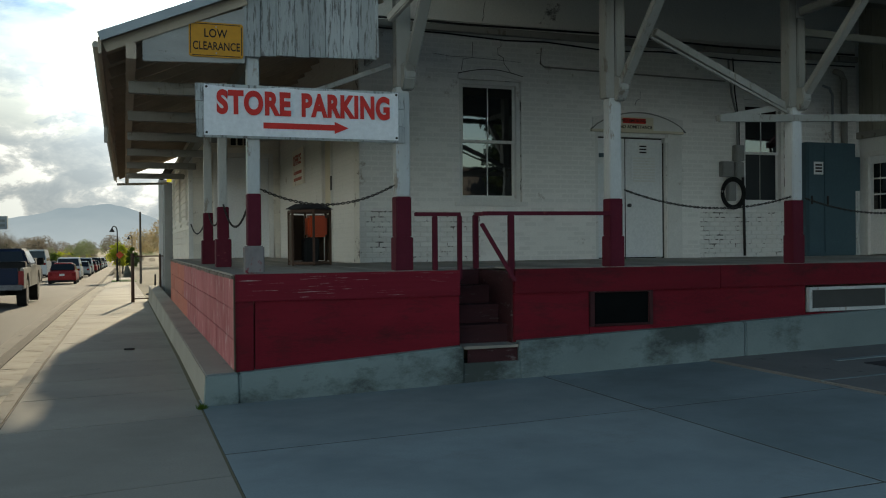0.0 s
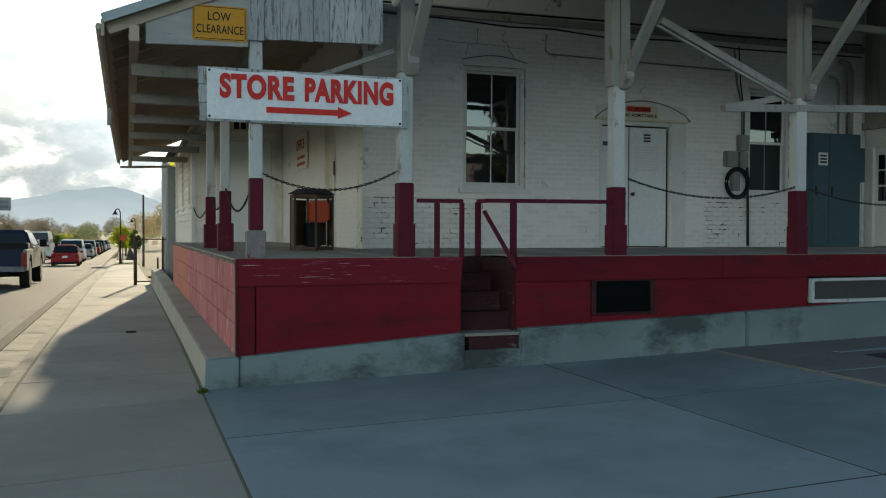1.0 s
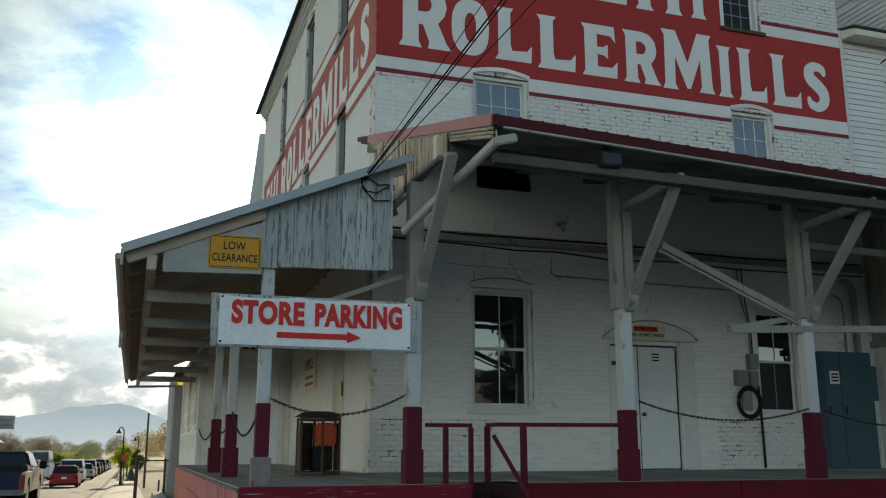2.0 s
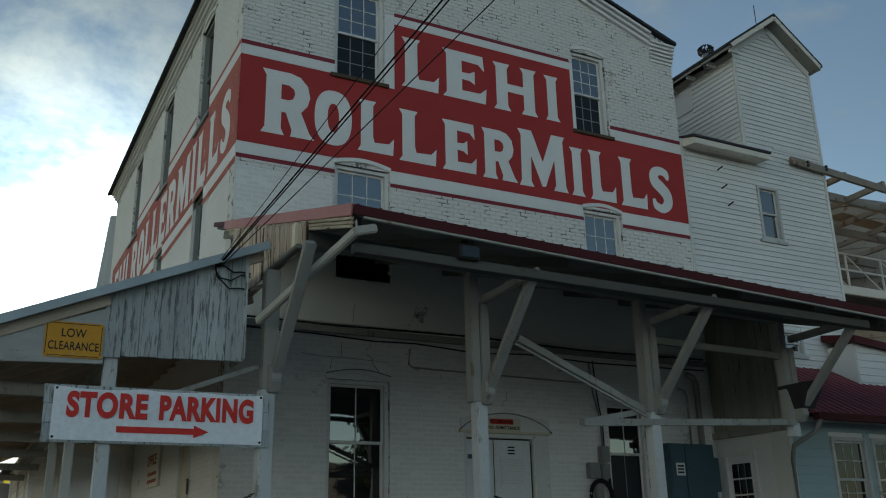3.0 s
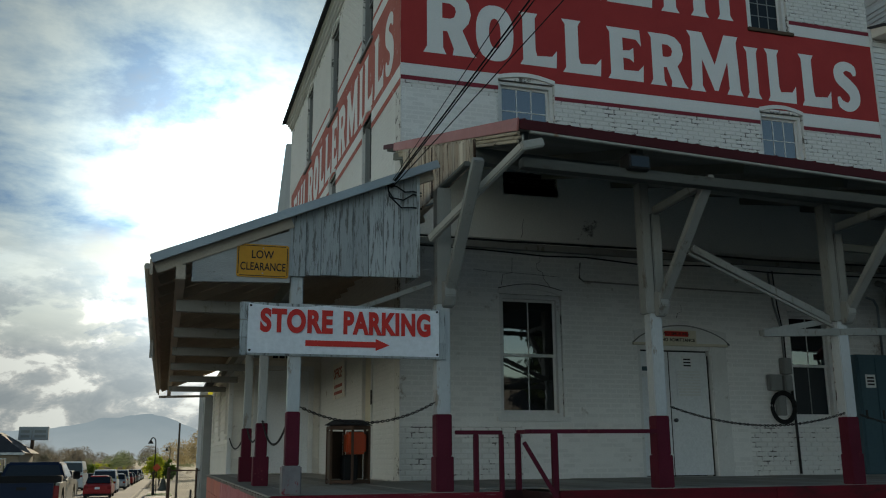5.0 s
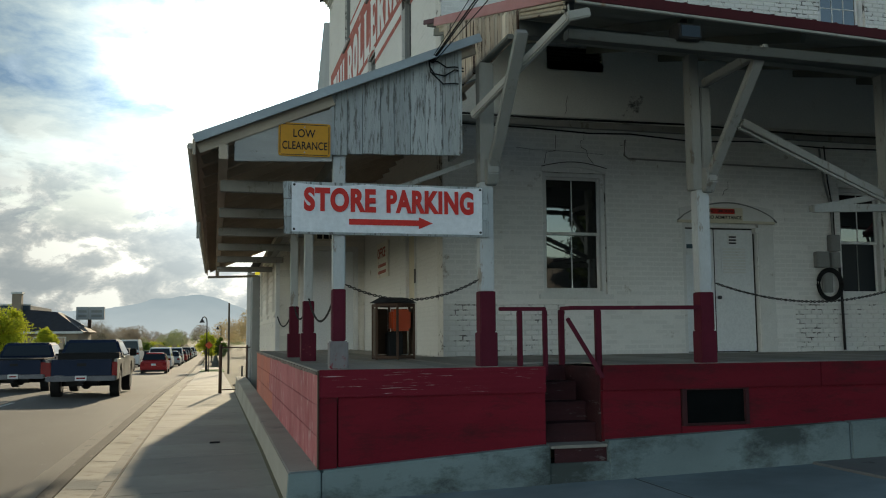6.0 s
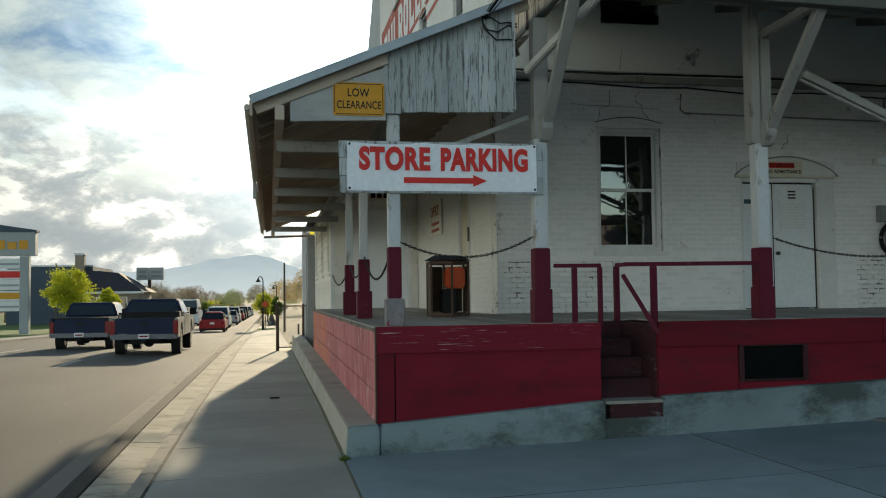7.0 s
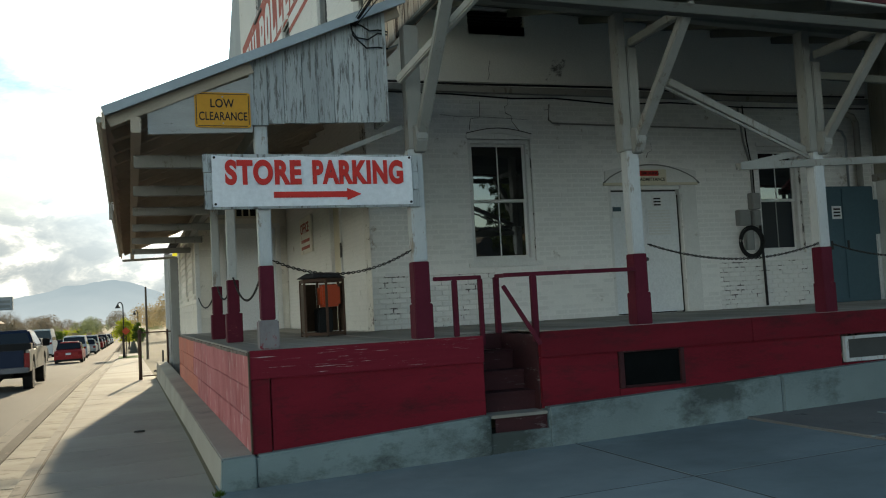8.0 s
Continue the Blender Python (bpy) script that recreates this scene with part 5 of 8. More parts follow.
bm = bmesh.new()
box(bm, -1.24, -1.19, 5.4, 5.5, 3.0, 3.28)
part("gutter_strap", bm, M["gutter"], lean)
# front boarding of the lean-to
boxx = thing("lean_to_boarding", (0.3, 0.08, 3.2), "peeling grey vertical boards closing the lean-to's front", "boarding", kind="structure")
edges = (0.10, 0.27, 0.42, 0.60, 0.74, 0.90, 1.05, 1.23, 1.41)
for a, b in zip(edges, edges[1:]):
    bm = bmesh.new()
    o = rnd.uniform(0, 0.008)
    zlo = 3.27 + 0.04 * a + rnd.uniform(-0.008, 0.008)
    hexa(bm, [(a + 0.002, 0.07 - o, zlo), (b - 0.002, 0.07 - o, zlo), (b - 0.002, 0.10, zlo), (a + 0.002, 0.10, zlo)], [(a + 0.002, 0.07 - o, lean_z(a) - 0.055), (b - 0.002, 0.07 - o, lean_z(b) - 0.055), (b - 0.002, 0.10, lean_z(b) - 0.055), (a + 0.002, 0.10, lean_z(a) - 0.055)])
    part("board", bm, M["old_board"], boxx, bev=0.003)
bm = bmesh.new()
prism(bm, [(-0.80, 3.17), (0.12, 3.20), (0.12, lean_z(0.12) - 0.19), (-0.80, lean_z(-0.80) - 0.15)], "y", 0.06, 0.09)
part("board", bm, M["grey_board"], boxx, "wide grey board", bev=0.004)
beampart("barge_board", boxx, M["raw_beam"], (-1.13, 0.05, lean_z(-1.13) - 0.115), (0.13, 0.05, lean_z(0.13) - 0.115), 0.03, 0.10)
boxpart("corner_board", boxx, M["old_board"], 1.392, 1.43, 0.05, 0.5, 3.33, lean_z(1.4) - 0.06)


def slim_post(y, base_w):
    p = thing("porch_post", (0.2, y, ZD), "slender white porch post with maroon lower sleeve", "post", "posts along the street side")
    boxpart("base_block", p, M["post_red"], 0.2 - base_w / 2, 0.2 + base_w / 2, y - base_w / 2, y + base_w / 2, ZD, 1.56, bev=0.008)
    boxpart("sleeve", p, M["post_red"], 0.13, 0.27, y - 0.07, y + 0.07, 1.56, 1.965, bev=0.008)
    boxpart("shaft", p, M["post_white"], 0.145, 0.255, y - 0.055, y + 0.055, 1.965, 3.18, bev=0.01)


slim_post(3.05, 0.19)
slim_post(5.2, 0.19)
p = thing("porch_post", (0.2, 0.17, ZD), "chipped corner porch post, blue-white with maroon sleeve", "post", "posts along the street side")
boxpart("base_block", p, M["post_worn"], 0.11, 0.29, 0.09, 0.27, ZD, 1.47, "base with paint worn off", bev=0.012)
boxpart("sleeve", p, M["post_red"], 0.135, 0.265, 0.105, 0.235, 1.47, 1.97, bev=0.008)
boxpart("shaft", p, M["post_white"], 0.14, 0.26, 0.11, 0.23, 1.97, 3.30, bev=0.01)


# ---- clapboard walls ----
def clapboards(parent, m, u0, u1, z0, z1, pitch, mat, holes=(), top=None, thick=0.03):
    """Lapped boards on a wall that faces local -y; each board is a piece of its own, cut at the openings."""
    cache = {}
    n = int(round((z1 - z0) / pitch))
    for i in range(n):
        za = z0 + i * pitch
        a, b = (u0, u1) if top is None else top(za + pitch)
        if b - a < 0.05:
            continue
        spans = [(a, b)]
        for h in holes:
            if h[2] < za + pitch - 0.01 and h[3] > za + 0.01:
                spans = [s for q in spans for s in ((q[0], min(q[1], h[0])), (max(q[0], h[1]), q[1])) if s[1] - s[0] > 0.03]
        for a, b in spans:
            key = round(b - a, 3)
            if key not in cache:
                bm = bmesh.new()
                prism(bm, [(-thick, 0.0), (-0.004, pitch + 0.012), (0.0, pitch + 0.012), (0.0, 0.0)], "x", 0, b - a)
                bmesh.ops.transform(bm, matrix=m.to_3x3().to_4x4(), verts=list(bm.verts))
                cache[key] = finish(bm, "board", mat, (0, 0, 0))
            share("board", cache[key], parent, m @ Vector((a, 0, za)))


# ---- white annex and its tower ----
AX1, TX0, RDG = 15.86, 13.44, 14.60
annex = thing("annex_building", (14, 8, 0), "white clapboard annex with a gabled tower beside the mill", "building", kind="structure")
bm = bmesh.new()
pierced(bm, RX, AX1, 0.3, 9.5, [(13.61, 14.24, 7.57, 8.80), (13.76, 14.36, 5.10, 5.62)], lambda a, b, c, d: box(bm, a, b, D + 0.03, D + 0.25, c, d))
box(bm, AX1 - 0.2, AX1, D + 0.25, 13, 0.3, 9.5)
box(bm, RX, AX1 - 0.2, 12.8, 13, 0.3, 9.5)
part("wall_core", bm, M["siding"], annex)
bm = bmesh.new()
prism(bm, [(TX0, 9.5), (AX1, 9.5), (AX1, 12.05), (RDG, 13.0), (TX0, 12.05)], "y", D + 0.03, 11.5)
part("tower_core", bm, M["siding"], annex)
bm = bmesh.new()
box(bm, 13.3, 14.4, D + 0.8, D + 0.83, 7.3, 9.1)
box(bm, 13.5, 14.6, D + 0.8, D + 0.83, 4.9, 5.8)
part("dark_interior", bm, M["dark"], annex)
win_a, win_b = (13.61, 14.24, 7.57, 8.80), (13.76, 14.36, 5.10, 5.62)
clapboards(annex, front_at(0, D + 0.03), RX + 0.02, AX1 - 0.05, 1.25, 9.48, 0.1145, M["siding"], [win_a, win_b])
clapboards(annex, front_at(0, D + 0.03), TX0 + 0.05, AX1 - 0.05, 9.48, 12.86, 0.1145, M["siding"], top=lambda z: (max(TX0 + 0.05, RDG - (13.0 - z) * 1.37), min(AX1 - 0.05, RDG + (13.0 - z) * 1.37)))
clapboards(annex, side_at(0, TX0), -11.4, -D - 0.03, 9.5, 12.0, 0.1145, M["siding"], [(-6.25, -5.68, 11.2, 11.8)])
for x0, x1, y0, z0, z1 in ((AX1 - 0.05, AX1 + 0.03, D - 0.01, 1.2, 12.0), (TX0 - 0.03, TX0 + 0.05, D - 0.01, 9.5, 12.0), (RX - 0.01, RX + 0.05, D - 0.02, 5.0, 9.5)):
    boxpart("corner_trim", annex, M["trim"], x0, x1, y0, D + 0.05, z0, z1)
boxpart("panel_board", annex, M["trim"], TX0 - 0.03, TX0 + 0.02, 5.68, 6.25, 11.2, 11.8, "plain board over a side opening")
boxpart("joint_trim", annex, M["trim"], 14.3, AX1, D - 0.004, D + 0.03, 9.76, 9.83)
for sgn in (-1, 1):
    xe, k = RDG + sgn * (1.52 if sgn < 0 else 1.36), 0.73
    bm = bmesh.new()
    zr, ze = 13.10, 13.10 - abs(xe - RDG) * k
    y0 = D - 0.30
    hexa(bm, [(xe, y0, ze - 0.10), (RDG, y0, zr - 0.10), (RDG, 11.8, zr - 0.10), (xe, 11.8, ze - 0.10)], [(xe, y0, ze - 0.015), (RDG, y0, zr - 0.015), (RDG, 11.8, zr - 0.015), (xe, 11.8, ze - 0.015)])
    part("roof_frame", bm, M["beam"], annex, "weathered white eaves boards")
    bm = bmesh.new()
    hexa(bm, [(xe + sgn * 0.04, y0 - 0.03, ze - 0.03), (RDG, y0 - 0.03, zr), (RDG, 11.85, zr), (xe + sgn * 0.04, 11.85, ze - 0.03)], [(xe + sgn * 0.04, y0 - 0.03, ze + 0.03), (RDG, y0 - 0.03, zr + 0.06), (RDG, 11.85, zr + 0.06), (xe + sgn * 0.04, 11.85, ze + 0.03)])
    part("roof", bm, M["shingle"], annex, "dark roof covering")
for sgn in (-1, 1):
    xe = RDG + sgn * (1.50 if sgn < 0 else 1.34)
    beampart("rake_board", annex, M["old_siding"], (RDG, D - 0.315, 13.045), (xe, D - 0.315, 13.045 - abs(xe - RDG) * 0.73), 0.02, 0.11)
    xi = TX0 + 0.02 if sgn < 0 else AX1 - 0.02
    beampart("rake_trim", annex, M["trim"], (RDG, D - 0.012, 12.90), (xi, D - 0.012, 12.90 - abs(xi - RDG) * 0.73), 0.03, 0.16)
for i in range(11):
    y = D - 0.2 + i * 0.68
    boxpart("rafter_tail", annex, M["trim"], TX0 - 0.30, TX0 - 0.02, y, y + 0.06, 11.86, 11.95)
# low eave between the mill and the tower
bm = bmesh.new()
hexa(bm, [(RX + 0.05, D - 0.38, 9.26), (13.72, D - 0.38, 9.26), (13.72, D + 0.3, 9.34), (RX + 0.05, D + 0.3, 9.34)], [(RX + 0.05, D - 0.38, 9.39), (13.72, D - 0.38, 9.39), (13.72, D + 0.3, 9.72), (RX + 0.05, D + 0.3, 9.72)])
part("low_eave", bm, M["old_siding"], annex, "boxed white eave", bev=0.01)
bm = bmesh.new()
hexa(bm, [(RX + 0.02, D - 0.41, 9.392), (13.75, D - 0.41, 9.392), (13.75, 11, 11.3), (RX + 0.02, 11, 11.3)], [(RX + 0.02, D - 0.41, 9.44), (13.75, D - 0.41, 9.44), (13.75, 11, 11.36), (RX + 0.02, 11, 11.36)])
part("low_roof", bm, M["shingle"], annex, "dark roof covering")
for i, (x, z) in enumerate(((12.53, 8.95), (12.6, 8.55), (12.72, 8.18))):
    beampart("iron_peg", annex, M["black_iron"], (x, D + 0.02, z), (x + 0.02, D - 0.13, z + 0.05), 0.025, 0.025)
window("window_14", front_at((win_a[0] + win_a[1]) / 2, D + 0.01), 0.63, 7.57, 8.80, 1, 1, 1, "white sash window in clapboard annex, pale lower blind", depth=0.0)
window("window_15", front_at(14.06, D + 0.01), 0.60, 5.10, 5.62, 1, 1, 1, "small white window in the annex wall under the canopy", depth=0.0)
tv = thing("roof_vent", (13.30, 4.95, 12.2), "round dark turbine vent on the tower roof", "roof vent")
bm = bmesh.new()
rod(bm, (13.30, 4.95, 11.9), (13.30, 4.95, 12.26), 0.10, 16)
part("neck", bm, M["metal_grey"], tv, smooth=True)
bm = bmesh.new()
for i in range(14):
    a = 2 * math.pi * i / 14
    tube(bm, [(13.30 + math.cos(a + b * 0.5) * r, 4.95 + math.sin(a + b * 0.5) * r, z) for b, r, z in ((0, 0.11, 12.24), (0.3, 0.17, 12.31), (0.6, 0.18, 12.38), (0.9, 0.09, 12.46))], 0.02, 5)
part("vanes", bm, M["shingle"], tv)
bm = bmesh.new()
rod(bm, (14.53, 4.45, 13.1), (14.53, 4.45, 13.62), 0.010, 6)
solid("lightning_rod", bm, M["black_iron"], "thin black rod on the tower ridge", "antenna")

# ---- steel gantry, bin and rails beyond the annex ----
gan = thing("steel_gantry", (18, 5, 9.6), "old pale steel gantry with broken roof boards beside the tower", "gantry")
beampart("main_beam", gan, M["bin"], (14.72, D - 0.08, 9.55), (22, D - 0.08, 9.10), 0.08, 0.17)
for x in (15.2, 15.8):
    for z in (9.49, 9.57):
        beampart("bolt", gan, M["black_iron"], (x, D - 0.10, z), (x, D - 0.16, z), 0.05, 0.05)
for i in range(4):
    beampart("cross_beam", gan, M["bin"], (16.2, D + 1.2 + i * 1.5, 9.6 - 0.1 * i), (23, D + 1.2 + i * 1.5, 9.5 - 0.1 * i), 0.12, 0.2)
for i in range(5):
    beampart("joist", gan, M["bin"], (16.6 + i * 1.35, D, 9.56), (16.9 + i * 1.35, D + 6.5, 9.45), 0.1, 0.14)
for i, (x, y, s) in enumerate(((17.1, 7.2, 1.3), (18.9, 8.4, 1.6), (20.4, 6.6, 1.4), (18.2, 10.2, 1.4), (21.3, 9.3, 1.5))):
    beampart("roof_board", gan, M["tan_wall"], (x - s, y, 9.7), (x + s, y + 0.3, 9.76), 0.5, 0.03)
sb = thing("grain_bin", (25.5, 12, 0), "rusty round steel grain bin with stiffening rings", "grain bin")
bm = bmesh.new()
bmesh.ops.create_cone(bm, cap_ends=True, segments=48, radius1=3.6, radius2=3.6, depth=12.5, matrix=Matrix.Translation((25.5, 12, 5.25)))
part("shell", bm, M["bin"], sb, smooth=False)
bm = bmesh.new()
bmesh.ops.create_cone(bm, cap_ends=True, segments=48, radius1=3.7, radius2=0.5, depth=1.6, matrix=Matrix.Translation((25.5, 12, 12.3)))
part("roof", bm, M["bin"], sb)
for i in range(12):
    bm = bmesh.new()
    n = 40
    tube(bm, [(25.5 + 3.62 * math.cos(2 * math.pi * k / n), 12 + 3.62 * math.sin(2 * math.pi * k / n), 0.6 + i * 0.95) for k in range(n + 1)], 0.03, 5)
    part("ring", bm, M["bin"], sb)
cw = thing("catwalk", (22, 8, 8.2), "raised steel catwalk with white handrails", "catwalk")
boxpart("deck", cw, M["shingle"], 19.0, 27, 7.9, 9.0, 7.95, 8.1)
boxpart("edge_beam", cw, M["rail_white"], 19.0, 27, 7.82, 7.9, 8.0, 8.25)
for z in (8.72, 9.2):
    beampart("rail", cw, M["rail_white"], (19.0, 7.85, z), (27, 7.85, z), 0.05, 0.05)
for i in range(6):
    x = 19.3 + i * 1.5
    beampart("post", cw, M["rail_white"], (x, 7.85, 8.1), (x, 7.85, 9.2), 0.05, 0.05)
    beampart("brace", cw, M["rail_white"], (x, 7.83, 9.15), (x + 1.4, 7.83, 8.2), 0.03, 0.03)

# ---- little shop under the canopy's far end ----
SX, SY = 11.62, 2.6
shop = thing("shop_front", (14.5, 3.4, ZD), "small shop with shade-tinted siding and a red metal roof at the dock's end", "shop", kind="structure")
bm = bmesh.new()
SH = [(12.62, 13.52, 1.75, 3.22), (13.68, 14.62, 1.75, 3.22)]
pierced(bm, SX, 18, ZD, 3.55, SH, lambda a, b, c, d: box(bm, a, b, SY, SY + 0.15, c, d))
DO = [(3.36, 4.16, ZD + 0.0, 3.05)]
pierced(bm, SY + 0.15, D, ZD, 3.35, DO, lambda a, b, c, d: box(bm, SX, SX + 0.15, a, b, c, d))
part("wall_core", bm, M["siding"], shop)
clapboards(shop, front_at(0, SY), SX + 0.08, 18, ZD, 3.5, 0.15, M["shop_siding"], SH)
boxpart("corner_trim", shop, M["trim"], SX - 0.03, SX + 0.08, SY - 0.03, SY + 0.36, ZD, 3.5)
bm = bmesh.new()
box(bm, SX + 1.2, SX + 1.25, SY + 0.3, D, ZD, 3.5)
box(bm, SX + 0.2, 18, SY + 1.2, SY + 1.25, ZD, 3.5)
part("dark_interior", bm, M["dark"], shop)
bm = bmesh.new()
x0, x1 = SX + 0.06, 18.4
hexa(bm, [(x0, SY - 0.55, 3.50), (x1, SY - 0.55, 3.50), (x1, D, 4.80), (x0, D, 4.80)], [(x0, SY - 0.55, 3.55), (x1, SY - 0.55, 3.55), (x1, D, 4.85), (x0, D, 4.85)])
part("roof_sheet", bm, M["shop_roof"], shop, "dark red ribbed metal roof")
for i in range(30):
    x = x0 + 0.05 + i * 0.21
    beampart("rib", shop, M["shop_roof"], (x, SY - 0.56, 3.555), (x, D, 4.855), 0.03, 0.02)
beampart("eave_gutter", shop, M["metal_red"], (x0, SY - 0.6, 3.47), (x1, SY - 0.6, 3.47), 0.12, 0.12, "dark red gutter")
bm = bmesh.new()
tube(bm, [(SX + 0.15, SY - 0.62, 3.42), (SX + 0.1, SY - 0.5, 3.22), (SX - 0.02, SY - 0.12, 3.02), (SX - 0.04, SY - 0.08, 2.8), (SX - 0.04, SY - 0.08, ZD + 0.05)], 0.04, 8)
part("downpipe", bm, M["box_grey"], shop, "grey round downpipe", smooth=True)
for i, (a, b, c, d) in enumerate(SH):
    window(f"window_{16 + i}", front_at((a + b) / 2, SY), b - a, c, d, 3, 2, 3, "white multi-pane shop window in shade-tinted siding", depth=-0.03, pane="car_glass")
side_door = thing("door_3", (SX, 3.76, ZD), "white side door with nine small panes", "door", kind="structure")
for y0, y1, z0, z1 in ((3.36, 3.44, ZD, 3.05), (4.08, 4.16, ZD, 3.05), (3.44, 4.08, 2.97, 3.05)):
    boxpart("frame", side_door, M["trim"], SX - 0.03, SX + 0.1, y0, y1, z0, z1)
boxpart("leaf", side_door, M["door"], SX + 0.02, SX + 0.06, 3.44, 4.08, ZD + 0.02, 2.97)
for i in range(3):
    for j in range(3):
        boxpart("pane", side_door, M["glass"], SX + 0.008, SX + 0.02, 3.54 + i * 0.155, 3.675 + i * 0.155, 2.02 + j * 0.28, 2.27 + j * 0.28, bev=0)
wood = thing("plank_partition", (SX, 3.4, 3.4), "dingy water-stained vertical plank wall above the side door", "partition", kind="structure")
for i in range(11):
    y0 = 2.55 + i * 0.16
    boxpart("plank", wood, M["stained_plank"], SX - 0.02 + rnd.uniform(0, 0.008), SX + 0.03, y0, y0 + 0.156, 3.40, roof_z(SX, y0) - 0.045)
beampart("bottom_rail", wood, M["beam"], (SX - 0.05, 2.5, 3.36), (SX - 0.05, D, 3.36), 0.07, 0.12)

# ---- low timber house along the street behind the porch ----
house = thing("timber_wing", (1.3, 16, 0), "long low cream clapboard wing along the street", "building", kind="structure")
FY = 11.45
bm = bmesh.new()
pierced(bm, 0.36, WX, 0.3, 4.6, [(0.93, 2.06, ZD, 3.40)], lambda a, b, c, d: box(bm, a, b, FY + 0.02, FY + 0.2, c, d))
SW = [(11.85, 12.6, 2.0, 3.4), (14.4, 15.1, 2.0, 3.4), (17.2, 17.9, 2.0, 3.4)]
pierced(bm, FY + 0.2, 20.7, -0.2, 3.75, SW, lambda a, b, c, d: box(bm, 0.36, 0.56, a, b, c, d))
box(bm, 0.56, 2.29, 20.5, 20.7, -0.2, 3.75)
part("wall_core", bm, M["old_siding"], house)
clapboards(house, front_at(0, FY + 0.02), 0.42, WX - 0.02, ZD, 4.5, 0.16, M["old_siding"], [(0.85, 2.14, ZD, 3.5)])
clapboards(house, side_at(0, 0.36), -20.6, -FY - 0.08, ZD, 3.7, 0.16, M["old_siding"], [(-b, -a, c, d) for a, b, c, d in SW])
boxpart("corner_trim", house, M["trim"], 0.33, 0.42, FY - 0.01, FY + 0.09, ZD, 4.5)
bm = bmesh.new()
box(bm, 1.2, 1.25, FY + 0.3, 20.4, 0, 3.7)
part("dark_interior", bm, M["dark"], house)
bm = bmesh.new()
hexa(bm, [(0.06, 17.1, 3.50), (2.4, 17.1, 4.5), (2.4, 20.9, 4.5), (0.06, 20.9, 3.50)], [(0.06, 17.1, 3.57), (2.4, 17.1, 4.57), (2.4, 20.9, 4.57), (0.06, 20.9, 3.57)])
part("roof", bm, M["shingle"], house, "dark low roof")
for i, (a, b, c, d) in enumerate(SW):
    window(f"window_{18 + i}", side_at((a + b) / 2, 0.36), b - a, c, d, 2, 1, 1, "narrow dark sash window in the cream street-side wall", depth=0.0, mat="old_siding")
boxpart("pilaster", house, M["trim"], 0.02, 0.34, 20.2, 20.5, -0.1, 3.5, "white corner post")
boxpart("pilaster", house, M["box_grey"], 0.12, 0.34, 18.6, 19.9, -0.1, 3.3, "blue-grey steel side door")
porch_door = thing("door_2", (1.5, FY, ZD), "plain white porch door in the end wall", "door", kind="structure")
for x0, x1, z0, z1 in ((0.85, 0.95, ZD, 3.5), (2.04, 2.14, ZD, 3.5), (0.95, 2.04, 3.40, 3.5)):
    boxpart("frame", porch_door, M["trim"], x0, x1, FY - 0.03, FY + 0.1, z0, z1)
boxpart("leaf", porch_door, M["door"], 0.95, 2.04, FY + 0.05, FY + 0.09, ZD + 0.01, 3.4)
boxpart("notice", porch_door, M["paper"], 1.36, 1.58, FY + 0.044, FY + 0.05, 2.72, 2.95, bev=0)
vt = thing("wall_vent", (1.45, FY, 3.7), "small cream louvred vent above the porch door", "vent")
boxpart("body", vt, M["cream"], 1.18, 1.66, FY - 0.06, FY, 3.62, 3.86)
for i in range(3):
    boxpart("louvre", vt, M["dark"], 1.22 + i * 0.145, 1.33 + i * 0.145, FY - 0.066, FY - 0.06, 3.66, 3.82, bev=0)
# side door and hatch in the brick wall under the porch
pd = thing("door_4", (WX, 6.5, ZD), "tall narrow cream side door in the brick wall", "door", kind="structure")
for y0, y1, z0, z1 in ((6.10, 6.18, ZD, 3.45), (6.87, 6.95, ZD, 3.45), (6.18, 6.87, 3.37, 3.45)):
    boxpart("frame", pd, M["trim"], WX - 0.02, WX + 0.12, y0, y1, z0, z1)
boxpart("leaf", pd, M["cream"], WX + 0.04, WX + 0.09, 6.18, 6.87, ZD + 0.02, 3.37)
boxpart("hinge_plate", pd, M["black_iron"], WX - 0.03, WX - 0.02, 6.06, 6.16, 2.38, 2.62)
of = thing("office_sign", (WX, 9.0, 2.7), "white office sign with faded red letters on the brick side wall", "sign")
boxpart("board", of, M["old_siding"], WX - 0.045, WX - 0.012, 8.45, 9.62, 2.66, 3.36, bev=0.004)
lettering("lettering", "OFFICE", M["sign_faded"], of, (WX - 0.048, 9.52, 3.06), 0.27, 0.95, "side", 0.006)
for i in range(2):
    boxpart("text_bar", of, M["sign_faded"], WX - 0.049, WX - 0.045, 8.62, 9.45, 2.74 + i * 0.13, 2.80 + i * 0.13, bev=0)
wl = thing("warning_lamp", (0.22, 16.9, 3.2), "small yellow wall lamp under the eave end", "lamp")
boxpart("bracket", wl, M["black_iron"], 0.20, 0.36, 16.86, 16.94, 3.36, 3.44)
boxpart("lens", wl, M["lamp_yellow"], 0.12, 0.24, 16.82, 16.94, 3.22, 3.40)
bm = bmesh.new()
bmesh.ops.create_icosphere(bm, subdivisions=2, radius=0.05, matrix=Matrix.Translation((0.12, 16.6, 3.62)))
solid("bare_bulb", bm, M["lamp_white"], "bright bare bulb under the eave", "lamp", smooth=True)
# gabled metal store behind the mill
bs = thing("far_store", (3, 27, 0), "pale gabled metal storehouse behind the mill", "building", kind="structure")
bm = bmesh.new()
prism(bm, [(20.8, -0.6), (20.8, 11.6), (21.5, 12.2), (23.5, 12.9), (25.7, 10.8), (27, 10.2), (27, -0.6)], "x", 2.75, 9.0)
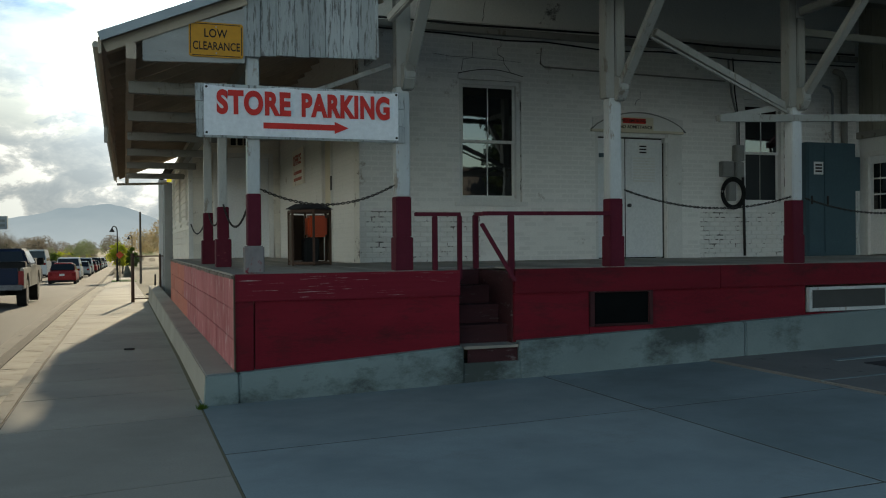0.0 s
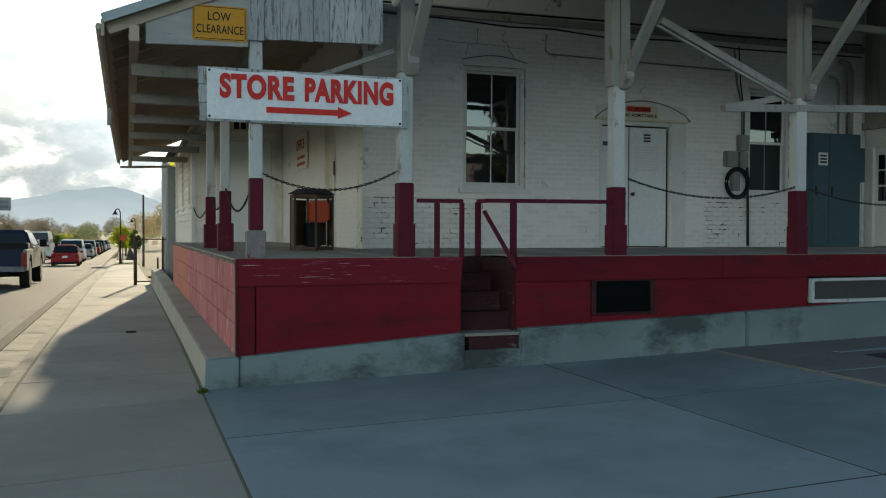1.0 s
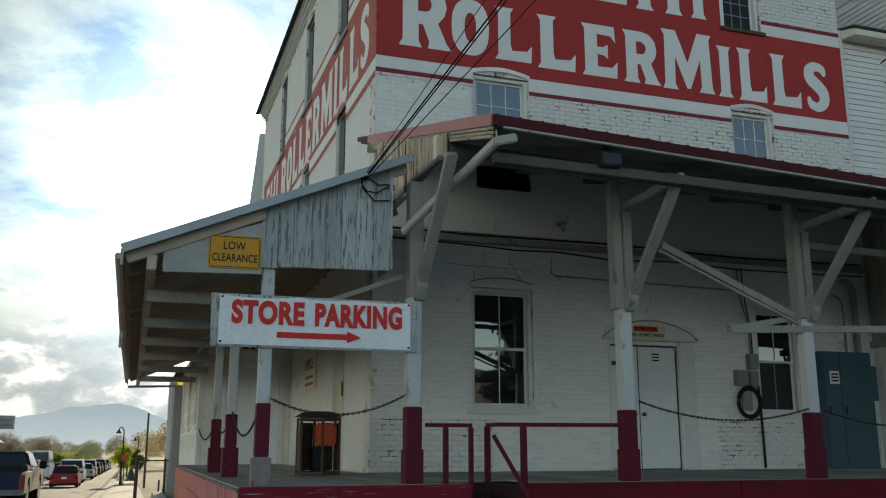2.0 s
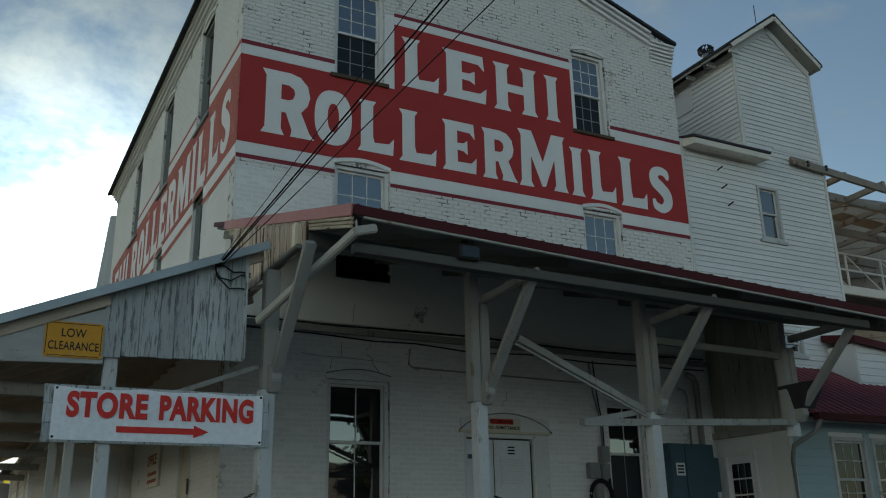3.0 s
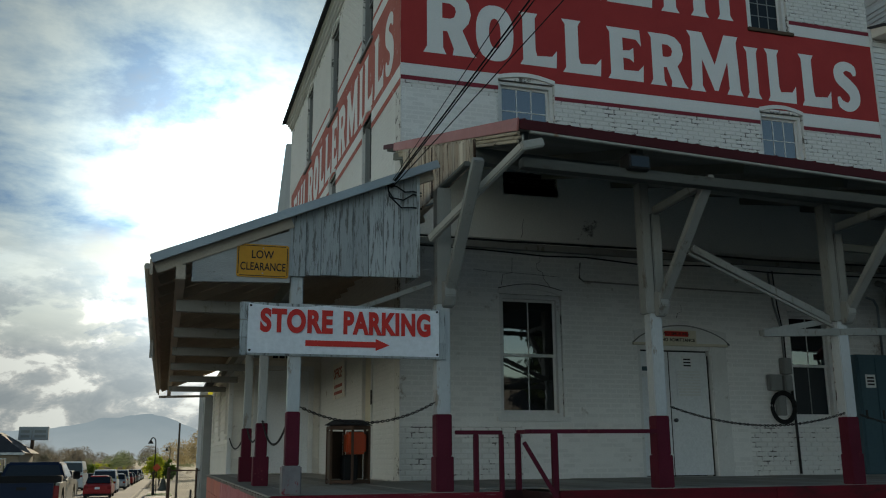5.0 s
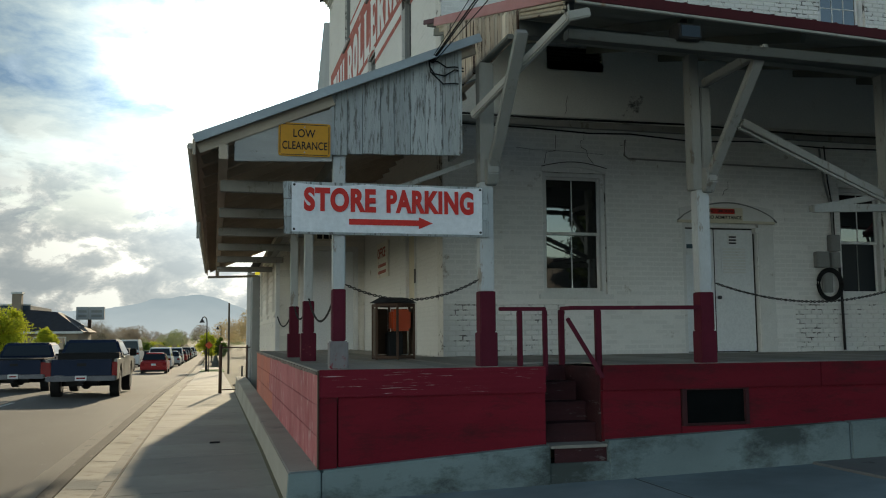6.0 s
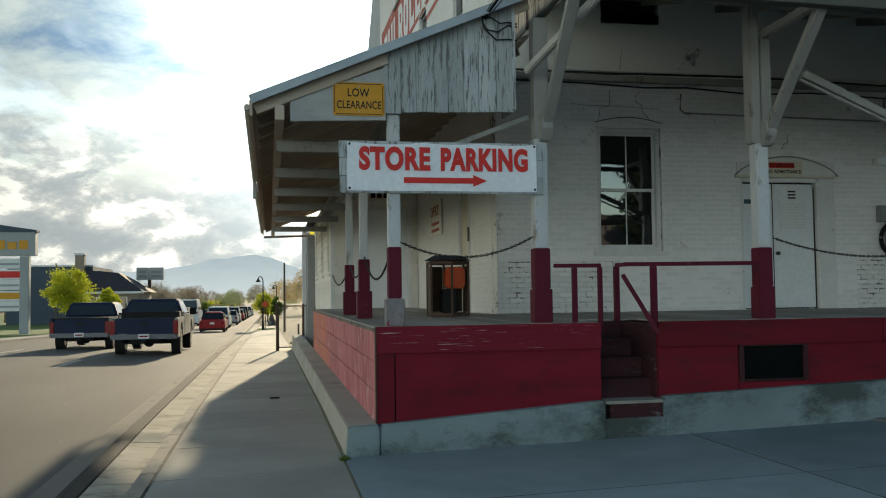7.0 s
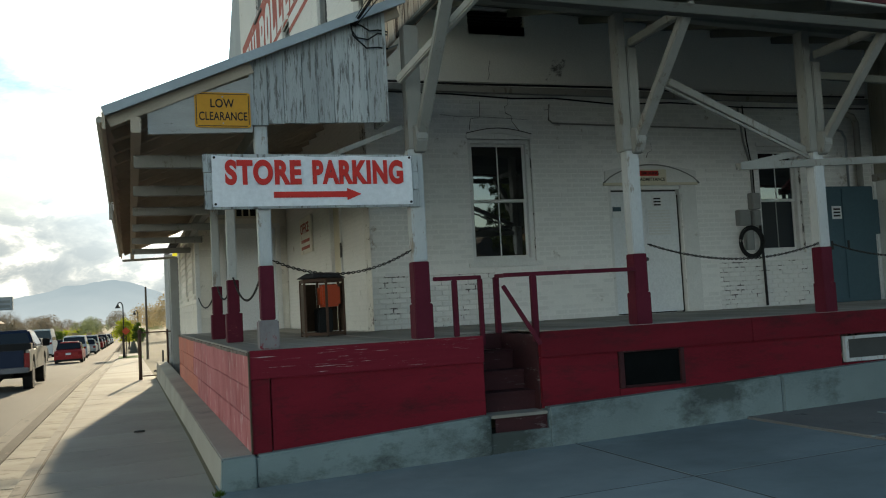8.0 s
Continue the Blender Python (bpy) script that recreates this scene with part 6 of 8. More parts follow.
part("body", bm, M["sign_grey"], bs, "pale grey metal cladding", bev=0.03)

# ---- street-side fence ----
FX, FYY, FZ = -0.76, 19.7, fall(19.7)
fence = thing("street_fence", (-0.3, FYY, FZ), "short chain-link fence with dark posts at the building's end", "fence")
for x, w in ((FX, 0.05), (0.02, 0.03)):
    bm = bmesh.new()
    rod(bm, (x, FYY, FZ - 0.03), (x, FYY, 1.23), w, 12)
    part("post", bm, M["rust_iron"], fence, smooth=True)
    bm = bmesh.new()
    bmesh.ops.create_uvsphere(bm, u_segments=10, v_segments=6, radius=w * 1.15, matrix=Matrix.Translation((x, FYY, 1.23)))
    part("cap", bm, M["rust_iron"], fence, smooth=True)
for z in (FZ + 0.10, 1.19):
    beampart("rail", fence, M["rust_iron"], (FX, FYY, z), (0.33, FYY, z), 0.035, 0.035)
bm = bmesh.new()
for i in range(48):
    for sgn in (-1, 1):
        x = FX + (i - 18) * 0.06
        p0, p1 = Vector((x, FYY, FZ + 0.1)), Vector((x + sgn * 1.27, FYY, 1.17))
        pts = [p0.lerp(p1, k / 30) for k in range(31) if FX <= p0.lerp(p1, k / 30).x <= 0.33]
        if len(pts) > 1:
            beam(bm, pts[0], pts[-1], 0.0035, 0.0035)
part("wire_mesh", bm, M["chain_link"], fence, kind="stuff")
bm = bmesh.new()
for pts in (((-0.10, 20.4, FZ), (-0.10, 20.4, 0.62)), ((-0.38, 20.4, 0.02), (0.12, 20.4, 0.02)), ((-0.10, 20.4, 0.02), (-0.22, 20.4, -0.12), (-0.22, 20.4, FZ))):
    tube(bm, pts, 0.028, 8)
solid("hydrant_pipe", bm, M["black_iron"], "dark standing pipe beside the fence", "pipe")

bm = bmesh.new()
prism(bm, [(-1.0, 5.0), (-0.93, 4.985), (-0.86, 5.0), (-0.85, 5.05), (-0.92, 5.075), (-0.99, 5.05)], "z", 0.0, 0.022)
solid("litter_scrap", bm, M["rubber"], "small flat dark scrap lying on the sidewalk", "litter", bev=0.004)

# ---- painted wall sign ----
Y_RED, Y_LET = D - 0.006, D - 0.0105
from mathutils.geometry import tessellate_polygon


def glyph_S():
    spine = [(0.50, 0.73), (0.46, 0.86), (0.29, 0.905), (0.13, 0.82), (0.14, 0.66), (0.30, 0.535), (0.44, 0.40), (0.45, 0.22), (0.30, 0.095), (0.12, 0.14), (0.06, 0.28)]
    wid = [0.03, 0.085, 0.09, 0.115, 0.135, 0.135, 0.135, 0.12, 0.09, 0.085, 0.03]
    fine, fw = [], []
    n = len(spine)
    for i in range(n - 1):
        p0, p1, p2, p3 = spine[max(i - 1, 0)], spine[i], spine[i + 1], spine[min(i + 2, n - 1)]
        for k in range(4):
            t = k / 4
            fine.append(tuple(0.5 * (2 * p1[c] + (p2[c] - p0[c]) * t + (2 * p0[c] - 5 * p1[c] + 4 * p2[c] - p3[c]) * t * t + (3 * p1[c] - p0[c] - 3 * p2[c] + p3[c]) * t ** 3) for c in (0, 1)))
            fw.append(wid[i] + (wid[i + 1] - wid[i]) * t)
    fine.append(spine[-1])
    fw.append(wid[-1])
    left, right = [], []
    for i, p in enumerate(fine):
        a, b = fine[max(i - 1, 0)], fine[min(i + 1, len(fine) - 1)]
        d = Vector((b[0] - a[0], b[1] - a[1])).normalized()
        nrm = Vector((-d.y, d.x)) * fw[i]
        left.append((p[0] + nrm.x, p[1] + nrm.y))
        right.append((p[0] - nrm.x, p[1] - nrm.y))
    return 0.58, [left + right[::-1]]


def ring(cx, cy, rx, ry, n=28, power=2.4):
    return [(cx + rx * math.copysign(abs(math.cos(a)) ** (2 / power), math.cos(a)), cy + ry * math.copysign(abs(math.sin(a)) ** (2 / power), math.sin(a))) for a in [2 * math.pi * i / n for i in range(n)]]


GLYPHS = {
    "I": (0.34, [[(0, 0), (0.34, 0), (0.28, 0.1), (0.28, 0.9), (0.33, 1), (0.0, 1), (0.06, 0.9), (0.06, 0.1)]]),
    "L": (0.72, [[(0, 0), (0.70, 0), (0.72, 0.33), (0.62, 0.21), (0.33, 0.19), (0.30, 0.3), (0.30, 0.9), (0.36, 1), (0.0, 1), (0.06, 0.9), (0.06, 0.1)]]),
    "E": (0.70, [[(0, 0), (0.69, 0), (0.71, 0.32), (0.60, 0.2), (0.31, 0.19), (0.31, 0.43), (0.44, 0.42), (0.52, 0.36), (0.52, 0.64), (0.44, 0.58), (0.31, 0.57), (0.31, 0.82), (0.58, 0.81), (0.68, 0.69), (0.66, 1), (0, 1), (0.06, 0.9), (0.06, 0.1)]]),
    "H": (0.95, [[(0, 0), (0.36, 0), (0.30, 0.1), (0.30, 0.41), (0.65, 0.41), (0.65, 0.1), (0.59, 0), (0.95, 0), (0.89, 0.1), (0.89, 0.9), (0.95, 1), (0.59, 1), (0.65, 0.9), (0.65, 0.58), (0.30, 0.58), (0.30, 0.9), (0.36, 1), (0, 1), (0.06, 0.9), (0.06, 0.1)]]),
    "R": (0.80, [[(0, 0), (0.36, 0), (0.31, 0.1), (0.31, 0.36), (0.38, 0.36), (0.48, 0.1), (0.46, 0), (0.84, 0), (0.76, 0.09), (0.62, 0.40), (0.72, 0.52), (0.76, 0.66), (0.72, 0.84), (0.60, 0.96), (0.44, 1), (0, 1), (0.06, 0.9), (0.06, 0.1)], [(0.30, 0.56), (0.30, 0.80), (0.42, 0.80), (0.50, 0.75), (0.52, 0.68), (0.49, 0.59), (0.42, 0.56)]]),
    "M": (1.12, [[(0, 0), (0.33, 0), (0.27, 0.1), (0.29, 0.55), (0.52, 0.04), (0.60, 0.04), (0.84, 0.55), (0.85, 0.1), (0.79, 0), (1.14, 0), (1.09, 0.1), (1.06, 0.9), (1.11, 1), (0.80, 1), (0.56, 0.47), (0.32, 1), (0.0, 1), (0.07, 0.9), (0.05, 0.1)]]),
    "O": (0.74, [ring(0.37, 0.5, 0.37, 0.51), ring(0.37, 0.5, 0.115, 0.27, 20, 2.2)]),
    "S": glyph_S(),
}


def paint_letter(ch, parent, u0, u1, z0, z1, m, mat):
    """One painted letter, stretched into its box on a wall that faces local -y."""
    w, loops = GLYPHS[ch]
    bm = bmesh.new()
    loops3 = [[Vector((u0 + (u1 - u0) * x / w, z0 + (z1 - z0) * y, 0)) for x, y in lp] for lp in loops]
    flat = [v for lp in loops3 for v in lp]
    vs = [bm.verts.new((v.x, 0, v.y)) for v in flat]
    for tri in tessellate_polygon(loops3):
        if len(set(tri)) == 3:
            bm.faces.new([vs[i] for i in tri])
    ext = bmesh.ops.extrude_face_region(bm, geom=list(bm.faces))
    bmesh.ops.translate(bm, verts=[g for g in ext["geom"] if isinstance(g, bmesh.types.BMVert)], vec=(0, 0.0035, 0))
    bmesh.ops.transform(bm, matrix=m, verts=list(bm.verts))
    return part("letter", bm, mat, parent)


def paint_band(name, parent, rects, m, mat, label=""):
    for a, b, c, d in rects:
        bm = bmesh.new()
        box(bm, a, b, 0, 0.005, c, d)
        bmesh.ops.transform(bm, matrix=m, verts=list(bm.verts))
        part(name, bm, mat, parent, label)


ws = thing("painted_sign", (6.9, D, 7.6), "white slab letters on a red painted band across brick", "painted sign")
fm = front_at(0, Y_RED)
paint_band("red_band", ws, [(WX, 4.9, 7.65, 9.19), (4.9, 8.9, 7.595, 9.15), (8.9, RX, 7.60, 9.12)], fm, M["sign_red"])
paint_band("red_band", ws, [(5.02, 8.83, 9.15, 10.45)], fm, M["sign_red"])
paint_band("white_stripe", ws, [(WX, 3.9, 9.195, 9.375), (4.83, 5.015, 9.155, 10.61), (8.835, 8.9, 9.155, 10.61), (9.74, RX, 9.125, 9.34), (5.02, 8.83, 10.455, 10.61), (WX, 3.93, 7.445, 7.645), (4.93, 8.92, 7.365, 7.59), (9.84, RX, 7.35, 7.595)], fm, M["sign_white"])
paint_band("red_stripe", ws, [(WX, 3.9, 9.38, 9.455), (9.74, RX, 9.345, 9.42), (5.02, 8.83, 10.615, 10.685), (WX, 3.93, 7.37, 7.44), (4.93, 8.92, 7.295, 7.36), (9.84, RX, 7.275, 7.345)], fm, M["stripe_red"])
lm = front_at(0, Y_LET)
for ch, a, b, z0, z1 in (("R", 2.66, 3.52, 7.875, 9.01), ("O", 3.56, 4.22, 7.87, 8.85), ("L", 4.33, 5.0, 7.87, 8.82), ("L", 5.10, 5.82, 7.825, 8.80), ("E", 5.94, 6.62, 7.815, 8.78), ("R", 6.75, 7.46, 7.80, 8.78), ("M", 7.53, 8.59, 7.78, 8.92), ("I", 8.69, 9.00, 7.77, 8.76), ("L", 9.13, 9.75, 7.76, 8.78), ("L", 9.86, 10.52, 7.75, 8.77), ("S", 10.63, 11.16, 7.73, 8.74), ("L", 5.16, 5.90, 9.26, 10.245), ("E", 5.98, 6.88, 9.255, 10.23), ("H", 7.05, 8.02, 9.23, 10.21), ("I", 8.20, 8.53, 9.235, 10.19)):
    paint_letter(ch, ws, a, b, z0, z1, lm, M["sign_white"])
ws2 = thing("painted_sign", (WX, 10, 7.6), "faded white letters on a faded red painted band", "painted sign")
sm, sl = side_at(0, WX - 0.006), side_at(0, WX - 0.0105)
paint_band("red_band", ws2, [(-17.6, -D - 0.01, 7.62, 9.17)], sm, M["sign_faded"])
paint_band("white_stripe", ws2, [(-6.40, -D - 0.01, 9.175, 9.38), (-9.98, -7.42, 9.175, 9.38), (-13.73, -11.02, 9.175, 9.38), (-6.43, -D - 0.01, 7.4, 7.615), (-10.03, -7.27, 7.4, 7.615), (-17.6, -10.92, 7.4, 7.615)], sm, M["sign_white"])
paint_band("red_stripe", ws2, [(-6.40, -D - 0.01, 9.385, 9.46), (-9.98, -7.42, 9.385, 9.46), (-13.73, -11.02, 9.385, 9.46), (-6.43, -D - 0.01, 7.29, 7.395), (-10.03, -7.27, 7.29, 7.395), (-17.6, -10.92, 7.29, 7.395)], sm, M["sign_faded"])
u = -4.62 - sum(0.42 if c == " " else GLYPHS[c][0] * 1.02 + 0.13 for c in "LEHI ROLLERMILLS")
for ch in "LEHI ROLLERMILLS":
    if ch == " ":
        u += 0.42
        continue
    wd = GLYPHS[ch][0] * 1.02
    paint_letter(ch, ws2, u, u + wd, 7.74, 8.86, sl, M["sign_white"])
    u += wd + 0.13

# ---- main door ----
dd = thing("door_1", (6.88, D, ZD), "white double door under an arched lintel with warning signs", "door", kind="structure")
for x0, x1, z0, z1 in ((6.21, 6.27, ZD, 3.26), (7.54, 7.558, ZD, 3.26), (6.27, 7.54, 3.20, 3.26)):
    boxpart("frame", dd, M["trim"], x0, x1, D + 0.02, D + 0.2, z0, z1)
for x0, x1 in ((6.275, 6.795), (6.812, 7.512)):
    lf = boxpart("leaf", dd, M["door"], x0, x1, D + 0.08, D + 0.12, ZD + 0.02, 3.175)
    bm = bmesh.new()
    rod(bm, (6.865 if x0 > 6.6 else 6.70, D + 0.08, 2.08), (6.865 if x0 > 6.6 else 6.70, D + 0.03, 2.08), 0.03, 12)
    part("knob", bm, M["chrome"], lf, "round metal knob", smooth=True)
boxpart("notice", dd, M["paper"], 7.05, 7.23, D + 0.074, D + 0.08, 2.92, 3.11, bev=0)
for i in range(3):
    boxpart("text_bar", dd, M["ink"], 7.075, 7.205, D + 0.070, D + 0.074, 2.945 + i * 0.05, 2.97 + i * 0.05, bev=0)
bm = bmesh.new()
box(bm, 6.93, 7.38, D + 0.07, D + 0.08, 2.45, 2.90)
lou = part("door_grille", bm, M["door"], dd)
for i in range(9):
    boxpart("slat", lou, M["trim"], 6.95, 7.36, D + 0.062, D + 0.07, 2.47 + i * 0.047, 2.497 + i * 0.047, bev=0.002)
# ink-black strips paint the shade in the gaps round the leaves
boxpart("door_gap", dd, M["ink"], 7.513, 7.54, D + 0.088, D + 0.12, ZD, 3.175, "black strip for the shade in the gap beside the leaf", bev=0)
boxpart("door_gap", dd, M["ink"], 6.27, 7.54, D + 0.086, D + 0.12, 3.176, 3.20, "black strip for the shade in the gap over the leaf", bev=0)
boxpart("door_gap", dd, M["ink"], 6.796, 6.811, D + 0.084, D + 0.118, ZD, 3.175, bev=0)
bm = bmesh.new()
tube(bm, [(6.13 + 1.78 * i / 16, D - 0.012, 3.30 + 0.30 * math.sin(math.pi * i / 16) ** 0.7) for i in range(17)], 0.014, 6)
part("arch_moulding", bm, M["box_grey"], dd, "grey curved moulding", smooth=True)
boxpart("closer", dd, M["trim"], 7.50, 7.56, D - 0.02, D + 0.08, 3.12, 3.20)
bm = bmesh.new()
n = 14
lo = [(6.16 + 1.70 * i / n, 3.28 + 0.0) for i in range(n + 1)]
hi = [(x, 3.50 + 0.10 * math.sin(math.pi * i / n)) for i, (x, _) in enumerate(lo)]
prism(bm, lo + hi[::-1], "y", D - 0.02, D + 0.012)
lin = part("lintel_panel", bm, M["trim"], dd, "white arched lintel panel", bev=0.004)
beampart("lintel_ledge", dd, M["cream"], (6.12, D - 0.03, 3.285), (7.85, D - 0.03, 3.285), 0.06, 0.04)
boxpart("jamb_pilaster", dd, M["trim"], 7.56, 7.84, D - 0.01, D + 0.012, ZD, 3.26)
ns = thing("door_sign", (6.95, D, 3.32), "small red and cream no-smoking sign over the door", "sign")
boxpart("board", ns, M["cream"], 6.62, 7.28, D - 0.034, D - 0.022, 3.30, 3.52)
boxpart("red_field", ns, M["banner_red"], 6.70, 7.13, D - 0.037, D - 0.034, 3.415, 3.50, bev=0)
lettering("lettering", "NO SMOKING", M["ink"], ns, (6.675, D - 0.039, 3.435), 0.075, 0.95, bold=0.001)
lettering("lettering", "NO ADMITTANCE", M["ink"], ns, (6.64, D - 0.036, 3.335), 0.072, 1.0, bold=0.0015)
nt = thing("wall_notice", (6.1, D, 2.9), "tiny blue and white notice on the brick beside the door", "sign")
boxpart("board", nt, M["paper"], 6.31, 6.46, D + 0.068, D + 0.078, 2.76, 2.93, bev=0)
boxpart("blue_field", nt, M["panel"], 6.31, 6.46, D + 0.064, D + 0.068, 2.86, 2.93, bev=0)

# ---- services on the dock wall ----
mb = thing("meter_boxes", (8.9, D, 2.6), "cluster of small grey electrical boxes on the brick wall", "electrical boxes")
for x0, x1, z0, z1, dp in ((8.57, 8.81, 2.57, 2.83, 0.11), (8.84, 9.00, 2.56, 2.82, 0.13), (8.84, 9.02, 2.84, 3.11, 0.12), (8.70, 8.87, 2.16, 2.50, 0.09)):
    b = boxpart("box", mb, M["box_grey"], x0, x1, D - dp, D - 0.005, z0, z1, bev=0.01)
    boxpart("cover", b, M["box_grey"], x0 + 0.015, x1 - 0.015, D - dp - 0.012, D - dp, z0 + 0.015, z1 - 0.015)
hs = thing("cable_coil", (8.9, D, 2.3), "coil of thick black cable hung on the wall", "cable coil")
for k in range(5):
    bm = bmesh.new()
    tube(bm, [(8.79 + (0.19 + 0.014 * k) * math.cos(2 * math.pi * i / 28), D - 0.10 - 0.012 * (k % 3), 2.29 + (0.21 + 0.014 * k) * math.sin(2 * math.pi * i / 28)) for i in range(29)], 0.013, 6)
    part("loop", bm, M["rubber"], hs, smooth=True)


def cable(name, pts, r, mat, label, category="cable", group=""):
    bm = bmesh.new()
    tube(bm, pts, r, 6)
    return solid(name, bm, M[mat], label, category, group, smooth=True)


cable("conduit", [(8.92, D - 0.06, 3.10), (8.91, D - 0.06, 3.6), (8.80, D - 0.06, 4.0), (8.74, D - 0.06, 4.55)], 0.018, "box_grey", "grey conduit rising from the meter boxes", "conduit")
cable("conduit", [(9.03, D - 0.05, 2.58), (9.05, D - 0.05, 2.0), (9.06, D - 0.05, ZD + 0.02)], 0.022, "black_iron", "black conduit running down to the dock floor", "conduit")
cable("conduit", [(8.96, D - 0.05, 3.10), (8.96, D - 0.05, 3.5), (8.88, D - 0.05, 4.0), (8.84, D - 0.05, 4.6)], 0.012, "black_iron", "thin black conduit on the brick wall", "conduit")
cable("conduit", [(5.25, D - 0.03, 4.54), (5.23, D - 0.03, 4.30), (5.30, D - 0.03, 4.25), (6.4, D - 0.03, 4.23), (8.7, D - 0.03, 4.20)], 0.014, "beam", "thin painted pipe along the brick wall", "pipe")
cable("cable_run", [(WX + 0.1, D - 0.12, 4.66), (3.6, D - 0.12, 4.645), (4.6, D - 0.12, 4.60), (5.3, D - 0.12, 4.62), (6.4, D - 0.12, 4.55), (7.4, D - 0.12, 4.60), (8.8, D - 0.12, 4.55), (11.4, D - 0.12, 4.58)], 0.013, "rubber", "black cable sagging along the wall under the canopy", "cable")
cable("cable_run", [(WX + 0.1, D - 0.12, 4.815), (4.0, D - 0.12, 4.80), (6.3, D - 0.12, 4.82), (8.6, D - 0.12, 4.76), (11.4, D - 0.12, 4.79)], 0.016, "rubber", "black cable along the wall under the canopy", "cable")
for x, zt, r, mt in ((11.16, 4.32, 0.055, "beam"), (10.90, 4.05, 0.022, "metal_grey")):
    cable("riser_pipe", [(x, D - 0.12, 3.17), (x, D - 0.12, zt), (x - 0.06, D - 0.11, zt + 0.12), (x - 0.2, D - 0.10, zt + 0.16)], r, mt, "pale conduit above the electrical cabinet", "conduit", "conduits above the cabinet")
CRACKS = (((3.91, 4.13), (3.94, 4.30), (4.09, 4.33), (4.10, 4.57)), ((4.74, 4.12), (4.62, 4.27), (4.61, 4.36), (4.52, 4.40), (4.51, 4.50), (4.57, 4.53), (4.57, 4.66)),
          ((3.45, 4.36), (3.75, 4.33), (4.05, 4.335), (4.5, 4.32), (4.9, 4.30)), ((5.18, 4.46), (5.25, 4.47), (5.27, 4.56)), ((6.95, 3.72), (6.98, 3.80), (7.05, 3.83), (7.05, 3.95)))
for k, line in enumerate(CRACKS):
    cable("wall_crack", [(x, D - 0.003, z) for x, z in line], 0.0035 if k != 2 else 0.0025, "ink", "dark stepped crack in the brickwork", "crack")
cable("wall_crack", [(4.30, D - 0.032, 5.20), (4.27, D - 0.032, 5.06), (4.28, D - 0.032, 4.98), (4.25, D - 0.032, 4.90)], 0.003, "ink", "thin crack in the smooth lining", "crack")
cable("wall_crack", [(3.85 + 1.08 * i / 10, D - 0.019, 4.078 + 0.085 * math.sin(math.pi * i / 10)) for i in range(11)], 0.006, "ink", "dark curved joint over the window arch", "crack")
ec = thing("electrical_cabinet", (10.7, 4.1, ZD), "tall blue-grey steel electrical cabinet on the dock", "electrical cabinet")
boxpart("body", ec, M["panel"], 10.160, 11.240, D - 0.30, D - 0.01, ZD, 3.18, bev=0.012)
for x0, x1 in ((10.190, 10.520), (10.535, 11.210)):
    dr = boxpart("door", ec, M["panel"], x0, x1, D - 0.318, D - 0.30, ZD + 0.06, 3.13, bev=0.006)
    boxpart("handle", dr, M["black_iron"], x0 + 0.04, x0 + 0.08, D - 0.335, D - 0.318, 2.1, 2.25)
boxpart("label_plate", ec, M["paper"], 10.300, 10.500, D - 0.324, D - 0.318, 2.62, 2.84, bev=0)
for i in range(3):
    boxpart("text_bar", ec, M["ink"], 10.330, 10.470, D - 0.327, D - 0.324, 2.66 + i * 0.055, 2.69 + i * 0.055, bev=0)
boxpart("side_box", ec, M["panel"], 11.250, 11.380, D - 0.26, D - 0.02, 2.35, 2.95, bev=0.008)
lp = thing("flood_lamp", (3.28, -1.05, 4.25), "small black flood lamp under the canopy beam", "lamp")
hs_ = [(-1.20, 4.25), (-1.14, 4.235), (-1.00, 4.30), (-1.00, 4.40), (-1.16, 4.41), (-1.20, 4.38)]
bm = bmesh.new()
prism(bm, hs_, "x", 3.18, 3.41)
part("housing", bm, M["black_iron"], lp, bev=0.008)
bm = bmesh.new()
prism(bm, [(-1.205, 4.262), (-1.2, 4.262), (-1.2, 4.37), (-1.205, 4.37)], "x", 3.20, 3.39)
part("lens", bm, M["car_glass"], lp, "dark glass front")
boxpart("arm", lp, M["black_iron"], 3.27, 3.32, -1.10, -1.05, 4.40, 4.47)
hp = thing("tin_hopper", (9.2, 0.0, 3.3), "black tin hood fixed to the end post", "hood")
bm = bmesh.new()
hexa(bm, [(9.0, -0.05, 3.20), (9.24, -0.05, 3.20), (9.24, 0.2, 3.20), (9.0, 0.2, 3.20)], [(8.9, -0.2, 3.52), (9.36, -0.2, 3.60), (9.36, 0.25, 3.60), (8.9, 0.25, 3.52)])
part("hood", bm, M["black_iron"], hp, bev=0.006)

# ---- rails and chains ----
def rail_set(name, loc, bars, label):
    t = thing(name, loc, label, "railing", "dock railings")
    for p, q, w in bars:
        nm = "post" if abs(p[0] - q[0]) < 0.01 and abs(p[1] - q[1]) < 0.01 else "rail"
        beampart(nm, t, M["post_red"], p, q, w, w, bev=0.006)


rail_set("dock_railing", (2.0, 0.05, ZD), [((1.79, 0.06, 1.775), (2.285, 0.06, 1.775), 0.04), ((2.005, 0.06, ZD), (2.005, 0.06, 1.755), 0.05), ((2.27, 0.05, ZD - 0.1), (2.27, 0.05, 1.76), 0.045)], "maroon timber railing beside the steps")
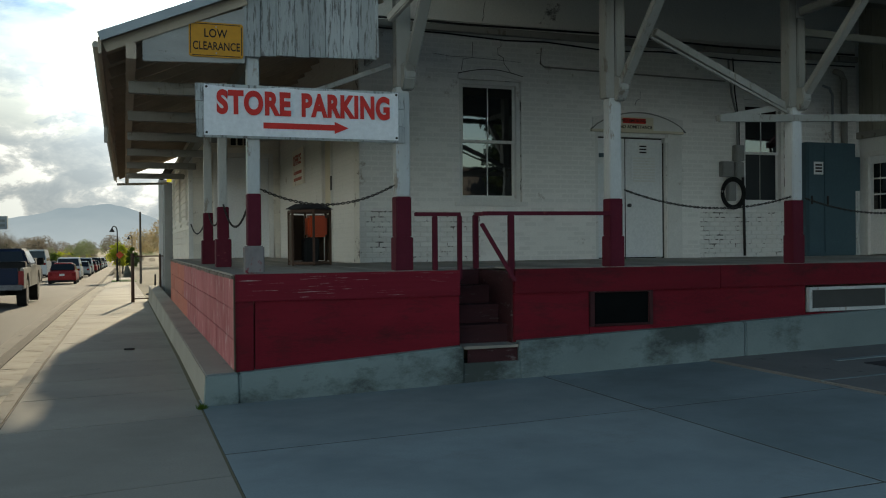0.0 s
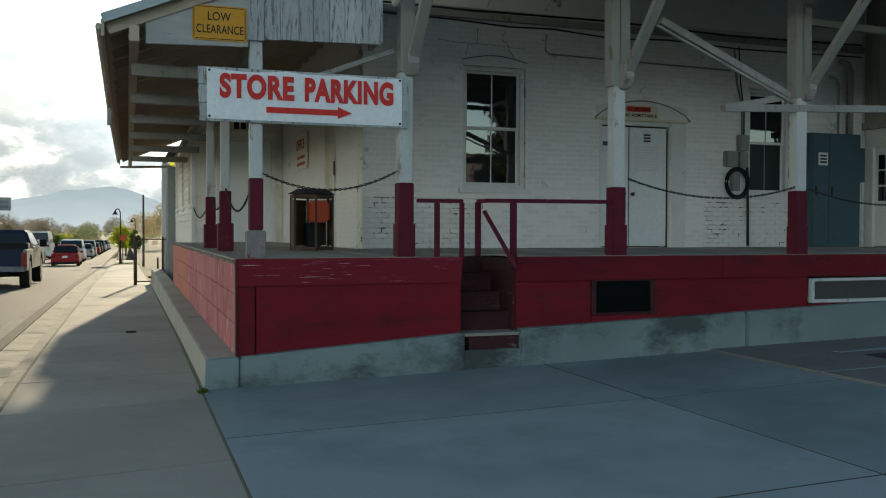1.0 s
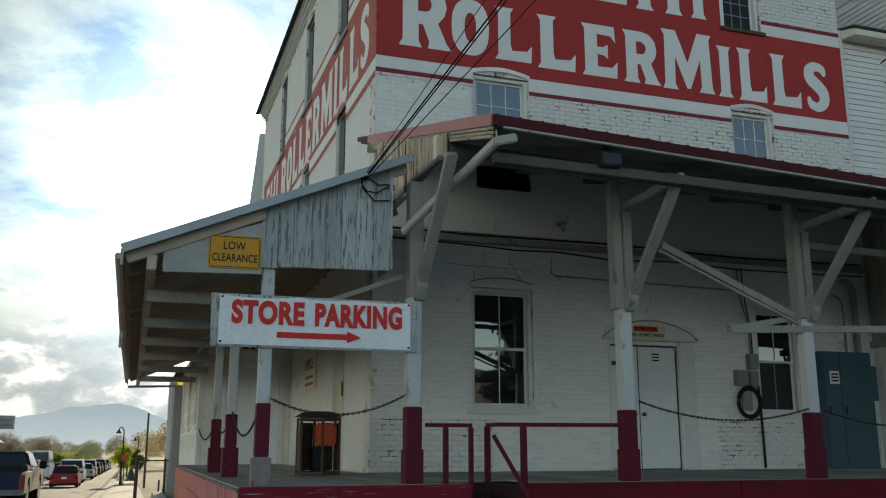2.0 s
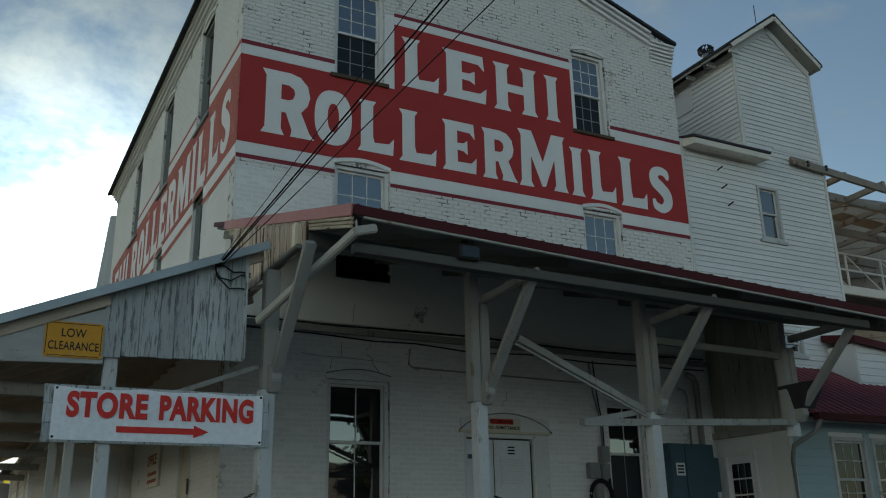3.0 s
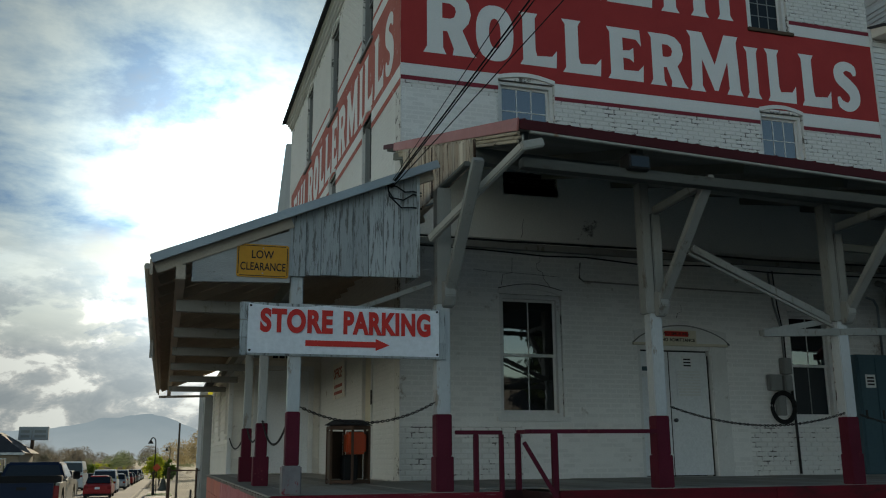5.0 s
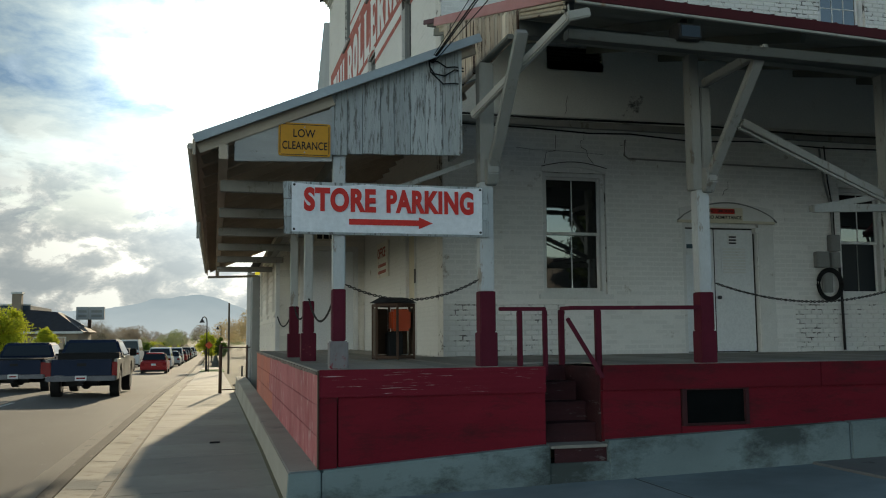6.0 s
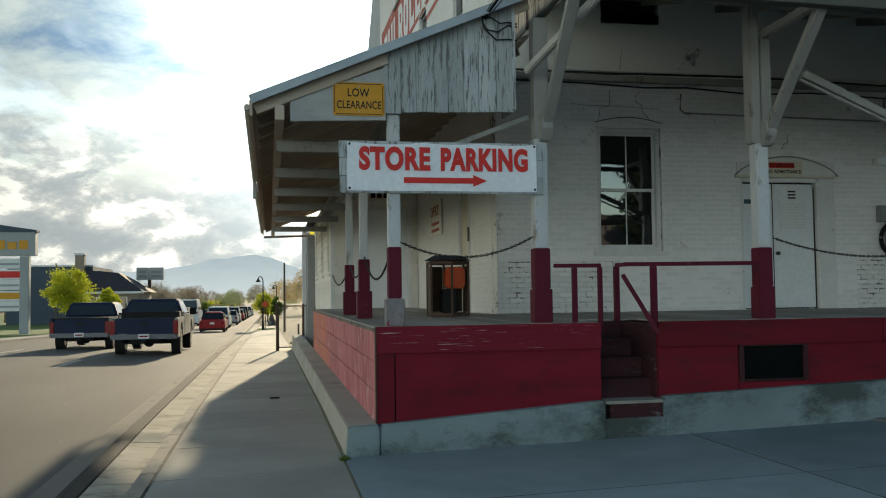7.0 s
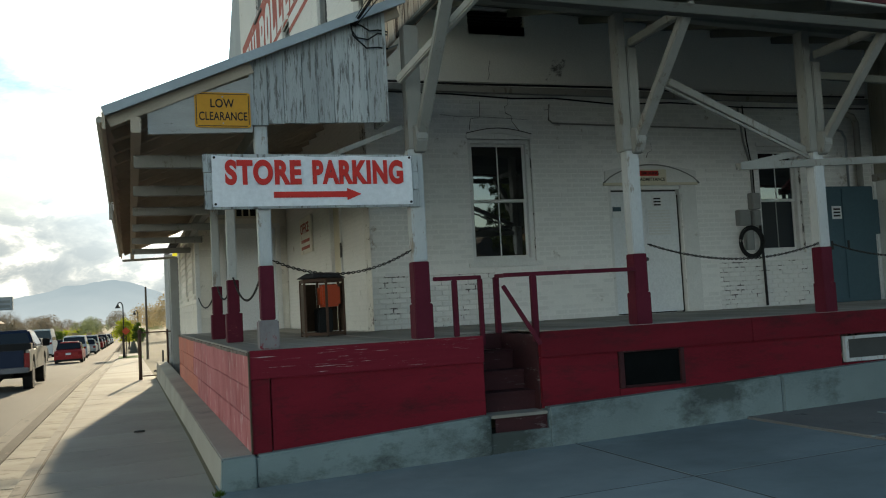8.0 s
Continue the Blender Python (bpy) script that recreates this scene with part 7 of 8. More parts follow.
rail_set("dock_railing", (3.0, 0.05, ZD), [((2.53, 0.06, 1.785), (4.03, 0.06, 1.79), 0.042), ((2.545, 0.30, ZD), (2.545, 0.30, 1.775), 0.055), ((2.845, 0.05, ZD - 0.1), (2.845, 0.05, 1.765), 0.06), ((2.545, 0.30, 1.785), (2.6, 0.02, 1.785), 0.04), ((2.50, 0.02, 1.68), (2.84, -0.06, 1.08), 0.042)], "maroon timber railing with a slanting handrail at the steps")


def chain(p, q, sag, link=0.036, label="dark iron chain slung between posts"):
    bm = bmesh.new()
    p, q = Vector(p), Vector(q)
    pts = []
    for i in range(201):
        t = i / 200
        pts.append(p.lerp(q, t) - Vector((0, 0, sag * 4 * t * (1 - t))))
    total = sum((b - a).length for a, b in zip(pts, pts[1:]))
    n = max(4, int(total / (link * 0.72)))
    k, run, place = 0, 0.0, []
    for a, b in zip(pts, pts[1:]):
        seg = (b - a).length
        while k < n and run + seg >= (k + 0.5) * total / n:
            place.append((a, (b - a).normalized()))
            k += 1
        run += seg
    for i, (c, d) in enumerate(place):
        rot = d.to_track_quat("X", "Z").to_matrix().to_4x4() @ Matrix.Rotation(math.pi / 2 * (i % 2), 4, "X")
        ringpts = [Matrix.Translation(c) @ rot @ Vector((link * 0.5 * math.cos(a), link * 0.27 * math.sin(a), 0)) for a in [2 * math.pi * j / 8 for j in range(9)]]
        tube(bm, ringpts, 0.0052, 4)
    solid("chain", bm, M["black_iron"], label, "chain", "chains between the posts", base=tuple(p))


chain((0.27, 0.12, 2.01), (1.60, 0.12, 2.07), 0.17)
chain((4.24, 0.10, 2.05), (6.50, 0.10, 2.0), 0.17)
chain((6.70, 0.10, 1.98), (8.93, 0.10, 1.95), 0.16)
chain((0.2, 0.24, 2.02), (0.2, 2.97, 1.99), 0.32)
chain((0.2, 3.13, 1.99), (0.2, 5.1, 1.96), 0.22)
chain((0.2, 5.28, 1.95), (0.37, 11.4, 1.95), 0.25)

# ---- signs on the porch ----
def fitted_words(name, body, mat, parent, x0, x1, z0, z1, y, bold=0.0, depth=0.002):
    """Words in the built-in font on a board that faces -y, filling the given box."""
    cu = bpy.data.curves.new(name, "FONT")
    cu.body, cu.size, cu.extrude, cu.offset = body, 1.0, depth, bold
    cu.space_character, cu.space_word = 1.0 + 2.0 * bold, 1.0
    tmp = new(name, cu)
    bpy.context.view_layer.update()
    me = bpy.data.meshes.new_from_object(tmp.evaluated_get(bpy.context.evaluated_depsgraph_get()))
    bpy.data.objects.remove(tmp)
    xs, ys = [v.co.x for v in me.vertices], [v.co.y for v in me.vertices]
    kx, kz = (x1 - x0) / (max(xs) - min(xs)), (z1 - z0) / (max(ys) - min(ys))
    me.transform(Matrix.Translation(Vector((x0 - min(xs) * kx, y, z0 - min(ys) * kz)) - BASE[parent.name]) @ pose(0, 0, 0, 90, 0, 0) @ Matrix.Diagonal((kx, kz, 1, 1)))
    me.materials.clear()
    me.materials.append(mat)
    ob = new(name, me)
    ob.parent = parent
    return ob


bn = thing("parking_banner", (0.7, 0.05, 2.5), "white vinyl parking banner with red lettering and arrow on a board", "banner")
for z0, z1 in ((2.49, 2.655), (2.66, 2.825), (2.83, 2.997)):
    boxpart("backing_board", bn, M["old_board"], -0.335 + rnd.uniform(-0.006, 0.006), 1.70 + rnd.uniform(-0.006, 0.006), 0.062, 0.085, z0, z1, "peeling grey backing board")
bm = bmesh.new()
nx = 36


def sag(i):
    return 0.022 * math.sin(math.pi * min(i / 14, 1.0)) if i < 14 else 0.014 * abs(math.sin(math.pi * (i - 14) / 11))


grid = [[bm.verts.new((-0.262 + 1.888 * i / nx, 0.050 + 0.005 * math.sin(i * 0.8 + j) * (1 - abs(j - 1)), z - (sag(i) if j == 2 else 0))) for j, z in enumerate((2.512, 2.75, 2.985))] for i in range(nx + 1)]
for a, b in zip(grid, grid[1:]):
    for k in (0, 1):
        bm.faces.new((a[k], b[k], b[k + 1], a[k + 1]))
ext = bmesh.ops.extrude_face_region(bm, geom=list(bm.faces))
bmesh.ops.translate(bm, verts=[g for g in ext["geom"] if isinstance(g, bmesh.types.BMVert)], vec=(0, 0.004, 0))
part("sheet", bm, M["banner"], bn)
for word, x0, x1 in (("STORE", -0.148, 0.548), ("PARKING", 0.652, 1.535)):
    fitted_words("lettering", word, M["banner_red"], bn, x0, x1, 2.708, 2.942, 0.0415, bold=0.05)
bm = bmesh.new()
prism(bm, [(0.285, 2.588), (0.975, 2.588), (0.975, 2.558), (1.115, 2.616), (0.975, 2.674), (0.975, 2.644), (0.285, 2.644)], "y", 0.041, 0.0445)
part("arrow", bm, M["banner_red"], bn)
for x, z in ((-0.24, 2.962), (1.605, 2.965), (-0.24, 2.535), (1.605, 2.535)):
    bm = bmesh.new()
    rod(bm, (x, 0.046, z), (x, 0.038, z), 0.012, 10)
    part("grommet", bm, M["ink"], bn)
lc = thing("clearance_sign", (-0.19, 0.05, 3.24), "yellow low clearance sign with black letters and rounded corners", "sign")
SX0, SZ0 = -0.145, 3.398
bm = bmesh.new()
prism(bm, [(SX0 + x, SZ0 + z) for x, z in [(sx * 0.226 + 0.022 * math.cos(a), sz * 0.140 + 0.022 * math.sin(a)) for sx, sz, a0 in ((1, 1, 0), (-1, 1, 90), (-1, -1, 180), (1, -1, 270)) for a in [radians(a0 + k * 22.5) for k in range(5)]]], "y", 0.043, 0.047)
part("plate", bm, M["yellow"], lc)
for x0, x1, z0, z1 in ((-0.22, 0.22, 0.143, 0.150), (-0.22, 0.22, -0.150, -0.143), (-0.236, -0.229, -0.134, 0.134), (0.229, 0.236, -0.134, 0.134)):
    boxpart("border", lc, M["ink"], SX0 + x0, SX0 + x1, 0.0415, 0.043, SZ0 + z0, SZ0 + z1, bev=0)
fitted_words("lettering", "LOW", M["ink"], lc, SX0 - 0.108, SX0 + 0.102, SZ0 + 0.022, SZ0 + 0.102, 0.0405, bold=0.012, depth=0.001)
fitted_words("lettering", "CLEARANCE", M["ink"], lc, SX0 - 0.212, SX0 + 0.218, SZ0 - 0.096, SZ0 - 0.018, 0.0405, bold=0.012, depth=0.001)
for x, z in ((0.0, 0.122), (0.0, -0.122)):
    bm = bmesh.new()
    rod(bm, (SX0 + x, 0.043, SZ0 + z), (SX0 + x, 0.038, SZ0 + z), 0.007, 8)
    part("bolt", bm, M["metal_grey"], lc)

# ---- litter bin on the porch ----
tb = thing("litter_bin", (1.36, 3.35, ZD), "hexagonal dark timber litter bin with an orange plastic box inside", "litter bin")
cx, cy, R6 = 1.36, 3.35, 0.29
for i in range(6):
    a = math.pi / 6 + i * math.pi / 3
    x, y = cx + R6 * math.cos(a), cy + R6 * math.sin(a)
    beampart("corner_bar", tb, M["rust_iron"], (x, y, ZD), (x, y, 1.94), 0.03, 0.03)
    b = a + math.pi / 3
    for z in (ZD + 0.03, 1.92):
        beampart("hoop", tb, M["rust_iron"], (x, y, z), (cx + R6 * math.cos(b), cy + R6 * math.sin(b), z), 0.02, 0.04)
    if i in (0, 1, 2, 5):
        beampart("side_panel", tb, M["wood_dark"], ((x + cx + R6 * math.cos(b)) / 2, (y + cy + R6 * math.sin(b)) / 2, ZD + 0.06), ((x + cx + R6 * math.cos(b)) / 2, (y + cy + R6 * math.sin(b)) / 2, 1.88), 0.24, 0.012, up=(math.cos((a + b) / 2), math.sin((a + b) / 2), 0))
bm = bmesh.new()
bmesh.ops.create_cone(bm, cap_ends=True, segments=6, radius1=0.33, radius2=0.20, depth=0.07, matrix=Matrix.Translation((cx, cy, 1.985)) @ Matrix.Rotation(math.pi / 6, 4, "Z"))
part("lid", bm, M["shingle"], tb, "dark six-sided lid", bev=0.008)
boxpart("orange_box", tb, M["orange"], 1.30, 1.56, 3.13, 3.38, 1.58, 1.86, "orange plastic box", bev=0.03)
boxpart("liner", tb, M["rubber"], 1.28, 1.48, 3.28, 3.52, ZD + 0.04, 1.57, "dark liner", bev=0.02)

# ---- overhead wires ----
for k, (xf, zf, r) in enumerate(((1.603, 5.355, 0.004), (1.825, 5.421, 0.008), (1.882, 5.438, 0.0065), (2.291, 5.559, 0.005))):
    a = Vector((1.095 + 0.01 * k, 0.03, 4.25 - 0.006 * k))
    c = a + (Vector((xf, -3.6, zf + 0.075)) - a) * 4.0
    cable("service_wire", [a + (c - a) * (i / 12) - Vector((0, 0, 0.10 * 4 * (i / 12) * (1 - i / 12))) for i in range(13)], r, "rubber", "black overhead service wire to the lean-to corner", "wire", "overhead wires")
for xm, zm, xe, ze in ((1.136, 4.123, 1.351, 4.179), (1.10, 4.14, 1.353, 4.04), (1.176, 4.248, 1.351, 4.21)):
    cable("wire_loop", [(1.086, 0.03, 4.257), (1.09, 0.02, (4.257 + zm) / 2), (xm, 0.02, zm), ((xm + xe) / 2, 0.02, min(zm, ze) - 0.015), (xe, 0.03, ze), (1.46, 0.10, ze + 0.01)], 0.008, "rubber", "black wire drooping at the lean-to corner", "wire", "overhead wires")

# ---- white wing beyond the shop ----
wing = thing("side_wing", (17, 5, 0), "white clapboard wing with a dark red roof edge beyond the shop", "building", kind="structure")
boxpart("wall_core", wing, M["siding"], 15.02, 22, 3.62, 4.27, 0.3, 5.3)
clapboards(wing, front_at(0, 3.62), 15.04, 22, 3.6, 5.25, 0.15, M["siding"])
bm = bmesh.new()
hexa(bm, [(14.86, 3.45, 5.28), (22.2, 3.45, 4.60), (22.2, 4.26, 4.75), (14.86, 4.26, 5.43)], [(14.86, 3.45, 5.42), (22.2, 3.45, 4.74), (22.2, 4.26, 4.89), (14.86, 4.26, 5.57)])
part("roof", bm, M["metal_red"], wing, "dark red metal roof")


# ---- vehicles ----
def arch(yc, r, z, n=8):
    return [(yc - r * math.cos(math.pi * i / n), z + r * math.sin(math.pi * i / n)) for i in range(n + 1)]


def taper(bm, z0, z1, k, xc):
    for v in bm.verts:
        if v.co.z > z0:
            v.co.x = xc + (v.co.x - xc) * (1 - (1 - k) * min(1, (v.co.z - z0) / (z1 - z0)))


def wheel(parent, x, y, z, r, w):
    bm = bmesh.new()
    rod(bm, (x - w / 2, y, z), (x + w / 2, y, z), r, 24)
    t = part("tyre", bm, M["rubber"], parent, bev=0.02)
    bm = bmesh.new()
    rod(bm, (x - w / 2 - 0.006, y, z), (x + w / 2 + 0.006, y, z), r * 0.58, 16)
    part("rim", bm, M["chrome"], t, "grey wheel rim", bev=0.01)


def car(name, ox, oy, oz, length, width, height, mat, label, style="sedan", away=True, group=""):
    """A car with its tail at oy, pointing along +y."""
    t = thing(name, (ox, oy + length / 2, oz), label, "car" if style != "van" else "van", group)
    r = 0.33 if style == "sedan" else 0.37
    wy0, wy1 = length * 0.19, length * 0.80
    belt = height * (0.62 if style == "sedan" else 0.58)
    h0 = 0.24
    hood = belt - 0.08
    prof = [(0.0, h0 + 0.12), (0.05, h0), *arch(wy0, r + 0.05, h0), *arch(wy1, r + 0.05, h0), (length - 0.05, h0), (length, h0 + 0.15), (length - 0.02, hood - 0.15), (length - 0.25, hood), (length * 0.72, belt), (0.25 if style == "sedan" else 0.06, belt + 0.02), (0.02, belt - 0.1)]
    bm = bmesh.new()
    prism(bm, [(oy + a, oz + b) for a, b in prof], "x", ox - width / 2, ox + width / 2)
    taper(bm, oz + belt - 0.3, oz + belt, 0.95, ox)
    body = part("body", bm, M[mat], t, bev=0.07 if style == "sedan" else 0.04)
    rear = {"sedan": (0.55, 1.15), "suv": (0.08, 0.30), "van": (0.05, 0.16)}[style]
    front = {"sedan": (0.56, 0.72), "suv": (0.60, 0.73), "van": (0.72, 0.84)}[style]
    roof = [(rear[0], belt), (rear[1], height), (length * front[0], height), (length * front[1], belt)]
    bm = bmesh.new()
    prism(bm, [(oy + a, oz + b) for a, b in roof], "x", ox - width * 0.475, ox + width * 0.475)
    taper(bm, oz + belt, oz + height, 0.74 if style == "sedan" else 0.84, ox)
    part("cabin", bm, M[mat], t, bev=0.09 if style == "sedan" else 0.05)
    boxpart("lower_trim", t, M["rubber"], ox - width * 0.44, ox + width * 0.44, oy - 0.02, oy + 0.2, oz + h0 - 0.06, oz + h0 + 0.09, bev=0.02)
    # rear glass lies on the slope of the tail
    bm = bmesh.new()
    (ya, za), (yb, zb) = roof[0], roof[1]
    f = lambda s: (ya + (yb - ya) * s, za + (zb - za) * s)
    for s0, s1, w0, w1 in ((0.12, 0.88, 0.43, 0.385),):
        (y0, z0), (y1, z1) = f(s0), f(s1)
        hexa(bm, [(ox - width * w0, oy + y0 - 0.02, oz + z0), (ox + width * w0, oy + y0 - 0.02, oz + z0), (ox + width * w0, oy + y0 + 0.1, oz + z0), (ox - width * w0, oy + y0 + 0.1, oz + z0)], [(ox - width * w1, oy + y1 - 0.02, oz + z1), (ox + width * w1, oy + y1 - 0.02, oz + z1), (ox + width * w1, oy + y1 + 0.1, oz + z1), (ox - width * w1, oy + y1 + 0.1, oz + z1)])
    part("rear_window", bm, M["car_glass"], t, bev=0.01)
    for sgn in (-1, 1):
        bm = bmesh.new()
        q = [(rear[1] + 0.12, belt + 0.05), (rear[1] + 0.16, height - 0.1), (length * front[0] - 0.08, height - 0.1), (length * front[1] - 0.28, belt + 0.05)]
        vs = []
        for a, b in q:
            k = 0.475 * (1 - 0.20 * (b - belt) / (height - belt)) + 0.006
            vs.append((ox + sgn * width * k, oy + a, oz + b))
        hexa(bm, [(x - sgn * 0.03, y, z) for x, y, z in vs], vs)
        part("side_window", bm, M["car_glass"], t)
        boxpart("tail_lamp", t, M["tail_red"], ox + sgn * width * 0.40 - 0.11, ox + sgn * width * 0.40 + 0.11, oy - 0.012, oy + 0.12, oz + belt - 0.30, oz + belt - 0.12, bev=0.02)
        for wy in (wy0, wy1):
            wheel(t, ox + sgn * (width / 2 - 0.11), oy + wy, oz + r, r, 0.21)
    boxpart("bumper", t, M[mat], ox - width * 0.47, ox + width * 0.47, oy - 0.06, oy + 0.1, oz + h0 + 0.08, oz + h0 + 0.30, bev=0.03)
    boxpart("plate", t, M["paper"], ox - 0.16, ox + 0.16, oy - 0.03, oy + 0.0, oz + belt - 0.30, oz + belt - 0.16, bev=0)
    return t


def pickup(ox, oy, oz, lift, mat, side_mat, label, tonneau):
    t = thing("pickup_truck", (ox, oy + 2.9, oz), label, "pickup truck", "pickups on the street")
    W, z0 = 0.99, 0.52 + lift
    top = 1.13 + lift
    r = 0.40 + lift * 0.35
    for sgn in (-1, 1):
        bm = bmesh.new()
        prof = [(0.0, z0 + 0.1), (0.05, z0), *arch(1.15, r + 0.07, z0), (2.1, z0), (2.1, top), (0.0, top)]
        xa, xb = sorted((ox + sgn * W, ox + sgn * (W - 0.10)))
        prism(bm, [(oy + a, oz + b) for a, b in prof], "x", xa, xb)
        part("bed_side", bm, M[side_mat], t, bev=0.02)
        boxpart("tail_lamp", t, M["tail_red"], ox + sgn * (W - 0.075) - 0.075, ox + sgn * (W - 0.075) + 0.075, oy - 0.015, oy + 0.06, oz + top - 0.50, oz + top - 0.08, bev=0.012)
        for wy in (1.15, 4.75):
            wheel(t, ox + sgn * (W - 0.15), oy + wy, oz + r, r, 0.27)
        bm = bmesh.new()
        box(bm, ox + sgn * (W + 0.02), ox + sgn * (W + 0.24), oy + 3.75, oy + 3.83, oz + top + 0.02, oz + top + 0.26)
        part("mirror", bm, M["rubber"], t, bev=0.02)
    g = boxpart("tailgate", t, M[mat], ox - W + 0.155, ox + W - 0.155, oy - 0.01, oy + 0.07, oz + z0 + 0.12, oz + top, bev=0.02)
    boxpart("handle", g, M["rubber"], ox - 0.13, ox + 0.13, oy - 0.02, oy - 0.01, oz + top - 0.20, oz + top - 0.11, bev=0.004)
    boxpart("badge", g, M["chrome"], ox - 0.75 if lift else ox - 0.12, ox - 0.5 if lift else ox + 0.12, oy - 0.016, oy - 0.01, oz + top - 0.5, oz + top - 0.45, bev=0.002)
    b = boxpart("bumper", t, M["chrome"], ox - W + 0.02, ox + W - 0.02, oy - 0.14, oy + 0.02, oz + z0 - 0.02, oz + z0 + 0.13, "dull chrome bumper", bev=0.03)
    boxpart("plate", b, M["paper"], ox - 0.16, ox + 0.16, oy - 0.15, oy - 0.14, oz + z0 + 0.0, oz + z0 + 0.14, bev=0.002)
    boxpart("text_bar", b, M["tail_red"], ox - 0.12, ox + 0.12, oy - 0.154, oy - 0.15, oz + z0 + 0.045, oz + z0 + 0.09, bev=0)
    boxpart("bed_floor", t, M["rubber"], ox - W + 0.1, ox + W - 0.1, oy + 0.07, oy + 2.1, oz + z0 + 0.05, oz + z0 + 0.12, bev=0)
    if tonneau:
        boxpart("bed_cover", t, M["rubber"], ox - W + 0.03, ox + W - 0.03, oy + 0.0, oy + 2.1, oz + top, oz + top + 0.05, "flat black bed cover", bev=0.015)
    else:
        boxpart("tool_box", t, M["rubber"], ox - W + 0.1, ox + W - 0.1, oy + 1.5, oy + 2.08, oz + top - 0.2, oz + top + 0.17, "black box behind the cab", bev=0.02)
    bm = bmesh.new()
    prof = [(2.12, z0), (4.30, z0), *arch(4.75, r + 0.07, z0), (5.3, z0), (5.72, z0 + 0.1), (5.72, top - 0.12), (5.5, top - 0.02), (4.45, top + 0.05), (2.12, top + 0.05)]
    prism(bm, [(oy + a, oz + c) for a, c in prof], "x", ox - W, ox + W)
    part("cab_body", bm, M[side_mat], t, bev=0.03)
    h = top + 0.57
    bm = bmesh.new()
    prism(bm, [(oy + a, oz + c) for a, c in [(2.14, top + 0.05), (2.30, h), (3.75, h), (4.5, top + 0.05)]], "x", ox - W * 0.95, ox + W * 0.95)
    taper(bm, oz + top + 0.05, oz + h, 0.80, ox)
    part("cab_roof", bm, M[mat], t, bev=0.05)
    bm = bmesh.new()
    hexa(bm, [(ox - 0.82, oy + 2.145, oz + top + 0.11), (ox + 0.82, oy + 2.145, oz + top + 0.11), (ox + 0.82, oy + 2.3, oz + top + 0.11), (ox - 0.82, oy + 2.3, oz + top + 0.11)], [(ox - 0.70, oy + 2.26, oz + h - 0.09), (ox + 0.70, oy + 2.26, oz + h - 0.09), (ox + 0.70, oy + 2.4, oz + h - 0.09), (ox - 0.70, oy + 2.4, oz + h - 0.09)])
    part("rear_window", bm, M["car_glass"], t, bev=0.01)
    for sgn in (-1, 1):
        bm = bmesh.new()
        vs = []
        for a, c in ((2.42, top + 0.10), (2.50, h - 0.09), (3.66, h - 0.09), (4.2, top + 0.10)):
            k = 0.95 * (1 - 0.20 * (c - top - 0.05) / (h - top - 0.05)) * W + 0.006
            vs.append((ox + sgn * k, oy + a, oz + c))
        hexa(bm, [(x - sgn * 0.03, y, z) for x, y, z in vs], vs)
        part("side_window", bm, M["car_glass"], t)
    boxpart("chassis", t, M["rubber"], ox - 0.45, ox + 0.45, oy + 0.2, oy + 5.3, oz + z0 - 0.16, oz + z0, bev=0)
    bm = bmesh.new()
    rod(bm, (ox - W + 0.2, oy + 1.15, oz + r), (ox + W - 0.2, oy + 1.15, oz + r), 0.07, 10)
    part("axle", bm, M["rubber"], t)
    bm = bmesh.new()
    bmesh.ops.create_icosphere(bm, subdivisions=2, radius=0.17, matrix=Matrix.Translation((ox, oy + 1.15, oz + r)))
    part("differential", bm, M["rubber"], t, smooth=True)
    boxpart("hitch", t, M["rubber"], ox - 0.06, ox + 0.06, oy - 0.22, oy + 0.3, oz + z0 - 0.14, oz + z0 - 0.05, bev=0.005)
    return t


pickup(-4.72, 20.0, -0.078 + fall(23.0), 0.05, "car_navy", "car_tan", "lifted navy and tan pickup with its tail to the camera", False)
pickup(-7.50, 24.8, -0.03 + fall(28.0), 0.0, "car_navy", "car_navy", "dark blue pickup with a flat bed cover", True)
car("sedan", -5.0, 57.5, -0.065 + fall(59.8), 4.6, 1.8, 1.46, "car_red", "red sedan driving away down the street", group="cars on the street")
car("suv", -7.9, 63.0, -0.02 + fall(65), 4.5, 1.85, 1.78, "car_black", "black boxy off-road car on the street", "suv", group="cars on the street")
car("suv", -5.35, 71.0, -0.06 + fall(73), 4.9, 1.95, 1.85, "car_white", "white off-road car driving away", "suv", group="cars on the street")
car("cargo_van", -8.6, 80.0, -0.03 + fall(80), 5.6, 2.0, 2.55, "car_white", "white cargo van with dark rear windows", "van", group="cars on the street")
for i, (x, y, st, mt) in enumerate(((-5.0, 83, "sedan", "car_silver"), (-5.1, 94, "suv", "car_silver"), (-8.0, 92, "sedan", "car_black"), (-5.0, 105, "sedan", "car_red"), (-5.0, 116, "sedan", "car_black"), (-8.1, 110, "sedan", "car_white"), (-5.0, 128, "suv", "car_black"), (-5.0, 140, "sedan", "car_white"), (-8.1, 141, "suv", "car_red"), (-5.0, 155, "suv", "car_silver"), (-5.0, 170, "sedan", "car_white"))):
    car("sedan" if st == "sedan" else "suv", x, y, -0.065 + 0.015 * (x + 5) / -3 + fall(y), 4.5, 1.82, 1.46 if st == "sedan" else 1.78, mt, {"car_silver": "silver", "car_black": "black", "car_red": "dark red", "car_white": "white"}[mt] + " car in the line of distant traffic", st, group="cars on the street")


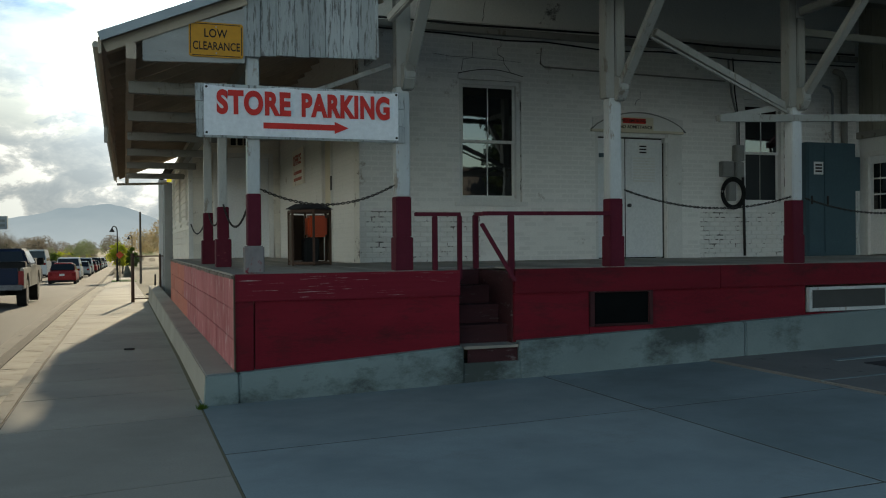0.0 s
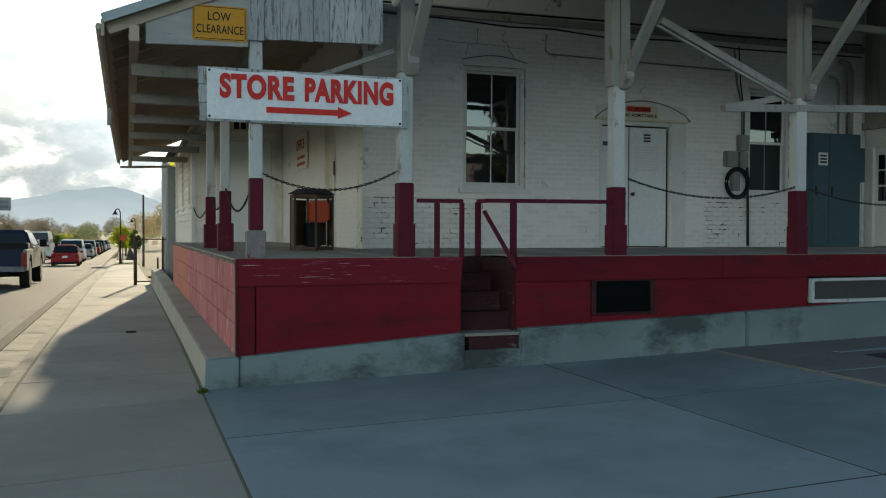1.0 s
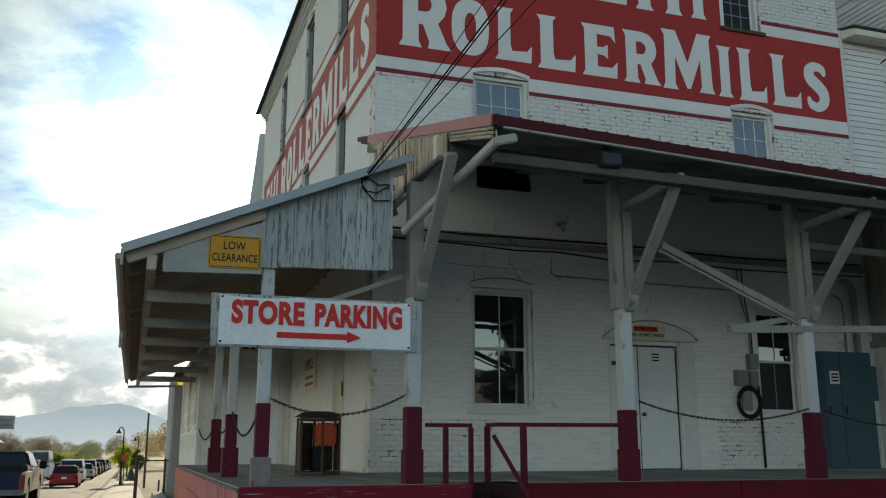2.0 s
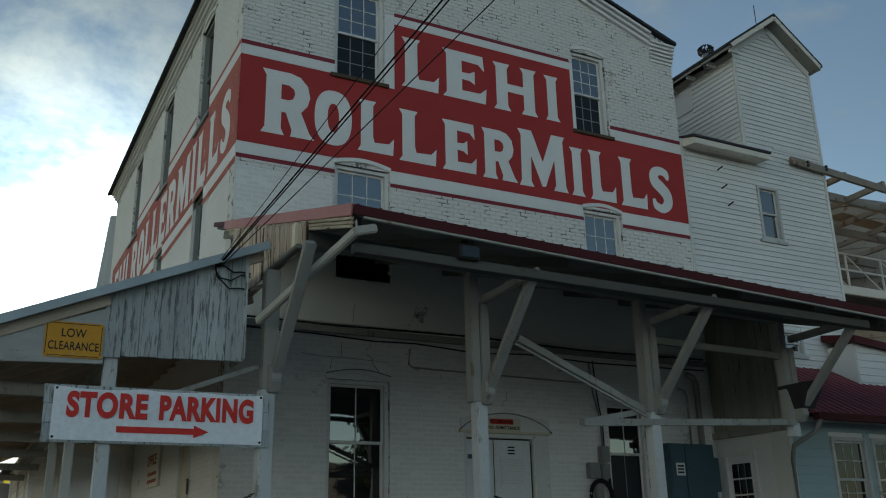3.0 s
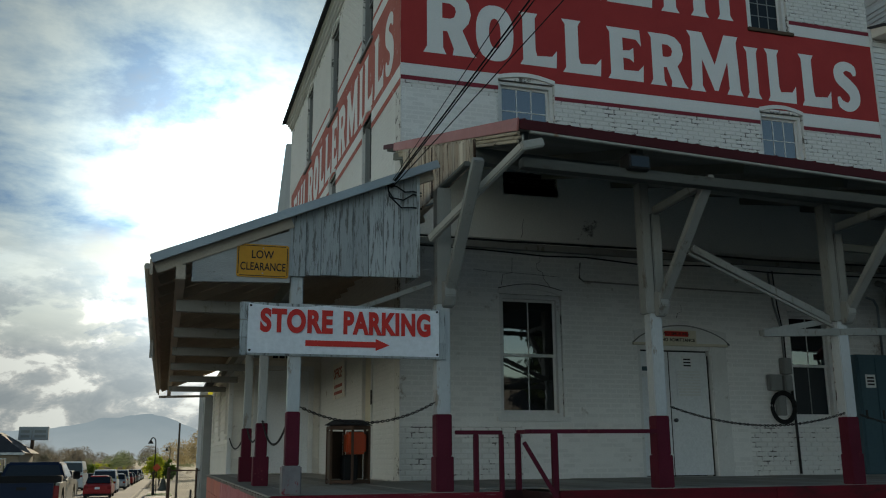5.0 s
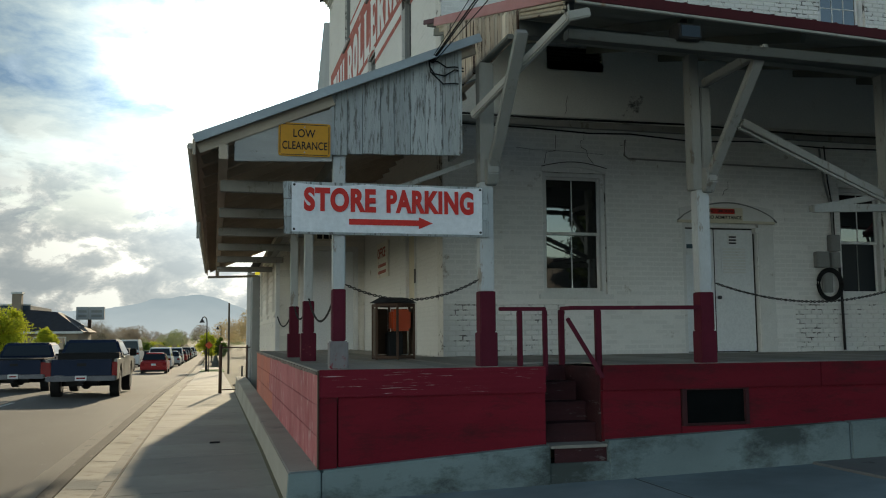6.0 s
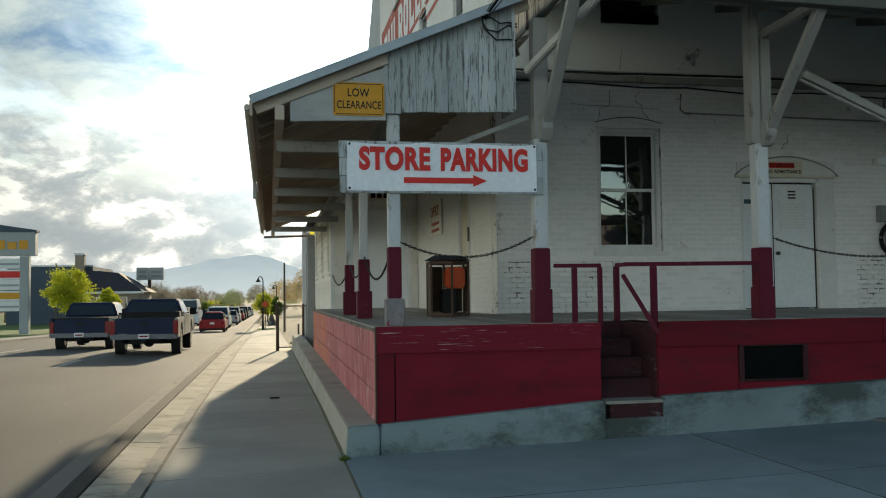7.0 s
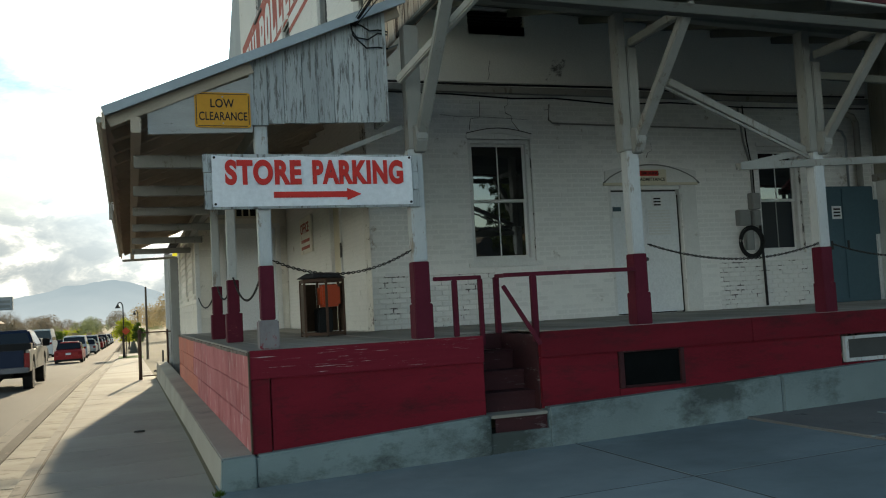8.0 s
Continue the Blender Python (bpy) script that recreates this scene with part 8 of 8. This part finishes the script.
# ---- trees ----
def tree(name, x, y, z_low, z_top, radius, leaf, label, seed, leaves=2600, size=0.10, bare=False, zbase=None):
    """A trunk with limbs that carry clumps of leaves (or fine twigs) inside an uneven crown."""
    r = random.Random(seed)
    zbase = fall(y) - 0.05 if zbase is None else zbase
    t = thing(name, (x, y, zbase), label, "tree", "street trees")
    zc, hz = (z_low + z_top) / 2, (z_top - z_low) / 2
    bm = bmesh.new()
    lean = r.uniform(-0.06, 0.06) * radius
    top = Vector((x + lean, y, z_low + hz * 0.5))
    rod(bm, (x, y, zbase), top, 0.05 * radius + 0.03, 8, 0.03 * radius + 0.015)
    clumps = []
    while len(clumps) < (46 if not bare else 34):
        v = Vector((r.uniform(-1, 1), r.uniform(-1, 1), r.uniform(-1, 1)))
        if 0.3 < v.length < 1.0:
            k = 1.0 - 0.28 * max(0.0, v.z) ** 2
            c = Vector((x + v.x * radius * 0.86 * k, y + v.y * radius * 0.86 * k, zc + v.z * hz * 0.86))
            clumps.append((c, r.uniform(0.14, 0.30) * radius))
    for c, w in clumps:
        p = Vector((x, y, zbase)).lerp(top, r.uniform(0.6, 1.0))
        m = p.lerp(c, 0.5) + Vector((0, 0, 0.08 * radius))
        rod(bm, p, m, 0.016 * radius + 0.004, 4, 0.010 * radius + 0.002)
        rod(bm, m, c, 0.010 * radius + 0.002, 4, 0.003)
        if bare:
            for _ in range(12):
                d = Vector((r.gauss(0, 1), r.gauss(0, 1), r.gauss(0.5, 0.8))).normalized() * radius * r.uniform(0.15, 0.4)
                rod(bm, m.lerp(c, r.uniform(0.3, 1)), c + d, 0.004 * radius, 3, 0.001 * radius)
    part("trunk", bm, M["bark"] if not bare else M["twig"] if leaf != "far_twig" else M["far_twig"], t)
    verts, faces = [], []
    o = Vector(t.location)
    for i in range(leaves):
        c, w = r.choice(clumps)
        c = c + Vector((r.gauss(0, 1), r.gauss(0, 1), r.gauss(0, 0.8))) * w * 0.62 - o
        d = Vector((r.gauss(0, 1), r.gauss(0, 1), r.gauss(0, 1))).normalized()
        s = d.orthogonal().normalized() * size * r.uniform(0.5, 1.2) * (0.5 if not bare else 0.12)
        d = d * size * r.uniform(0.5, 1.2) * (0.7 if not bare else 1.0)
        k = len(verts)
        verts += [tuple(c - d), tuple(c + s), tuple(c + d), tuple(c - s)]
        faces.append((k, k + 1, k + 2, k + 3))
    me = bpy.data.meshes.new("crown")
    me.from_pydata(verts, [], faces)
    me.materials.append(M[leaf])
    ob = new("crown", me)
    ob.parent = t
    return t


tree("tree", -16.33, 66.0, 0.45, 3.95, 1.85, "leaf_spring", "young street tree in bright yellow-green leaf", 1, 9000, 0.13)
tree("tree", -14.78, 74.0, 0.25, 2.36, 1.1, "leaf_spring", "small young tree in yellow-green leaf", 2, 5200, 0.11)
tree("tree", -1.52, 61.5, 0.1, 1.95, 0.70, "leaf_spring", "young tree in yellow-green leaf beside the street lamp", 3, 3800, 0.085)
tree("tree", -0.45, 68.0, -0.3, 1.55, 0.62, "leaf_green", "young green tree on the verge", 4, 3400, 0.085)
tree("tree", 3.3, 58.0, 0.2, 5.0, 2.9, "twig_gold", "budding tree with golden bare twigs behind the wing", 5, 14000, 0.05, True)
tree("tree", 6.5, 70.0, 0.4, 6.6, 3.4, "twig_gold", "tall budding tree with golden twigs", 6, 12000, 0.06, True)
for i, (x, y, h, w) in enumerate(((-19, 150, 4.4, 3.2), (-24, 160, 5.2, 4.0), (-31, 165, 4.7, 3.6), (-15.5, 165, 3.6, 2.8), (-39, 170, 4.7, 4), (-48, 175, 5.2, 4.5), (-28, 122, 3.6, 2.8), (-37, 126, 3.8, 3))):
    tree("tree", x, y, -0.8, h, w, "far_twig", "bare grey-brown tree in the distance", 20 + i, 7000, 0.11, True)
tree("tree", 18.2, -24.5, 1.0, 10.5, 1.9, "leaf_dark", "dark evergreen across the yard, seen in the window glass", 90, 6000, 0.3, zbase=-0.3)
for i in range(3):
    tree("tree", -1.2, 96 + i * 24, -0.7 - 0.25 * i, 0.75 - 0.25 * i, 0.8, "leaf_spring", "distant street tree in yellow-green leaf", 40 + i, 2000, 0.11)
for i in range(11):
    y = 205 + i * 24
    tree("tree", -15.9, y, fall(y) + 0.6, 0.55 - 0.0062 * (y - 205) + (i % 3) * 0.25, 1.7, "leaf_spring" if i % 3 else "leaf_green", "distant tree in fresh leaf across the street", 60 + i, 2000, 0.17)


def far_wood(name, x0, x1, y0, y1, hmin, hmax, leaf, n, seed, label):
    r = random.Random(seed)
    verts, faces = [], []
    for _ in range(n):
        cx, cy, h = r.uniform(x0, x1), r.uniform(y0, y1), r.uniform(hmin, hmax)
        w = h * r.uniform(0.3, 0.5)
        zg = fall(cy)
        for _ in range(900):
            a, b = r.uniform(0, 6.283), math.acos(r.uniform(-0.6, 1))
            rad = r.uniform(0.55, 1.0)
            c = Vector((cx + math.cos(a) * math.sin(b) * w * rad, cy + math.sin(a) * math.sin(b) * w * rad, zg + h * 0.58 + math.cos(b) * h * 0.42 * rad))
            d = Vector((r.gauss(0, 1), r.gauss(0, 1), r.gauss(0, 1))).normalized()
            s = d.orthogonal().normalized() * h * 0.015
            d = d * h * 0.022
            k = len(verts)
            verts += [tuple(c - d), tuple(c + s), tuple(c + d), tuple(c - s)]
            faces.append((k, k + 1, k + 2, k + 3))
    me = bpy.data.meshes.new(name)
    me.from_pydata(verts, [], faces)
    me.materials.append(M[leaf])
    tagged(new(name, me), label, "trees", kind="stuff")


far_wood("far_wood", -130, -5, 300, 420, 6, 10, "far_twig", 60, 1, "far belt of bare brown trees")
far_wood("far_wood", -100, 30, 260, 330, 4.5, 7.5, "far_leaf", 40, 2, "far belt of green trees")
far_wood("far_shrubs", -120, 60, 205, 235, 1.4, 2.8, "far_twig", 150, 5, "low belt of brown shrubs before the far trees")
far_wood("far_wood", 2, 40, 150, 240, 6, 10, "twig_gold", 26, 3, "far golden budding trees behind the verge")
far_wood("far_wood", -60, -18, 180, 230, 5, 7.5, "leaf_dark", 5, 4, "a few far dark evergreens")

# ---- far side of the street ----
pyl = thing("sign_pylon", (-18.7, 62, 0), "tall store sign pylon with a yellow-lettered top panel and small panels", "sign pylon")
for x in (-18.53, -22.9):
    boxpart("column", pyl, M["sign_grey"], x - 0.32, x + 0.32, 61.7, 62.3, -0.7, 5.10, bev=0.03)
boxpart("top_panel", pyl, M["sign_grey"], -23.5, -17.77, 61.6, 62.4, 5.14, 6.85, bev=0.03)
bm = bmesh.new()
prism(bm, [(-23.7, 6.86), (-17.67, 6.86), (-17.67, 7.0), (-20.7, 7.45), (-23.7, 7.0)], "y", 61.5, 62.5)
part("cap", bm, M["blue_grey"], pyl)
for i in range(5):
    boxpart("logo_shape", pyl, M["yellow"], -22.0 + i * 0.78, -21.38 + i * 0.78, 61.55, 61.6, 5.6, 6.25 - 0.12 * (i % 2), bev=0.01)
for i, (z0, mt) in enumerate(((4.25, "paper"), (3.45, "banner_red"), (2.7, "paper"), (1.9, "yellow"), (1.15, "paper"))):
    boxpart("small_panel", pyl, M["paper"], -22.5, -18.5, 61.75, 62.0, z0 - 0.05, z0 + 0.68, bev=0.01)
    if mt != "paper":
        boxpart("colour_field", pyl, M[mt], -20.6, -18.8, 61.72, 61.75, z0 + 0.08, z0 + 0.55, bev=0)
    else:
        boxpart("text_bar", pyl, M["sign_grey"], -21.3, -18.9, 61.72, 61.75, z0 + 0.2, z0 + 0.36, bev=0)
pyl.location.z -= 0.47
fb = thing("far_building", (-24, 105, 0), "slate-blue hall with a dark hipped wing and a chimney", "building", kind="structure")
bm = bmesh.new()
prism(bm, [(-31, -1.0), (-21.5, -1.0), (-21.5, 6.0), (-31, 6.0)], "y", 104, 118)
part("hall", bm, M["blue_grey"], fb, bev=0.05)
boxpart("parapet", fb, M["trim"], -31.1, -21.4, 103.9, 104.1, 6.0, 6.18)
bm = bmesh.new()
prism(bm, [(-23, -0.9), (-15.6, -0.9), (-15.6, 2.9), (-23, 2.9)], "y", 99, 110)
part("wing_wall", bm, M["tan_wall"], fb, bev=0.05)
bm = bmesh.new()
base = [(-23.6, 98.4, 2.9), (-15.0, 98.4, 2.9), (-15.0, 110.6, 2.9), (-23.6, 110.6, 2.9)]
top = [(-21.6, 102.5, 5.5), (-18.4, 102.5, 5.2), (-18.4, 106, 5.2), (-21.6, 106, 5.5)]
hexa(bm, base, top)
part("wing_roof", bm, M["shingle"], fb, "dark hipped roof")
beampart("eave_board", fb, M["trim"], (-23.6, 98.35, 2.85), (-15.0, 98.35, 2.85), 0.1, 0.25)
for x in (-21.6, -19.6, -17.4):
    wn = boxpart("window", fb, M["glass"], x - 0.5, x + 0.5, 98.93, 99.0, 1.0, 2.3, bev=0)
    boxpart("frame", wn, M["trim"], x - 0.58, x + 0.58, 98.96, 98.99, 0.92, 2.38, bev=0)
ch = boxpart("chimney", fb, M["tan_wall"], -23.3, -22.3, 103, 104, 5.0, 7.3, bev=0.03)
boxpart("chimney_cap", ch, M["trim"], -23.4, -22.2, 102.9, 104.1, 7.3, 7.52)
fb.location.z -= 0.75
fs = thing("far_sign", (-14.9, 110, 0), "grey double-faced sign box high on a post", "sign")
boxpart("post", fs, M["rust_iron"], -15.65, -15.25, 109.8, 110.2, -0.9, 4.6)
for x0, x1 in ((-17.0, -15.55), (-15.5, -13.75)):
    b = boxpart("box", fs, M["sign_grey"], x0, x1, 109.6, 110.4, 4.55, 6.1, bev=0.03)
    for z in (4.85, 5.4):
        boxpart("text_bar", b, M["box_grey"], x0 + 0.25, x1 - 0.25, 109.57, 109.6, z, z + 0.3, bev=0)
fs.location += Vector((-0.35, 0, -0.84))
def street_lamp(x, y, top):
    z0 = fall(y) - 0.05
    t = thing("street_lamp", (x, y, z0), "dark street lamp with a curved arm and bell shade", "street lamp", "street lamps")
    bm = bmesh.new()
    tube(bm, [(x, y, z0), (x, y, top - 0.42), (x - 0.02, y, top - 0.2), (x - 0.1, y, top - 0.04), (x - 0.2, y, top), (x - 0.31, y, top - 0.06), (x - 0.35, y, top - 0.2)], 0.04, 8)
    part("pole", bm, M["black_iron"], t, smooth=True)
    bm = bmesh.new()
    rod(bm, (x - 0.35, y, top - 0.14), (x - 0.35, y, top - 0.24), 0.05, 12, 0.09)
    rod(bm, (x - 0.35, y, top - 0.24), (x - 0.35, y, top - 0.42), 0.10, 12, 0.20)
    part("shade", bm, M["black_iron"], t, smooth=True)
    bm = bmesh.new()
    rod(bm, (x, y, z0), (x, y, z0 + 0.7), 0.12, 10, 0.06)
    part("base", bm, M["black_iron"], t, smooth=True)


street_lamp(-1.47, 60.0, 2.96)
street_lamp(-0.22, 95.0, 2.72)
bm = bmesh.new()
rod(bm, (-0.06, 50, -1.2), (-0.06, 50, 3.62), 0.075, 8, 0.055)
solid("utility_pole", bm, M["bark"], "plain brown wooden pole beside the sidewalk", "pole", base=(-0.06, 50, -0.8))
bm = bmesh.new()
rod(bm, (-18.16, 70, -1.3), (-18.16, 70, 4.4), 0.07, 8, 0.055)
solid("utility_pole", bm, M["bark"], "plain dark pole behind the street tree", "pole", base=(-18.16, 70, -1.1))
oc = thing("road_sign", (-1.3, 57, fall(57)), "orange roadwork sign on a short stand", "sign")
beampart("stand", oc, M["black_iron"], (-1.3, 57, fall(57)), (-1.3, 57, 0.85), 0.05, 0.05)
bm = bmesh.new()
prism(bm, [(-1.58, 0.92), (-1.30, 0.64), (-1.02, 0.92), (-1.30, 1.20)], "y", 56.95, 56.99)
part("plate", bm, M["orange"], oc, "orange diamond plate")

# ---- plain hall added across the yard, behind the camera, to darken the glass and the dock's right end ----
oh = thing("added_hall", (26, -30, 0), "added plain hall behind the camera, darkening the window reflections and dock end", "building", kind="structure")
bm = bmesh.new()
for x0, x1, y0, y1 in ((7, 46, -27.3, -27), (7, 46, -40, -39.7), (7, 7.3, -39.7, -27.3), (45.7, 46, -39.7, -27.3)):
    box(bm, x0, x1, y0, y1, -4.3, 5.3)
part("wall", bm, M["hall_wall"], oh)
boxpart("roof", oh, M["shingle"], 6.8, 46.2, -40.2, -26.8, 5.3, 5.55)

# ---- mountains round the valley ----
bm = bmesh.new()
n = 1440
prev = None
for i in range(n + 1):
    a = 2 * math.pi * i / n
    nd = Vector((math.sin(a), math.cos(a), 0))
    az = (math.degrees(a) + 180) % 360 - 180
    hgt = 44 + 6 * noise.noise(nd * 4.0) + 4 * noise.noise(nd * 23.0) + 4 * noise.noise(nd * 80.0) + 2 * noise.noise(nd * 190.0)
    hgt += 94 * math.exp(-((az + 0.8) / (5.5 if az < -0.8 else 3.2)) ** 2) + 30 * math.exp(-((az + 9.5) / 4.0) ** 2) + 9 * math.exp(-((az + 3.65) / 0.45) ** 2)
    p = nd * 2900
    lo, mid, hi = bm.verts.new((p.x, p.y, -30)), bm.verts.new((p.x * 1.03, p.y * 1.03, hgt * 0.5)), bm.verts.new((p.x * 1.08, p.y * 1.08, hgt))
    if prev:
        bm.faces.new((prev[0], lo, mid, prev[1]))
        bm.faces.new((prev[1], mid, hi, prev[2]))
    prev = (lo, mid, hi)
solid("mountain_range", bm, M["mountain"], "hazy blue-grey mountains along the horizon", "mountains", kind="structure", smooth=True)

# ---- bricks, last ----
NEAR = (2.31, 8.6, 1.36, 2.12)
front_holes = FRONT_OPEN + [(6.16, 7.86, 3.25, 3.60), (7.5, 7.85, ZD, 3.3)]
rects = brick_rects(WX, RX, ZD + 0.004, RIDGE_Z - 0.1, front_holes, rake)
near = [q for q in rects if q[0] > NEAR[0] and q[1] < NEAR[1] and q[2] > NEAR[2] and q[3] < NEAR[3]][:300]
near_set = set(near)
shared = {}
for a, b, c, d, dep in near:
    key = (round(b - a, 2), round(dep, 3))
    if key not in shared:
        shared[key] = brick_mesh("brick", [(0, b - a, 0, d - c, dep)], lambda u, z, o: (u, o, z), M["brick"])
    share("brick", shared[key], front_wall, (a, D, c))
rest = new("brickwork", brick_mesh("brickwork", [q for q in rects if q not in near_set], lambda u, z, o: (u - BASE[mill.name].x, D + o - BASE[mill.name].y, z), M["brick"]))
rest.parent = front_wall
tagged(rest, kind="stuff")
rects = brick_rects(D + 0.0, 18.1, ZD + 0.004, EAVE_Z - 0.5, SIDE_OPEN)
rest = new("brickwork", brick_mesh("brickwork", rects, lambda u, z, o: (WX + o - BASE[mill.name].x, u - BASE[mill.name].y, z), M["brick"]))
rest.parent = side_wall
tagged(rest, kind="stuff")
